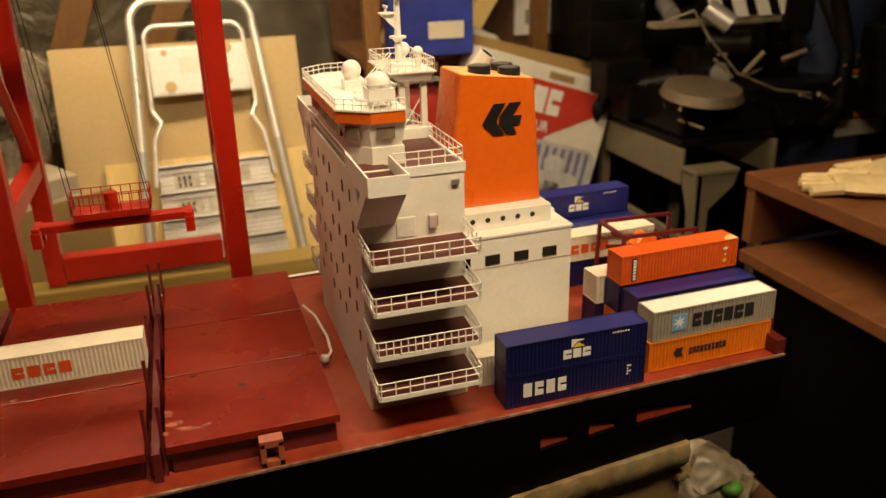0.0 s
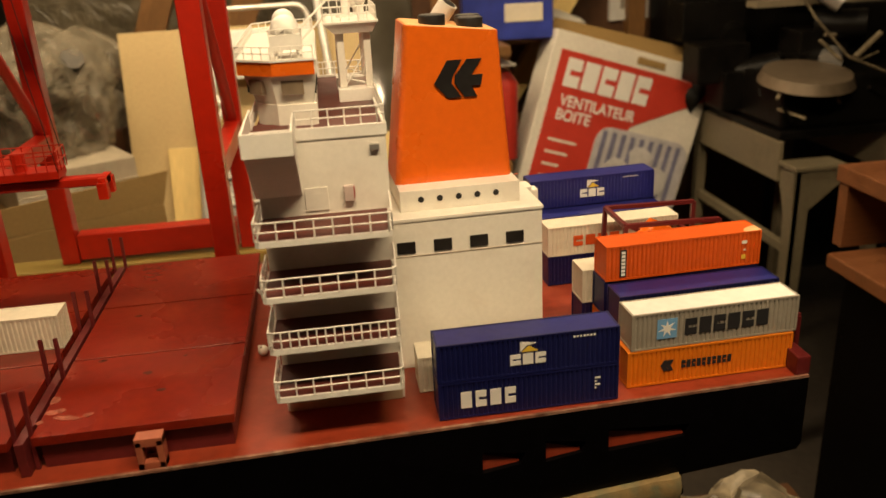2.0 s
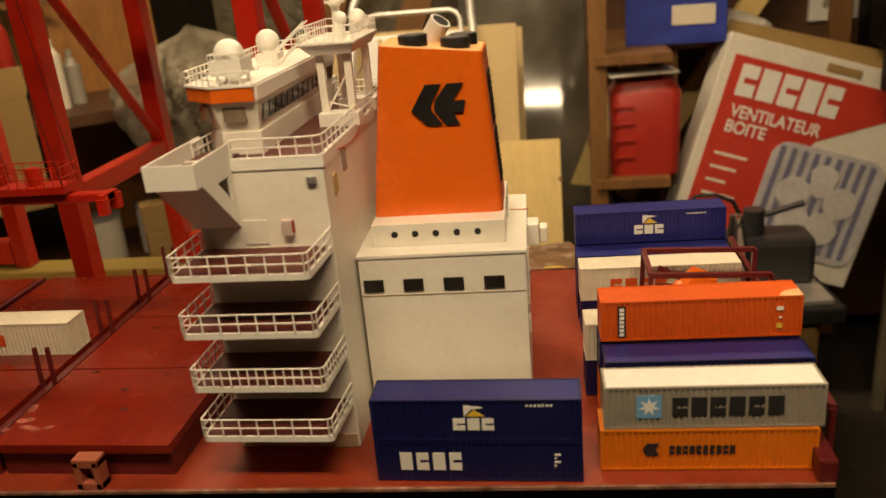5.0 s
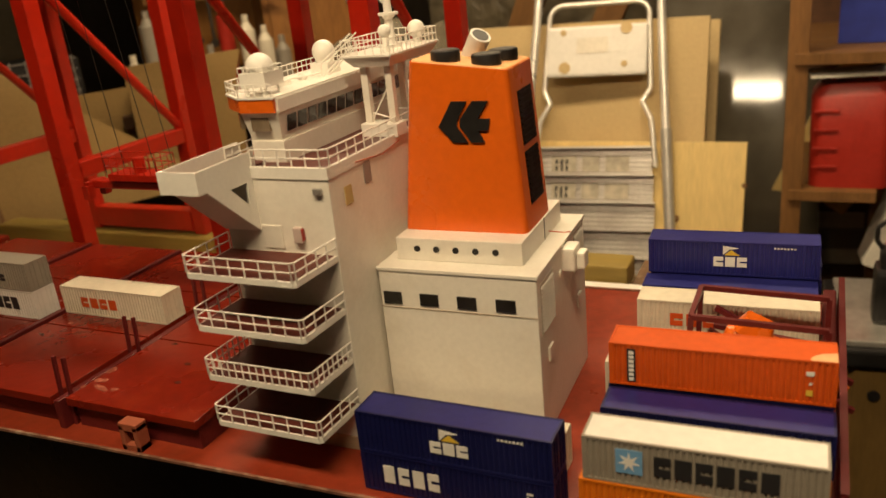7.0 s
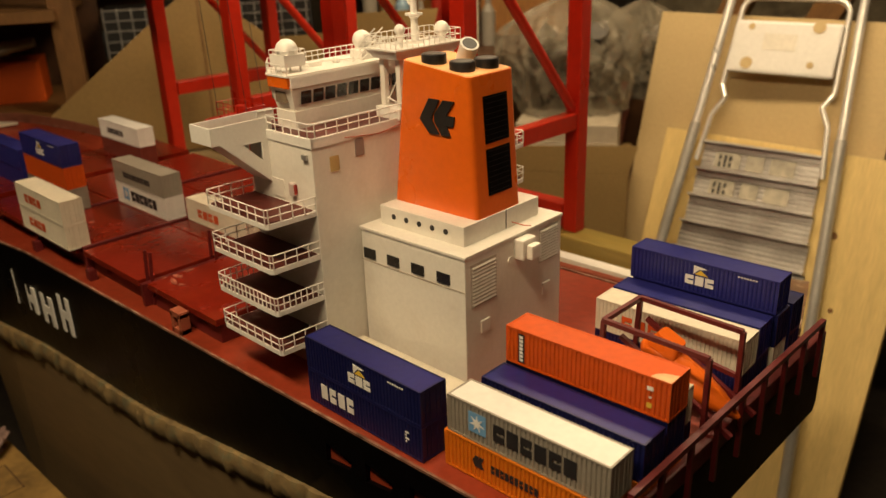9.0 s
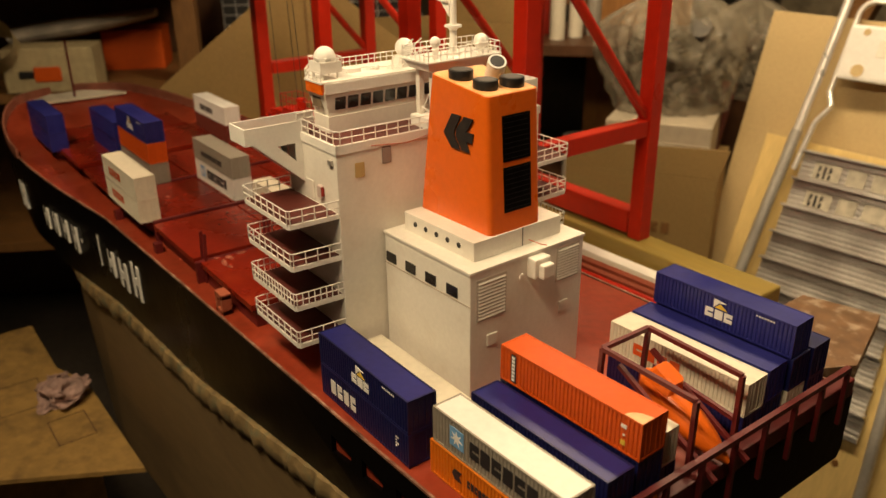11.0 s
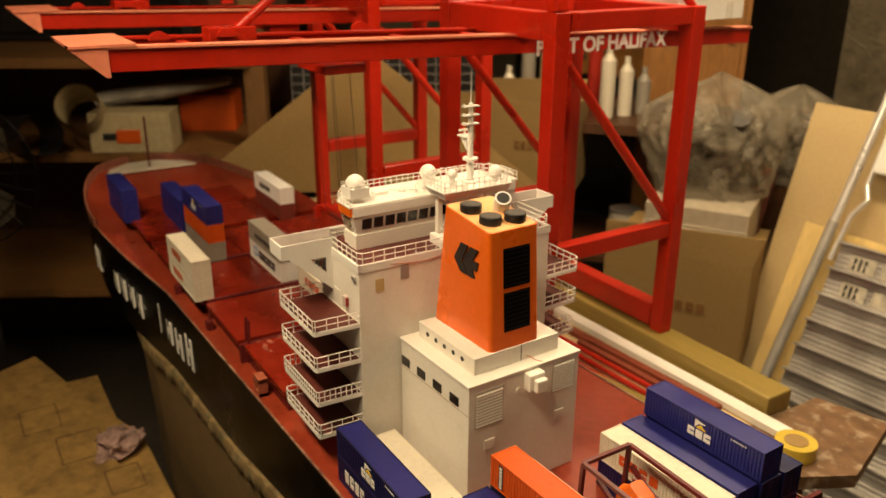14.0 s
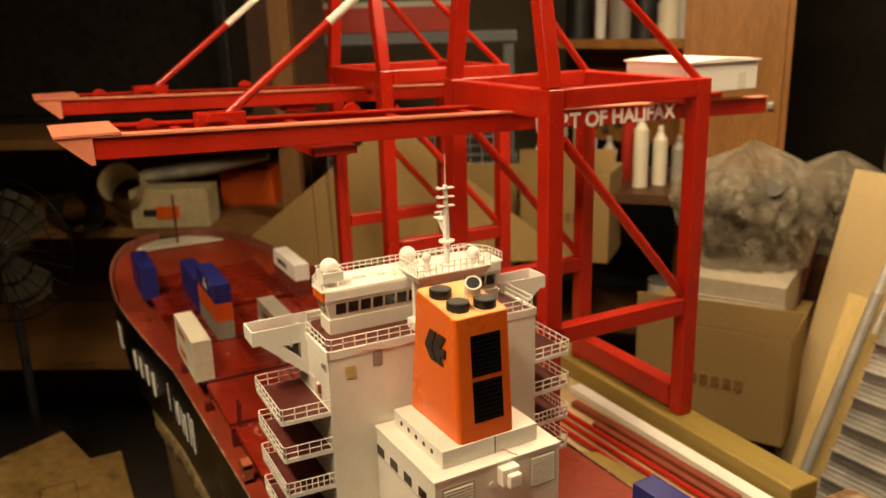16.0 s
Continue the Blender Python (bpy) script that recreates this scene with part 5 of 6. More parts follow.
def hoop(name, half, z0, top, r_bend, r_tube, y):
    pts = [(-half, y, z0)] + [(-half + r_bend - r_bend * math.cos(a), y, top - r_bend + r_bend * math.sin(a)) for a in [math.pi / 2 * k / 6 for k in range(7)]]
    pts += [(-p[0], y, p[2]) for p in reversed(pts)]
    bm = B()
    for p, q in zip(pts, pts[1:]):
        rod(bm, p, q, r_tube, 12)
    part(name, bm, ALU, lad, smooth=True)


hoop("top_hoop", 0.157, 0.10, 0.187, 0.06, 0.0105, 0.0)
hoop("inner_hoop", 0.128, 0.07, 0.122, 0.035, 0.0065, 0.012)
tray = boxpart("top_tray", -0.128, 0.128, -0.012, 0.004, -0.068, 0.062, PLASTW, lad, "white top tray with round holes", bevel=0.008)
for x, z, r in ((-0.085, 0.045, 0.008), (0.075, 0.05, 0.015), (-0.08, -0.045, 0.015), (0.072, -0.04, 0.008)):
    bm = B()
    rod(bm, (x, -0.0135, z), (x, -0.0115, z), r, 20)
    part("tray_hole", bm, HARDBOARD, tray)
bm = B()
bx(bm, -0.05, 0.03, -0.0132, -0.0118, -0.01, 0.03)
part("tray_panel", bm, PAPER, tray)
STICK = mat("grimy_sticker", (0.42, 0.38, 0.30), 0.5, vary=0.25, grain=60, big=30)
for i in range(9):
    z = -0.25 - i * 0.07
    w = 0.146 + i * 0.005
    bm = B()
    pr = [(-0.010, z + 0.003), (0.018, z + 0.004), (0.018, z - 0.068), (0.012, z - 0.068)]
    for k in range(4, -1, -1):
        pr += [(0.012, z - 0.012 - k * 0.0125), (0.0095, z - 0.010 - k * 0.0125), (0.0095, z - 0.006 - k * 0.0125), (0.012, z - 0.004 - k * 0.0125)]
    prism(bm, pr[:-4] + [(0.012, z - 0.004), (-0.010, z - 0.002)], -w, w, "x")
    st = part("step", bm, ALUDULL, lad, "ribbed aluminium step")
    if i < 2:
        for k, (u, v) in enumerate(((-0.11, -0.045), (-0.03, 0.015), (0.03, 0.09))):
            boxpart("sticker", u, v, 0.0085, 0.0098, z - 0.060, z - 0.020, STICK, st, bevel=0)
        bm = B()
        blocks(bm, -0.100, -0.06, z - 0.058, z - 0.028, 0.0085, 3, gap=0.5, depth=0.0008)
        part("sticker_print", bm, BLACK, st)

# fan carton, wooden rack, fuel can
box = thing("fan_carton", "red and white box-fan carton leaning askew", "carton", pose(0.415, 1.52, -0.40, -5, 18, 3) @ Matrix.Diagonal((0.84, 0.84, 0.84, 1)))
boxpart("carton_body", -0.03, 0.54, 0, 0.13, 0, 0.64, PAPER, box, bevel=0.004)
bm = B()
prism(bm, [(0.0, 0.05), (0.0, 0.585), (0.54, 0.585), (0.54, 0.54), (0.30, 0.40), (0.16, 0.05)], -0.002, 0.0, "y")
part("red_field", bm, REDCARD, box)
bm = B()
blocks(bm, 0.03, 0.34, 0.475, 0.565, -0.002, 5, gap=0.16, depth=0.0015)
part("marking", bm, LETTER_W, box)
for text, x, z, w in (("VENTILATEUR", 0.17, 0.43, 0.27), ("BOITE", 0.095, 0.385, 0.12)):
    writing(text, 0.05, LETTER_W, box, Matrix(((1, 0, 0, x), (0, 0, -1, -0.003), (0, 1, 0, z), (0, 0, 0, 1))), width=w)
bm = B()
for k in range(6):
    bx(bm, 0.03, 0.13 - 0.02 * (k % 3), -0.003, -0.002, 0.30 - k * 0.04, 0.308 - k * 0.04)
part("small_print", bm, PAPER, box)
bm = B()
loft(bm, [[(x, -0.003, z) for x, z, _ in [(p[0], p[1], 0) for p in rect(0.19, 0.53, 0.06, 0.385, 0, 0.05)]], [(p[0], -0.006, p[1]) for p in rect(0.19, 0.53, 0.06, 0.385, 0, 0.05)]])
fp = part("fan_picture", bm, mat("pale_lilac", (0.50, 0.48, 0.50), 0.5), box)
bm = B()
for k in range(9):
    bx(bm, 0.21 + k * 0.034, 0.226 + k * 0.034, -0.0075, -0.006, 0.08, 0.37)
part("grille_stripe", bm, mat("slate_lilac", (0.18, 0.18, 0.28), 0.5), fp)
bm = B()
for k in range(5):
    a = 2 * math.pi * k / 5 + 0.3
    c = Vector((0.36 + 0.075 * math.cos(a), 0.22 + 0.075 * math.sin(a), 0))
    prism(bm, [(c.x + 0.05 * math.cos(a + t_) * (1 if abs(math.cos(t_)) > 0.5 else 0.7), c.y + 0.05 * math.sin(a + t_)) for t_ in [2 * math.pi * j / 12 for j in range(12)]], -0.0095 - 0.0004 * k, -0.0078, "y")
tagged(part("fan_rotor", bm, mat("pale_grey_print", (0.58, 0.56, 0.55), 0.5), fp), kind="stuff")
boxpart("carton_slot", 0.26, 0.36, -0.003, 0.002, 0.600, 0.622, CARD, box, bevel=0)
bm = B()
prism(bm, [(-0.03, 0.64), (0.54, 0.64), (0.56, 0.70), (-0.03, 0.675)], 0.06, 0.064, "y")
part("flap", bm, CARD, box)

rack = thing("wooden_rack", "rough wooden rack holding workshop clutter", "rack")
boxpart("post", 0.445, 0.487, 1.88, 1.92, FZ, 1.2, TIMBER, rack)
boxpart("post", 0.235, 0.28, 1.68, 1.72, FZ, 1.2, TIMBER, rack)
boxpart("post", 1.0, 1.06, 2.25, 2.3, FZ, 1.2, TIMBER, rack)
boxpart("shelf", 0.25, 0.75, 1.90, 2.3, 0.068, 0.093, TIMBER, rack)
boxpart("shelf", 0.25, 0.444, 1.67, 1.899, 0.068, 0.093, TIMBER, rack)
boxpart("shelf", 0.25, 0.444, 1.67, 2.3, -0.262, -0.237, TIMBER, rack)
boxpart("rack_back", 0.25, 1.6, 2.3, 2.32, FZ, 1.2, DARKWOOD, rack)
can = thing("fuel_can", "red plastic fuel can on the rack", "fuel can", pose(0.383, 1.78, -0.2365))
bm = B()
loft(bm, [rect(-0.09, 0.09, -0.075, 0.075, 0, 0.03), rect(-0.093, 0.093, -0.078, 0.078, 0.22, 0.03), rect(-0.075, 0.075, -0.06, 0.06, 0.25, 0.03)])
part("can_body", bm, REDPLASTIC, can, smooth=True)
for k in range(4):
    boxpart("can_rib", -0.085, -0.03, -0.0815, -0.077, 0.05 + 0.045 * k, 0.056 + 0.045 * k, REDPLASTIC, can)
rods("can_handle", [((-0.05, 0, 0.24), (-0.04, 0, 0.262)), ((-0.04, 0, 0.262), (0.04, 0, 0.262)), ((0.04, 0, 0.262), (0.05, 0, 0.24))], 0.008, REDPLASTIC, can, 10)
t = thing("paper_sheet", "white papers laid on the red can", "paper", pose(0.37, 1.74, 0.0, 0, 0, 8))
boxpart("sheet", -0.09, 0.09, -0.05, 0.07, 0.0345, 0.040, PAPER, t)
t = thing("blue_carton", "blue printed carton on the rack", "carton", pose(0.36, 1.82, 0.0935, 0, 0, -6))
boxpart("carton_body", -0.02, 0.24, 0, 0.12, 0, 0.26, BLUECARD, t, bevel=0.003)
boxpart("red_patch", 0.0, 0.07, -0.003, 0, 0.17, 0.23, REDCARD, t, bevel=0)
boxpart("yellow_patch", 0.1, 0.15, -0.003, 0, 0.19, 0.23, LETTER_Y, t, bevel=0)
boxpart("picture_patch", 0.10, 0.21, -0.003, 0, 0.05, 0.10, C_BEIGE, t, bevel=0)
t = thing("rag", "crumpled pale rag heaped on the shelf", "rag", pose(0.60, 2.02, 0.0935))
bm = B()
bmesh.ops.create_icosphere(bm, subdivisions=4, radius=1, matrix=Matrix.Diagonal((0.19, 0.10, 0.05, 1)))
for v in bm.verts:
    v.co += noise.noise_vector(v.co * 14) * 0.03
    v.co.z = max(v.co.z, 0.0)
part("cloth", bm, PAPER, t, smooth=True)
for x, y, z, w, h, m_, lab in ((0.93, 2.05, 0.075, 0.14, 0.12, PLASTW, "white carton leaning on the rack"), (1.12, 2.1, 0.075, 0.13, 0.09, GREYPAINT, "grey tin on the rack shelf"), (0.35, 2.05, -0.60, 0.3, 0.16, PAPER, "printed white carton under the rack"), (0.62, 2.05, -0.30, 0.2, 0.1, CARD, "brown carton on the low shelf")):
    t = thing("carton", lab, "carton", pose(x, y, z, 0, 0, 7))
    boxpart("carton_body", -w / 2, w / 2, 0, 0.1, 0, h, m_, t, bevel=0.003)
    boxpart("carton_label", -w / 4, w / 4, -0.002, 0.0, h * 0.3, h * 0.7, C_GREY, t, bevel=0)

# right: work bench, saw and machines
bench = thing("work_bench", "reddish wooden bench with an open shelf", "bench")
boxpart("bench_top", 0.83, 1.75, 0.02, 0.745, -0.085, -0.055, REDWOOD, bench, bevel=0.003)
boxpart("bench_shelf", 0.80, 1.7, 0.02, 0.70, -0.225, -0.200, REDWOOD, bench, bevel=0.003)
boxpart("bench_end", 0.835, 1.75, 0.715, 0.740, -0.20, -0.085, REDWOOD, bench)
boxpart("bench_back", 1.70, 1.73, 0.02, 0.71, -0.95, -0.085, DARKWOOD, bench)
# near-black block below the shelf: the shade there is put into its colour
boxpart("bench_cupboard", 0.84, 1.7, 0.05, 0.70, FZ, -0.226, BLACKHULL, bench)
def glove(label, x, y, rz, s=1.0):
    g = thing("leather_glove", label, "glove", pose(x, y, -0.054, 0, 0, rz), "gloves")
    bm = B()
    loft(bm, [[(-0.07 * s, w * math.cos(a), 0.014 + 0.014 * math.sin(a)) for a in [2 * math.pi * k / 12 for k in range(12)]] if i == 0 else
              [(xx * s, w * math.cos(a), 0.016 + h * math.sin(a)) for a in [2 * math.pi * k / 12 for k in range(12)]] for i, (xx, w, h) in enumerate(((-0.07, 0.05, 0.014), (-0.02, 0.048, 0.016), (0.04, 0.05, 0.016), (0.07, 0.04, 0.012)))])
    for k in range(4):
        y_ = -0.034 + 0.022 * k
        rod(bm, (0.055 * s, y_, 0.015), (0.125 * s - abs(k - 1.5) * 0.008, y_ * 1.25, 0.011), 0.011, 8, 0.008)
    rod(bm, (0.0, -0.045, 0.015), (0.055 * s, -0.085, 0.011), 0.012, 8, 0.009)
    for v in bm.verts:
        v.co += noise.noise_vector(v.co * 40) * 0.005
    part("glove_shell", bm, LEATHER, g, smooth=True)
glove("tan leather work glove lying palm up", 0.945, 0.54, 150)
glove("tan leather work glove with curled fingers", 1.05, 0.60, 200)
t = thing("orange_cloth", "flat orange-red cloth on the bench", "cloth", pose(1.12, 0.45, -0.054, 0, 0, 20))
boxpart("cloth", -0.09, 0.09, -0.06, 0.06, 0, 0.006, C_ORANGE, t, bevel=0.002)
t = thing("glue_bottle", "white bottle with a red label on the bench", "bottle", pose(1.135, 0.66, -0.054))
bm = B()
rod(bm, (0, 0, 0), (0, 0, 0.12), 0.03, 20)
rod(bm, (0, 0, 0.12), (0, 0, 0.15), 0.026, 20, 0.010)
rod(bm, (0, 0, 0.15), (0, 0, 0.175), 0.010, 14)
part("bottle_body", bm, PLASTW, t, smooth=True)
bm = B()
rod(bm, (0, 0, 0.07), (0, 0, 0.105), 0.0305, 20)
part("bottle_label", bm, REDPLASTIC, t, smooth=True)
t = thing("wood_offcuts", "loose pale sticks heaped on the shelf", "offcuts", kind="stuff")
bm = B()
for k in range(14):
    a = rng.uniform(-0.5, 0.5)
    c = Vector((rng.uniform(0.92, 1.05), rng.uniform(0.30, 0.42), -0.195 + 0.006 * (k % 3)))
    beam(bm, c, c + Vector((0.12 * math.cos(a), 0.12 * math.sin(a), 0.0)), 0.009, 0.006)
part("sticks", bm, PINE, t)

saw = thing("table_saw", "grey sheet-metal saw stand with flared leg", "saw table", pose(0.98, 1.19, 0))
boxpart("saw_apron", 0.0, 0.012, 0.0, 0.47, -0.231, -0.135, GREYPAINT, saw, bevel=0.003)
boxpart("saw_apron", 0.29, 0.302, 0.0, 0.47, -0.231, -0.135, GREYPAINT, saw, bevel=0.003)
boxpart("saw_apron", 0.013, 0.289, 0.455, 0.467, -0.231, -0.135, GREYPAINT, saw, bevel=0.003)
boxpart("saw_top", 0.004, 0.30, 0.012, 0.468, -0.1345, -0.1155, MACHINE, saw, bevel=0.003)
boxpart("end_ledge", 0.0, 0.13, -0.075, -0.002, -0.19, -0.178, GREYPAINT, saw, bevel=0.003)
bm = B()
prism(bm, [(0.0, -0.191), (0.128, -0.191), (0.118, -0.225), (0.045, -0.285), (0.038, FZ), (0.006, FZ), (0.006, -0.30)], -0.07, -0.055, "y")
part("flared_leg", bm, GREYPAINT, saw, bevel=0.002)
bm = B()
prism(bm, [(-0.07, -0.191), (-0.002, -0.191), (-0.002, -0.231), (-0.03, -0.30), (-0.045, FZ), (-0.07, FZ)], 0.007, 0.02, "x")
part("leg_web", bm, GREYPAINT, saw, bevel=0.002)
for lx in (0.002, 0.27):
    boxpart("stand_leg", lx, lx + 0.028, 0.425, 0.453, FZ, -0.2315, GREYPAINT, saw, bevel=0.003)
boxpart("stand_leg", 0.27, 0.298, 0.01, 0.038, FZ, -0.2315, GREYPAINT, saw, bevel=0.003)
boxpart("stretcher", 0.008, 0.026, -0.054, 0.424, -0.40, -0.375, GREYPAINT, saw, bevel=0.003)
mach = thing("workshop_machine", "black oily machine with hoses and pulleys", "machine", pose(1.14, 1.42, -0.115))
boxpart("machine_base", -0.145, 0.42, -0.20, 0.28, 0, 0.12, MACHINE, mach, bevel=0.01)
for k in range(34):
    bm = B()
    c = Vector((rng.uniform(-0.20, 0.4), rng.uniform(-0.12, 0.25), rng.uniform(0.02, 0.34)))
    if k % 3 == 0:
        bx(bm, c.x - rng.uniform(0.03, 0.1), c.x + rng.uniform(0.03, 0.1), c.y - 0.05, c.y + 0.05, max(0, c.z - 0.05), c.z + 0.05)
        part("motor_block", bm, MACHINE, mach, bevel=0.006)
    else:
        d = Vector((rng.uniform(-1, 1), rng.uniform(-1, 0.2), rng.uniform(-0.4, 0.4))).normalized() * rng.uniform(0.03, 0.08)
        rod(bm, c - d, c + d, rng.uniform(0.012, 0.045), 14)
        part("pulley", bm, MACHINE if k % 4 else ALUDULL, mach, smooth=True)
bm = B()
bmesh.ops.create_cone(bm, cap_ends=True, segments=32, radius1=0.11, radius2=0.10, depth=0.025, matrix=Matrix.Translation((-0.08, -0.18, 0.12)) @ pose(0, 0, 0, 8, 0, 0))
part("round_plate", bm, mat("dull_brown_metal", (0.16, 0.12, 0.08), 0.5, 0.3), mach, smooth=True)
for dy in (0.0, 0.05):
    pts = [Vector((0.3, -0.2 + dy, 0.35)), Vector((0.34, -0.22, 0.2)), Vector((0.32, -0.24, 0.05)), Vector((0.25, -0.26, 0.0))]
    rods("hose", list(zip(pts, pts[1:])), 0.022, MACHINE, mach, 12)
boxpart("blade_guard", -0.15, 0.36, -0.05, 0.0, 0.27, 0.285, mat("dull_bar", (0.22, 0.18, 0.12), 0.5), mach)
SCRAP = mat("dusty_metal", (0.20, 0.16, 0.10), 0.5, 0.3, vary=0.4, grain=60, big=30)
for k in range(26):
    bm = B()
    c = Vector((rng.uniform(-0.22, 0.38), -0.20 - 0.02 * (k % 3), rng.uniform(0.004, 0.24)))
    d = Vector((rng.uniform(-1, 1), rng.uniform(-0.3, 0.3), rng.uniform(-0.6, 0.6))).normalized() * rng.uniform(0.008, 0.045)
    rod(bm, c - d, c + d, rng.uniform(0.002, 0.007), 8)
    part("lever", bm, SCRAP if k % 2 else MACHINE, mach, smooth=True)
pts = [Vector((-0.20, -0.16, 0.30)), Vector((-0.14, -0.2, 0.33)), Vector((-0.10, -0.22, 0.26)), Vector((-0.02, -0.24, 0.17)), Vector((0.10, -0.25, 0.12)), Vector((0.22, -0.24, 0.10))]
rods("cable", list(zip(pts, pts[1:])), 0.003, SCRAP, mach, 8)
bm = B()
for k in range(5):
    prism(bm, [(0.02 + 0.075 * k, 0.29), (0.06 + 0.075 * k, 0.29), (0.03 + 0.075 * k, 0.36), (-0.01 + 0.075 * k, 0.36)], -0.06, -0.055, "y")
part("hazard_stripe", bm, PAPER, mach)
cyl = thing("blue_cylinder", "dark blue gas cylinder with orange-edged labels", "cylinder", pose(1.60, 1.40, -0.3))
bm = B()
rod(bm, (0, 0, -0.65), (0, 0, 0.52), 0.12, 24)
part("cylinder_body", bm, mat("dark_blue_paint", (0.012, 0.02, 0.05), 0.4), cyl, smooth=True)
for k in range(3):
    boxpart("orange_line", -0.06, 0.13, -0.128, -0.124, 0.18 + 0.065 * k, 0.19 + 0.065 * k, C_ORANGE, cyl, bevel=0)
    boxpart("grey_label", -0.05, 0.12, -0.127, -0.123, 0.125 + 0.065 * k, 0.172 + 0.065 * k, C_GREY, cyl, bevel=0)
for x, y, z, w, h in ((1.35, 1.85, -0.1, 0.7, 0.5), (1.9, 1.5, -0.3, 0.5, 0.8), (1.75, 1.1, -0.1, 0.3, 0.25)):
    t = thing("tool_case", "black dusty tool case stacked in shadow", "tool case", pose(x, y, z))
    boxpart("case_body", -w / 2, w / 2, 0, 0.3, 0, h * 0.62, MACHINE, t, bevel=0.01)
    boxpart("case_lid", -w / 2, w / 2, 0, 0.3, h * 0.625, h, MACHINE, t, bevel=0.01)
    for s in (-1, 1):
        boxpart("latch", s * w / 3 - 0.015, s * w / 3 + 0.015, -0.008, -0.001, h * 0.56, h * 0.7, mat("tarnished_latch", (0.06, 0.05, 0.035), 0.4, 0.6), t, bevel=0.002)
    rods("carry_handle", [((-0.05, -0.004, h * 0.45), (-0.05, -0.03, h * 0.45)), ((-0.05, -0.03, h * 0.45), (0.05, -0.03, h * 0.45)), ((0.05, -0.03, h * 0.45), (0.05, -0.004, h * 0.45))], 0.006, BLACK, t, 8)
t = thing("back_shelf", "dark shelf crowded with tools", "shelf")
for z in (0.22, 0.55, -0.25):
    boxpart("shelf_board", 1.0, 2.4, 1.75, 2.25, z, z + 0.025, DARKWOOD, t)
# added black back panel: the dark corner behind the shelf is painted in
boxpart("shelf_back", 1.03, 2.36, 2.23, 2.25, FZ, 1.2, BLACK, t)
boxpart("shelf_side", 2.36, 2.4, 1.75, 2.25, FZ, 1.2, DARKWOOD, t)
boxpart("shelf_side", 0.98, 1.02, 2.1, 2.25, FZ, 1.2, TIMBER, t)
for k in range(14):
    x = 1.1 + 0.085 * k
    m_ = (MACHINE, C_ORANGE, C_GREY, C_NAVY, LETTER_Y, BLACK, REDPLASTIC)[k % 7]
    t = thing("tin", "small tin on the crowded shelf", "tin", pose(x, 1.82 + 0.05 * (k % 3), 0.245), "tins on the shelf")
    bm = B()
    if k % 2:
        rod(bm, (0, 0, 0), (0, 0, 0.08 + 0.03 * (k % 3)), 0.03, 16)
    else:
        bx(bm, -0.03, 0.03, -0.03, 0.03, 0, 0.07 + 0.02 * (k % 4))
    part("tin_body", bm, m_, t, smooth=True)

# left and far: shelves, screen, cartons
t = thing("leaning_cardboard", "brown cardboard sheet propped to a point", "cardboard", pose(-1.305, 0.69, -0.115))
bm = B()
prism(bm, [(-0.52, 0.0), (0.50, 0.0), (0.02, 0.385), (-0.02, 0.39)], 0.0, 0.008, "y")
for v in bm.verts:
    v.co = pose(0, 0, 0, -10, 0, 62) @ v.co
part("sheet", bm, CARD, t)
bm = B()
prism(bm, [(0.0, 0.0), (0.006, 0.0), (0.004, 0.37), (0.0, 0.37)], -0.0015, 0.0, "y")
for v in bm.verts:
    v.co = pose(0, 0, 0, -10, 0, 62) @ v.co
part("crease", bm, TIMBER, t)
t = thing("dark_screen", "large dark television on a wooden shelf", "television", pose(-2.43, 0.02, 0.23, 0, 0, 58))
boxpart("screen", -0.5, 0.5, -0.02, 0.0, 0.03, 0.62, GLASS, t, bevel=0)
boxpart("casing", -0.54, 0.54, 0.0, 0.3, 0, 0.66, BLACK, t, bevel=0.01)
t = thing("long_shelf", "brown wooden shelving along the back", "shelf", pose(-2.20, 0.08, 0, 0, 0, 60))
for z in (0.225, -0.055, -0.5):
    boxpart("shelf_board", -1.1, 0.62, -0.25, 0.35, z - 0.028, z, TIMBER, t)
for x in (0.60, -1.1):
    boxpart("shelf_post", x, x + 0.06, -0.2, -0.14, FZ, 1.2, TIMBER, t)
boxpart("shelf_back", -1.6, 0.66, 0.36, 0.38, FZ, 1.3, DARKWOOD, t)

OLDCARD = mat("yellowed_card", (0.42, 0.34, 0.19), 0.7, vary=0.2, grain=50, big=10)


def far(name, label, category, x, y, z, rz, *pieces):
    t = thing(name, label, category, pose(x, y, z, 0, 0, rz))
    for nm, dims, m_ in pieces:
        boxpart(nm, *dims, m_, t, bevel=0.003)
    return t


far("carton", "white carton with orange print on the shelf", "carton", -1.856, 0.170, -0.0545, 62, ("carton_body", (-0.11, 0.13, 0, 0.12, 0, 0.12), OLDCARD), ("orange_print", (-0.03, 0.04, -0.003, 0, 0.03, 0.07), C_ORANGE), ("black_print", (-0.07, -0.03, -0.003, 0, 0.04, 0.06), BLACK))
t = thing("cardboard_tube", "wide pale cardboard tube lying open-ended", "tube", pose(-1.926, 0.070, 0.065))
bm = B()
bmesh.ops.create_cone(bm, cap_ends=False, segments=32, radius1=0.062, radius2=0.062, depth=0.16, matrix=pose(0, 0, 0, 0, 62, -20))
part("tube_wall", bm, OLDCARD, t, smooth=True)
far("orange_box", "orange box on the back shelf", "box", -2.046, 0.440, -0.0545, 62, ("box_body", (-0.06, 0.12, 0, 0.15, 0, 0.12), C_ORANGE))
t = thing("paper_roll", "large white sheets of rolled drawing paper", "paper", pose(-2.026, 0.330, 0.075, 0, -8, 62))
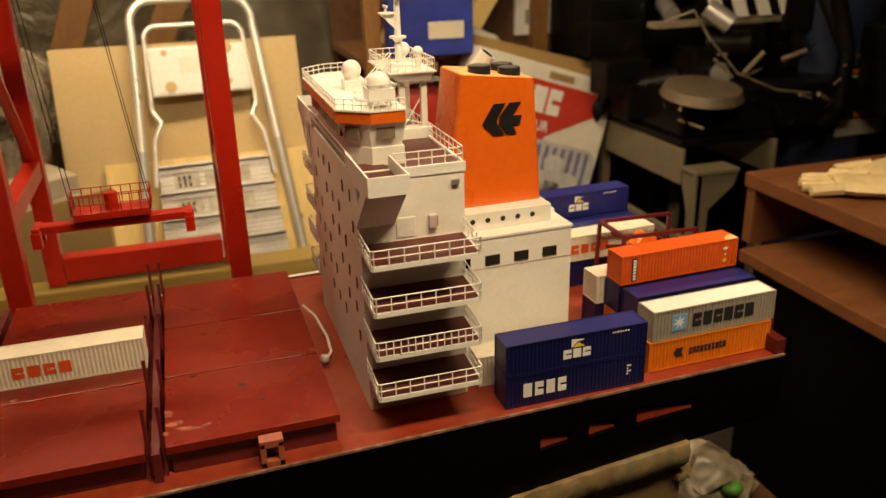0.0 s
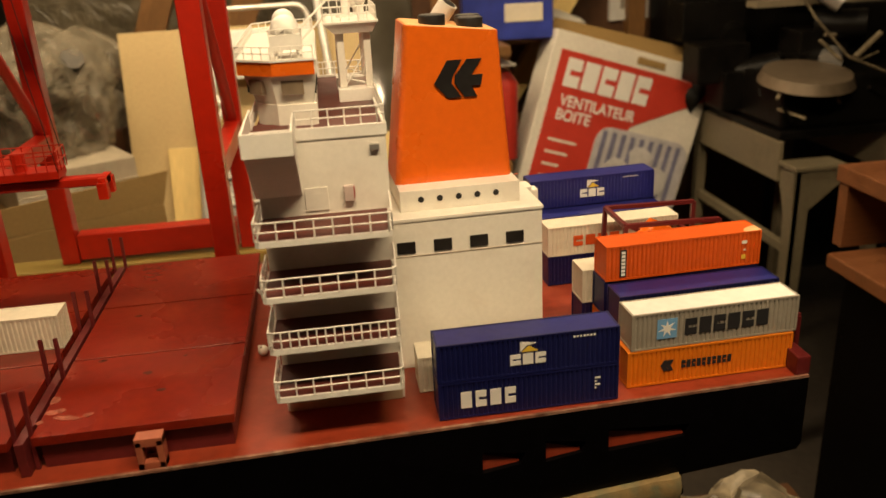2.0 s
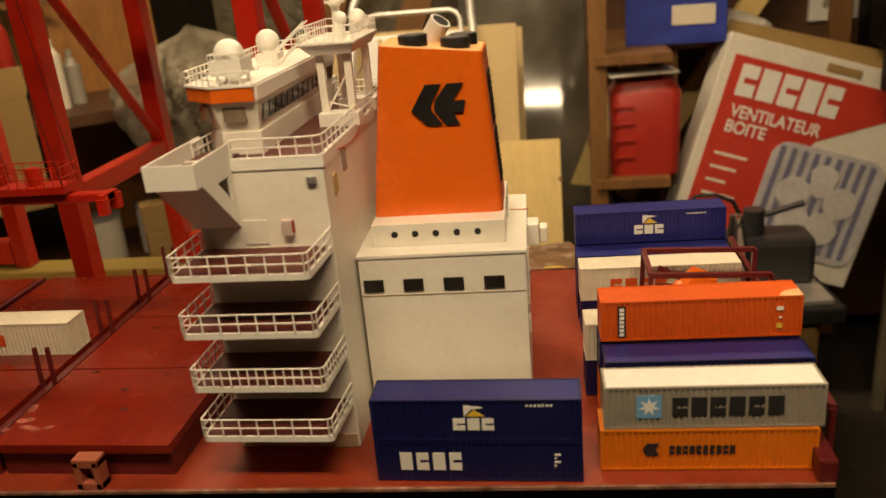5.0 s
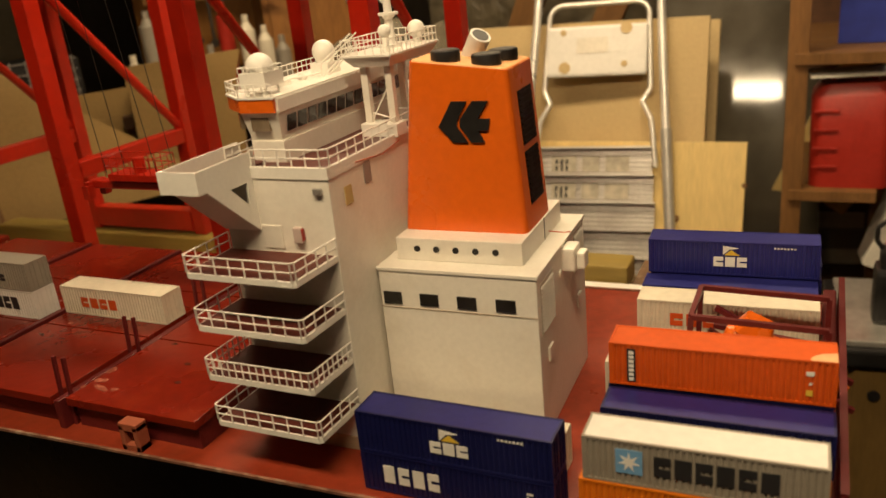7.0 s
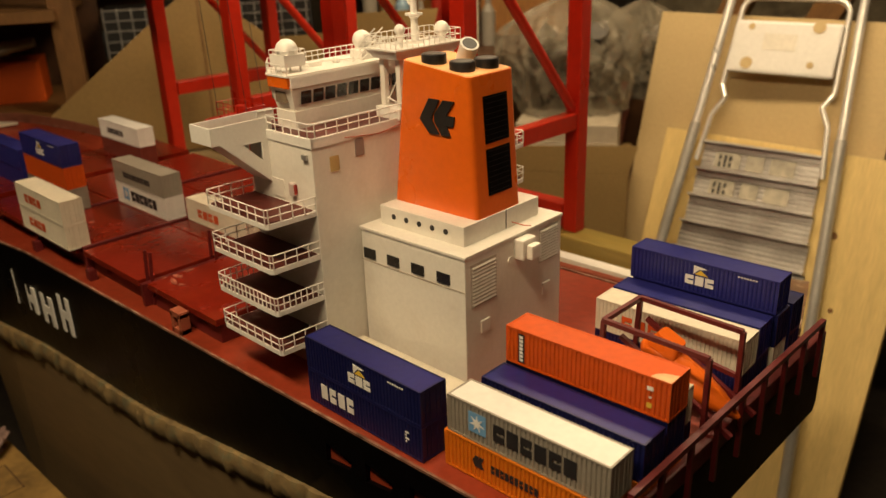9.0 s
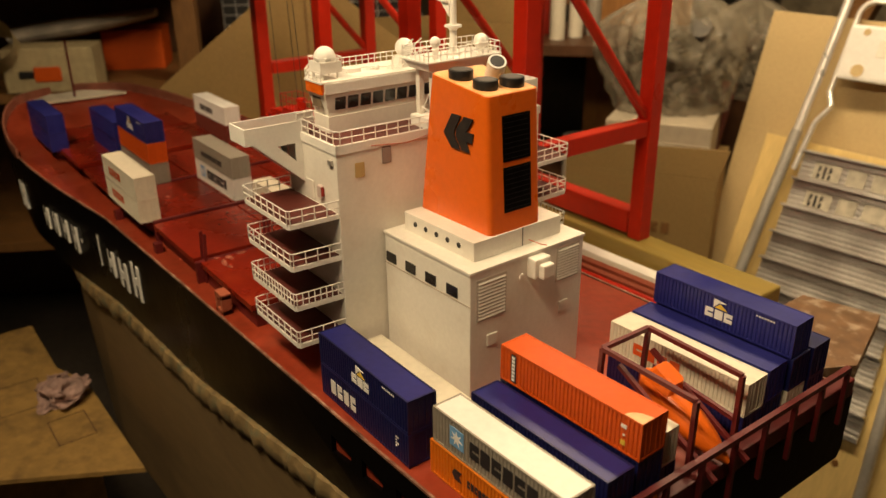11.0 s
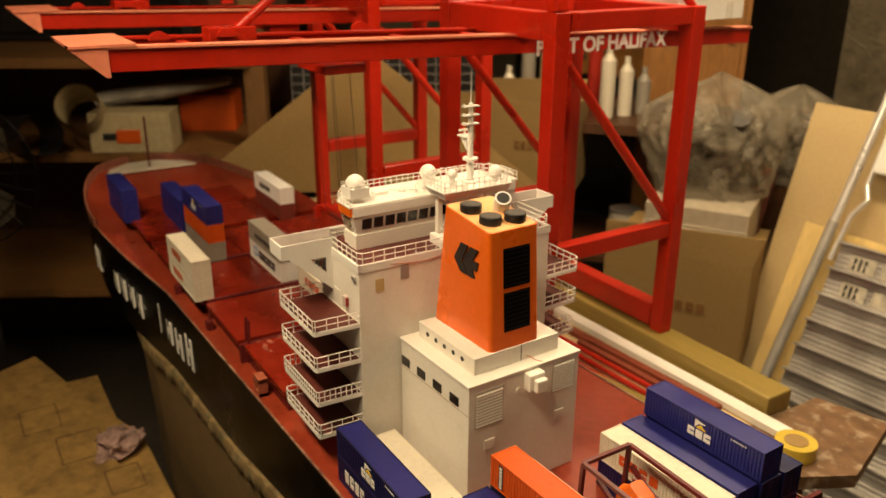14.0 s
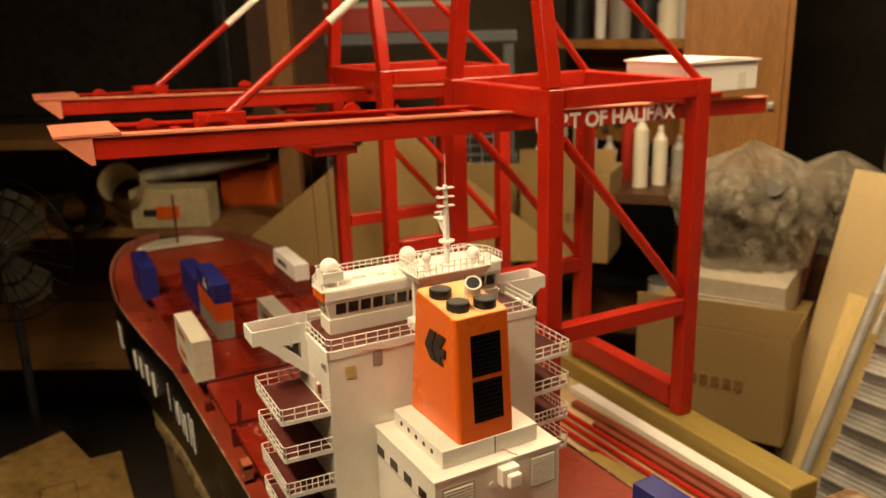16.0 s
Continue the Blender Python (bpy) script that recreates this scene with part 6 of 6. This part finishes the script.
bm = B()
loft(bm, [[(x, w * math.cos(a), 0.02 + w * 0.4 * math.sin(a)) for a in [2 * math.pi * k / 14 for k in range(14)]] for x, w in ((-0.2, 0.06), (0.0, 0.07), (0.22, 0.03))])
part("roll", bm, mat("dusty_paper", (0.46, 0.42, 0.35), 0.7, vary=0.25, grain=30, big=12), t, smooth=True)
t = thing("black_duct", "round black duct pipe lying on the shelf", "duct", pose(-1.976, -0.080, 0.006))
bm = B()
bmesh.ops.create_cone(bm, cap_ends=False, segments=28, radius1=0.06, radius2=0.06, depth=0.25, matrix=pose(0, 0, 0, 0, 80, 10))
part("duct_wall", bm, BLACK, t, smooth=True)
t = thing("table_fan", "dark wire-caged fan with pale hub", "fan", pose(-1.576, -0.270, 0.02, 0, 0, 60))
bm = B()
for r in (0.19, 0.14, 0.09):
    pts = [Vector((r * math.cos(a), -0.03, r * math.sin(a))) for a in [2 * math.pi * k / 28 for k in range(29)]]
    for p, q in zip(pts, pts[1:]):
        rod(bm, p, q, 0.002, 5)
for k in range(24):
    a = 2 * math.pi * k / 24
    rod(bm, (0, -0.05, 0), (0.19 * math.cos(a), -0.03, 0.19 * math.sin(a)), 0.0015, 4)
part("cage", bm, MACHINE, t)
FANB = mat("dusty_fan_blade", (0.05, 0.04, 0.028), 0.5, vary=0.3, grain=30, big=14)
for k in range(3):
    bm = B()
    a0 = 2 * math.pi * k / 3 + 0.4
    prism(bm, [(0.03 * math.cos(a0), 0.03 * math.sin(a0))] + [(0.16 * math.cos(a0 + 0.3 * j) * (1 if 0 < j < 4 else 0.85), 0.16 * math.sin(a0 + 0.3 * j) * (1 if 0 < j < 4 else 0.85)) for j in range(5)] + [(0.03 * math.cos(a0 + 1.2), 0.03 * math.sin(a0 + 1.2))], -0.022, -0.018, "y")
    part("blade", bm, FANB, t)
bm = B()
rod(bm, (0, -0.045, 0), (0, 0.06, 0), 0.035, 20)
part("motor_hub", bm, FANB, t, smooth=True)
bm = B()
rod(bm, (0, 0, 0.02), (0, 0, -0.5), 0.012, 10)
part("stem", bm, BLACK, t, smooth=True)
# behind the cranes: red striped carton on a grey shelf, mesh crates, bench with bottles, bag
far("metal_shelf", "blue-grey metal shelf against the wall", "shelf", -2.25, 1.15, 0, 62, ("shelf_board", (-0.55, 0.45, -0.2, 0.3, 0.46, 0.50), SHELFGREY), ("shelf_board", (-0.55, 0.45, -0.2, 0.3, 0.02, 0.05), SHELFGREY), ("shelf_leg", (0.40, 0.44, -0.18, -0.14, FZ, 0.46), SHELFGREY), ("shelf_leg", (-0.54, -0.50, -0.18, -0.14, FZ, 0.46), SHELFGREY))
far("striped_carton", "red carton with white and green stripes", "carton", -2.2, 1.1, 0.501, 62, ("carton_body", (-0.48, 0.30, 0, 0.25, 0, 0.22), REDCARD), ("white_stripe", (-0.48, 0.30, -0.003, 0, 0.09, 0.16), PAPER), ("green_stripe", (-0.47, 0.29, -0.005, -0.003, 0.11, 0.14), GREENCARD), ("yellow_panel", (-0.42, -0.24, -0.007, -0.005, 0.09, 0.16), LETTER_Y))
t = thing("wire_crate", "black wire crate heaped with grey plastic", "crate", pose(-1.75, 1.0, 0.04, 0, 0, 62))
bm = B()
for k in range(16):
    bx(bm, -0.32 + 0.04 * k, -0.317 + 0.04 * k, -0.003, 0, 0, 0.16)
for k in range(6):
    bx(bm, -0.32, 0.29, -0.004, -0.001, 0.03 * k, 0.03 * k + 0.003)
part("wire_front", bm, ALUDULL, t)
boxpart("crate_body", -0.32, 0.30, 0.004, 0.25, 0, 0.15, BLACK, t)
for x, y, z, w, d, h, rz in ((-1.45, 1.02, -0.12, 0.34, 0.2, 0.17, 50), (-1.15, 1.15, -0.14, 0.26, 0.2, 0.26, 40), (-1.55, 0.85, -0.12, 0.3, 0.2, 0.12, 66), (-0.60, 1.18, -0.44, 0.36, 0.3, 0.27, 30)):
    t = thing("cardboard_box", "plain brown cardboard box", "cardboard box", pose(x, y, z, 0, 0, rz), "cardboard boxes")
    boxpart("box_body", -w / 2, w / 2, 0, d, 0, h, CARD, t, bevel=0.004)
    bm = B()
    prism(bm, [(-w / 2, h), (w / 2, h), (w / 2 + 0.02, h + 0.07), (-w / 2, h + 0.06)], 0.0, 0.004, "y")
    part("box_flap", bm, CARD, t)
    bm = B()
    blocks(bm, -w / 5, w / 4, h * 0.45, h * 0.55, -0.0005, 6, gap=0.3, depth=0.001)
    part("print", bm, TIMBER, t)
far("white_carton", "off-white carton under the plastic bag", "carton", -0.60, 1.24, -0.165, 30, ("carton_body", (-0.13, 0.12, 0, 0.3, 0, 0.10), mat("soiled_card", (0.40, 0.34, 0.25), 0.7, vary=0.15, grain=40, big=9)), ("tape", (-0.13, 0.12, -0.001, 0, 0.04, 0.055), C_BEIGE))

def film_bag(name, label, place, r0, h, squash, seed, fill):
    """A slumped bag of thin film, pleated towards its top, with dark scraps showing through."""
    b = thing(name, label, "bag", place)
    bm = B()
    rings, NB = [], 160
    for i in range(49):
        u = i / 48
        prof = (0.80 + 0.20 * math.sin(math.pi * min(1, u / 0.55) / 2)) * (1 - max(0, (u - 0.5) / 0.5) ** 2.4 * 0.9)
        ring = []
        for k in range(NB):
            a = 2 * math.pi * k / NB
            ca, sa = math.cos(a), math.sin(a)
            n1 = noise.noise(Vector((ca * 1.3 + seed, sa * 1.3, u * 1.2)))
            n2 = abs(noise.noise(Vector((ca * 3.4 + u * 1.6, sa * 3.4 + seed, u * 2.2))))
            n3 = abs(noise.noise(Vector((ca * 8 - u * 3.0, sa * 8 + seed, u * 3.5))))
            pleat = math.sin(11 * a + 5 * n1) * max(0, u - 0.55) * 0.22
            f = 1 + 0.26 * n1 + 0.24 * (0.22 - n2) + 0.13 * (0.2 - n3) + pleat
            ring.append((r0 * prof * f * ca, squash * r0 * prof * f * sa, h * u + 0.02 * n1 * u))
        rings.append(ring)
    loft(bm, rings)
    part("bag_film", bm, BAG, b, "thin translucent grey film", smooth=True)
    bm = B()
    frng = random.Random(seed)
    for k in range(fill):
        a, q, z = frng.uniform(0, 6.28), frng.uniform(0.1, 0.62), frng.uniform(0.14, 0.68)
        c_ = Vector((r0 * q * math.cos(a), squash * r0 * q * math.sin(a), h * z))
        d = Vector((frng.uniform(-1, 1), frng.uniform(-1, 1), frng.uniform(-0.6, 0.6))).normalized() * r0 * 0.24
        rod(bm, c_ - d, c_ + d, r0 * frng.uniform(0.05, 0.16), 9, r0 * 0.04)
    tagged(part("bag_contents", bm, BAGFILL, b, "dark scraps packed in the bag", smooth=True), kind="stuff")
    return b


film_bag("plastic_bag", "large crumpled translucent grey plastic bag", pose(-0.715, 1.40, -0.062, 0, 0, 40), 0.185, 0.29, 0.85, 3, 46)
film_bag("plastic_bag", "smaller crumpled plastic bag behind the larger", pose(-0.66, 1.66, -0.06, 0, 0, 10), 0.13, 0.25, 0.8, 8, 26)
boxpart("bag_crate", -0.80, -0.58, 1.58, 1.78, FZ, -0.061, DARKWOOD)
tagged(bpy.data.objects["bag_crate"], "dark wooden crate under the small bag", "crate")

tb = thing("dark_side_table", "dark brown table crowded with bottles", "table", pose(-1.05, 1.62, 0, 0, 0, 42))
boxpart("table_top", -0.55, 0.5, -0.2, 0.25, 0.02, 0.05, DARKWOOD, tb)
for x in (-0.5, 0.0, 0.42):
    boxpart("table_leg", x, x + 0.06, -0.19, -0.13, FZ, 0.02, DARKWOOD, tb)
boxpart("low_shelf", -0.5, 0.45, -0.15, 0.25, -0.4, -0.38, DARKWOOD, tb)
SKYP = mat("sky_plastic", (0.25, 0.38, 0.5), 0.4)
for k in range(9):
    u = -0.50 + 0.05 * k
    h = 0.10 + 0.035 * ((k * 7) % 4)
    c = pose(-1.05, 1.62, 0, 0, 0, 42) @ Vector((u, -0.10 + 0.05 * (k % 3), 0.051))
    m_ = (C_BEIGE, C_GREY, OLDCARD, SKYP, C_GREY, REDPLASTIC, C_BEIGE)[k % 7]
    t = thing("bottle", "workshop bottle standing on the dark table", "bottle", Matrix.Translation(c), "bottles on the table")
    bm = B()
    rod(bm, (0, 0, 0), (0, 0, h), 0.022, 16)
    rod(bm, (0, 0, h), (0, 0, h + 0.02), 0.020, 16, 0.009)
    rod(bm, (0, 0, h + 0.02), (0, 0, h + 0.04), 0.009, 12)
    part("bottle_body", bm, m_, t, smooth=True)
CABW = mat("cabinet_brown", (0.30, 0.13, 0.03), 0.45, vary=0.25, grain=40, big=5, stretch=(5, 5, 0.7))
up = thing("jar_shelf", "dark wooden shelf with jars and tubes", "shelf", pose(-1.50, 1.80, 0.46, 0, 0, 20))
boxpart("shelf_board", -0.40, 0.28, -0.1, 0.2, -0.03, 0, CABW, up)
boxpart("shelf_back", -0.40, 0.28, 0.2, 0.21, -0.4, 0.5, CABW, up)
for k, (h, r_, m_) in enumerate(((0.2, 0.05, BLACK), (0.26, 0.02, PLASTW), (0.15, 0.045, C_GREY), (0.22, 0.05, BLACK), (0.12, 0.04, C_BEIGE), (0.2, 0.05, PLASTW), (0.24, 0.022, C_GREY))):
    t = thing("jar", "workshop jar on the upper shelf", "jar", Matrix.Translation(pose(-1.50, 1.80, 0.46, 0, 0, 20) @ Vector((-0.34 + 0.09 * k, 0.02, 0.0005))), "jars on the shelf")
    bm = B()
    rod(bm, (0, 0, 0), (0, 0, h), r_, 20)
    rod(bm, (0, 0, h), (0, 0, h + 0.015), r_ * 0.8, 20)
    part("jar_body", bm, m_, t, smooth=True)
cab = far("brown_cabinet", "tall brown wooden cabinet", "cabinet", -1.22, 1.78, FZ, 42, ("cabinet_body", (-0.1, 0.22, 0, 0.3, 0, 1.75), CABW), ("cabinet_door", (-0.08, 0.20, -0.012, 0, 0.9, 1.72), CABW), ("cabinet_knob", (0.16, 0.18, -0.03, -0.012, 1.2, 1.22), ALUDULL))
DARKSTEEL = mat("dark_steel", (0.10, 0.09, 0.08), 0.4, 0.8)
t = thing("tool_strip", "row of dark wrenches hanging on a strip", "tools", pose(-1.40, 1.60, 0.30, 0, 0, 22))
boxpart("hanger", -0.2, 0.22, 0, 0.01, 0, 0.02, TIMBER, t)
for k in range(6):
    bm = B()
    rod(bm, (-0.18 + 0.045 * k, -0.006, 0.0), (-0.18 + 0.045 * k, -0.006, -0.11 - 0.01 * (k % 3)), 0.005, 8)
    bmesh.ops.create_cone(bm, cap_ends=True, segments=12, radius1=0.012, radius2=0.012, depth=0.008, matrix=Matrix.Translation((-0.18 + 0.045 * k, -0.006, -0.115 - 0.01 * (k % 3))) @ pose(0, 0, 0, 90, 0, 0))
    part("wrench", bm, DARKSTEEL, t, smooth=True)
board("timber_stud", "bare timber leaning at a slant", -0.72, -0.64, 1.95, -0.2, 1.2, 0, TIMBER, 0.04, roll=22, category="timber")
board("timber_stud", "bare timber leaning at a slant", -0.50, -0.42, 1.98, -0.2, 1.2, 0, TIMBER, 0.04, roll=26, category="timber")

# the rack and what stands on it, drawn up behind the carton; the bench nearer the stern; the left shelf's things
for ob in [o for o in bpy.data.objects if o.parent is None]:
    kind_ = ob.name.split(".")[0]
    if kind_ in ("wooden_rack", "fuel_can", "paper_sheet", "blue_carton", "rag"):
        ob.matrix_world = Matrix.Translation((0, -0.45, 0.335)) @ Matrix.Diagonal((0.912, 0.912, 0.912, 1)) @ Matrix.Translation((0, 0.45, -0.36)) @ ob.matrix_world
    elif kind_ in ("work_bench", "leather_glove", "orange_cloth", "glue_bottle", "wood_offcuts"):
        ob.location += Vector((-0.03, -0.04, 0.01))

# paint tins and jars under and behind the bottles
for u, v, z, r_, h, m_ in ((0.02, -0.05, -0.3795, 0.05, 0.13, PLASTW), (0.14, -0.04, -0.3795, 0.045, 0.16, C_GREY), (0.26, -0.05, -0.3795, 0.05, 0.20, PLASTW), (-0.12, -0.03, -0.3795, 0.05, 0.12, C_BEIGE)):
    t = thing("paint_tin", "pale paint tin on the low shelf", "tin", Matrix.Translation(pose(-1.05, 1.62, 0, 0, 0, 42) @ Vector((u, v, z))), "paint tins")
    bm = B()
    rod(bm, (0, 0, 0), (0, 0, h), r_, 24)
    part("tin_body", bm, m_, t, smooth=True)
    bm = B()
    rod(bm, (0, 0, h), (0, 0, h + 0.006), r_ * 1.03, 24)
    part("tin_lid", bm, ALUDULL, t, smooth=True)

# small tool table behind the stern: plywood cabinet, black edge, shiny plate
AGEDPLY = mat("aged_plywood", (0.20, 0.12, 0.035), 0.55, vary=0.14, grain=40, big=4, stretch=(5, 5, 0.8))
tt = thing("tool_table", "small plywood cabinet with black-edged top", "cabinet", pose(0.36, 1.10, 0, 0, 0, 4))
cabd = boxpart("cabinet_body", 0.0, 0.30, 0, 0.28, FZ, -0.4205, AGEDPLY, tt, bevel=0.003)
boxpart("cabinet_door", 0.008, 0.29, -0.012, -0.001, FZ + 0.03, -0.43, AGEDPLY, tt, bevel=0.003)
boxpart("black_edge", -0.03, 0.34, -0.03, 0.31, -0.42, -0.385, BLACK, tt, bevel=0.006)
bm = B()
rod(bm, (0.045, -0.016, -0.485), (0.045, -0.011, -0.485), 0.011, 16)
part("finger_hole", bm, BLACK, tt)
t = thing("steel_plate", "bright worn steel tool plate on the cabinet", "plate", pose(0.36, 1.10, -0.3845, 0, 0, 4))
boxpart("plate", -0.01, 0.32, -0.015, 0.29, 0, 0.012, mat("worn_steel", (0.62, 0.60, 0.56), 0.35, 0.7, vary=0.15, grain=60, big=14), t, bevel=0.003)
t = thing("black_clamp_tool", "black power tool standing with its cable", "tool", pose(0.425, 1.19, -0.372))
boxpart("tool_body", -0.03, 0.03, -0.03, 0.04, 0, 0.11, BLACK, t, bevel=0.012)
boxpart("tool_head", -0.022, 0.03, -0.02, 0.03, 0.105, 0.145, BLACK, t, bevel=0.008)
pts = [Vector((-0.01, 0, 0.13)), Vector((-0.03, 0, 0.16)), Vector((-0.03, 0, 0.185)), Vector((-0.008, 0, 0.205)), Vector((0.03, 0, 0.205)), Vector((0.065, 0, 0.19)), Vector((0.085, 0, 0.15)), Vector((0.09, 0.01, 0.09)), Vector((0.10, -0.12, 0.015)), Vector((0.09, -0.14, -0.09)), Vector((0.06, -0.14, -0.17))]
rods("cable", list(zip(pts, pts[1:])), 0.0045, BLACK, t, 8)
t = thing("grey_motor", "dark grey motor with a round cap", "motor", pose(0.545, 1.24, -0.372))
boxpart("motor_body", -0.05, 0.12, -0.05, 0.06, 0, 0.10, mat("dark_motor", (0.03, 0.028, 0.03), 0.4), t, bevel=0.015)
bm = B()
rod(bm, (0.0, 0, 0.10), (0.0, 0, 0.155), 0.022, 18)
rod(bm, (0.0, 0, 0.135), (0.10, 0, 0.165), 0.007, 10)
part("motor_cap", bm, mat("cap_grey", (0.03, 0.03, 0.034), 0.35), t, smooth=True)
t = thing("clear_bottle", "clear glass bottle on the steel plate", "bottle", pose(0.485, 1.13, -0.3715))
CLEARG = bpy.data.materials.new("bottle_glass")
CLEARG.use_nodes = True
CLEARG.node_tree.nodes["Principled BSDF"].inputs["Transmission Weight"].default_value = 1.0
CLEARG.node_tree.nodes["Principled BSDF"].inputs["Roughness"].default_value = 0.08
bm = B()
loft(bm, [[(r_ * math.cos(a), r_ * math.sin(a), z) for a in [2 * math.pi * k / 24 for k in range(24)]] for z, r_ in ((0, 0.028), (0.09, 0.028), (0.125, 0.022), (0.16, 0.014), (0.18, 0.013))])
part("bottle_glass", bm, CLEARG, t, smooth=True)

# near the hull, below: opened carton with crumpled paper; pine plank behind the stern
DUSTCARD = mat("stained_cardboard", (0.30, 0.18, 0.05), 0.8, vary=0.25, grain=60, big=12, bump=0.1, stain=(0.13, 0.075, 0.027), stain_amount=0.7)
t = thing("opened_carton", "flattened cardboard carton with crumpled paper", "carton", pose(0, 0, -0.37))
bm = B()
prism(bm, [(-0.62, -0.31), (-0.482, -0.068), (-0.795, -0.072), (-0.939, -0.128), (-1.25, -0.21), (-1.15, -0.40)], 0.0, 0.008)
part("flap", bm, DUSTCARD, t)
INK = mat("faded_ink", (0.10, 0.05, 0.018), 0.8)
for x0, x1, y0, y1 in ((-1.00, -0.90, -0.27, -0.20), (-0.86, -0.76, -0.22, -0.14), (-0.70, -0.62, -0.16, -0.10)):
    bm = B()
    for a, b in (((x0, y0), (x1, y0 + 0.002)), ((x0, y1 - 0.002), (x1, y1)), ((x0, y0), (x0 + 0.002, y1)), ((x1 - 0.002, y0), (x1, y1))):
        bx(bm, a[0], b[0], a[1], b[1], 0.0079, 0.0084)
    part("printed_frame", bm, INK, t)
boxpart("carton_body", -1.10, -0.66, -0.36, -0.10, -0.58, -0.001, DUSTCARD, t, bevel=0.003, m=pose(0, 0, 0))
t2 = thing("crumpled_paper", "crumpled pinkish paper wad on the carton", "paper", pose(-0.765, -0.115, -0.350))
bm = B()
bmesh.ops.create_icosphere(bm, subdivisions=5, radius=0.040)
for v in bm.verts:
    p = v.co.copy()
    v.co += noise.noise_vector(p * 40) * 0.026 + noise.noise_vector(p * 110) * 0.010
    v.co.z = max(v.co.z * 0.6, -0.0115)
part("wad", bm, mat("soiled_tissue", (0.34, 0.22, 0.19), 0.7, vary=0.45, grain=60, big=30, stain=(0.14, 0.07, 0.06), stain_amount=0.7), t2, smooth=True)
t3 = thing("crumpled_bag", "pale crumpled bag with a green print", "bag", pose(0.43, 0.27, -0.395) @ Matrix.Diagonal((0.9, 0.9, 0.9, 1)))
bm = B()
bmesh.ops.create_icosphere(bm, subdivisions=4, radius=1, matrix=Matrix.Diagonal((0.10, 0.07, 0.05, 1)))
for v in bm.verts:
    p = v.co.copy()
    v.co += noise.noise_vector(p * 22) * 0.03 + noise.noise_vector(p * 60) * 0.01
part("bag_skin", bm, mat("soiled_white_film", (0.22, 0.18, 0.12), 0.4, vary=0.5, grain=40, big=20), t3, smooth=True)
bm = B()
bmesh.ops.create_icosphere(bm, subdivisions=3, radius=1, matrix=Matrix.Translation((0.03, -0.048, 0.026)) @ Matrix.Diagonal((0.02, 0.02, 0.012, 1)))
part("green_print", bm, mat("bright_green_print", (0.06, 0.18, 0.02), 0.5, vary=0.4), t3, smooth=True)
boxpart("bag_stool", 0.28, 0.56, 0.18, 0.38, FZ, -0.43, DARKWOOD)
tagged(bpy.data.objects["bag_stool"], "low dark wooden box under the bag", "box")
# tube fixtures
for x, y, tilt in ((0.14, -0.52, 0), (-0.25, 0.86, 0)):
    t = thing("tube_fixture", "long warm tube fixture hung under the ceiling", "lamp", pose(x, y, 1.25), "tube fixtures")
    boxpart("fixture_tray", -0.65, 0.65, -0.07, 0.07, 0.03, 0.10, PLASTW, t, bevel=0.004)
    for dy in (-0.035, 0.035):
        bm = B()
        rod(bm, (-0.62, dy, 0.012), (0.62, dy, 0.012), 0.013, 14)
        part("tube", bm, GLOW, t, smooth=True)
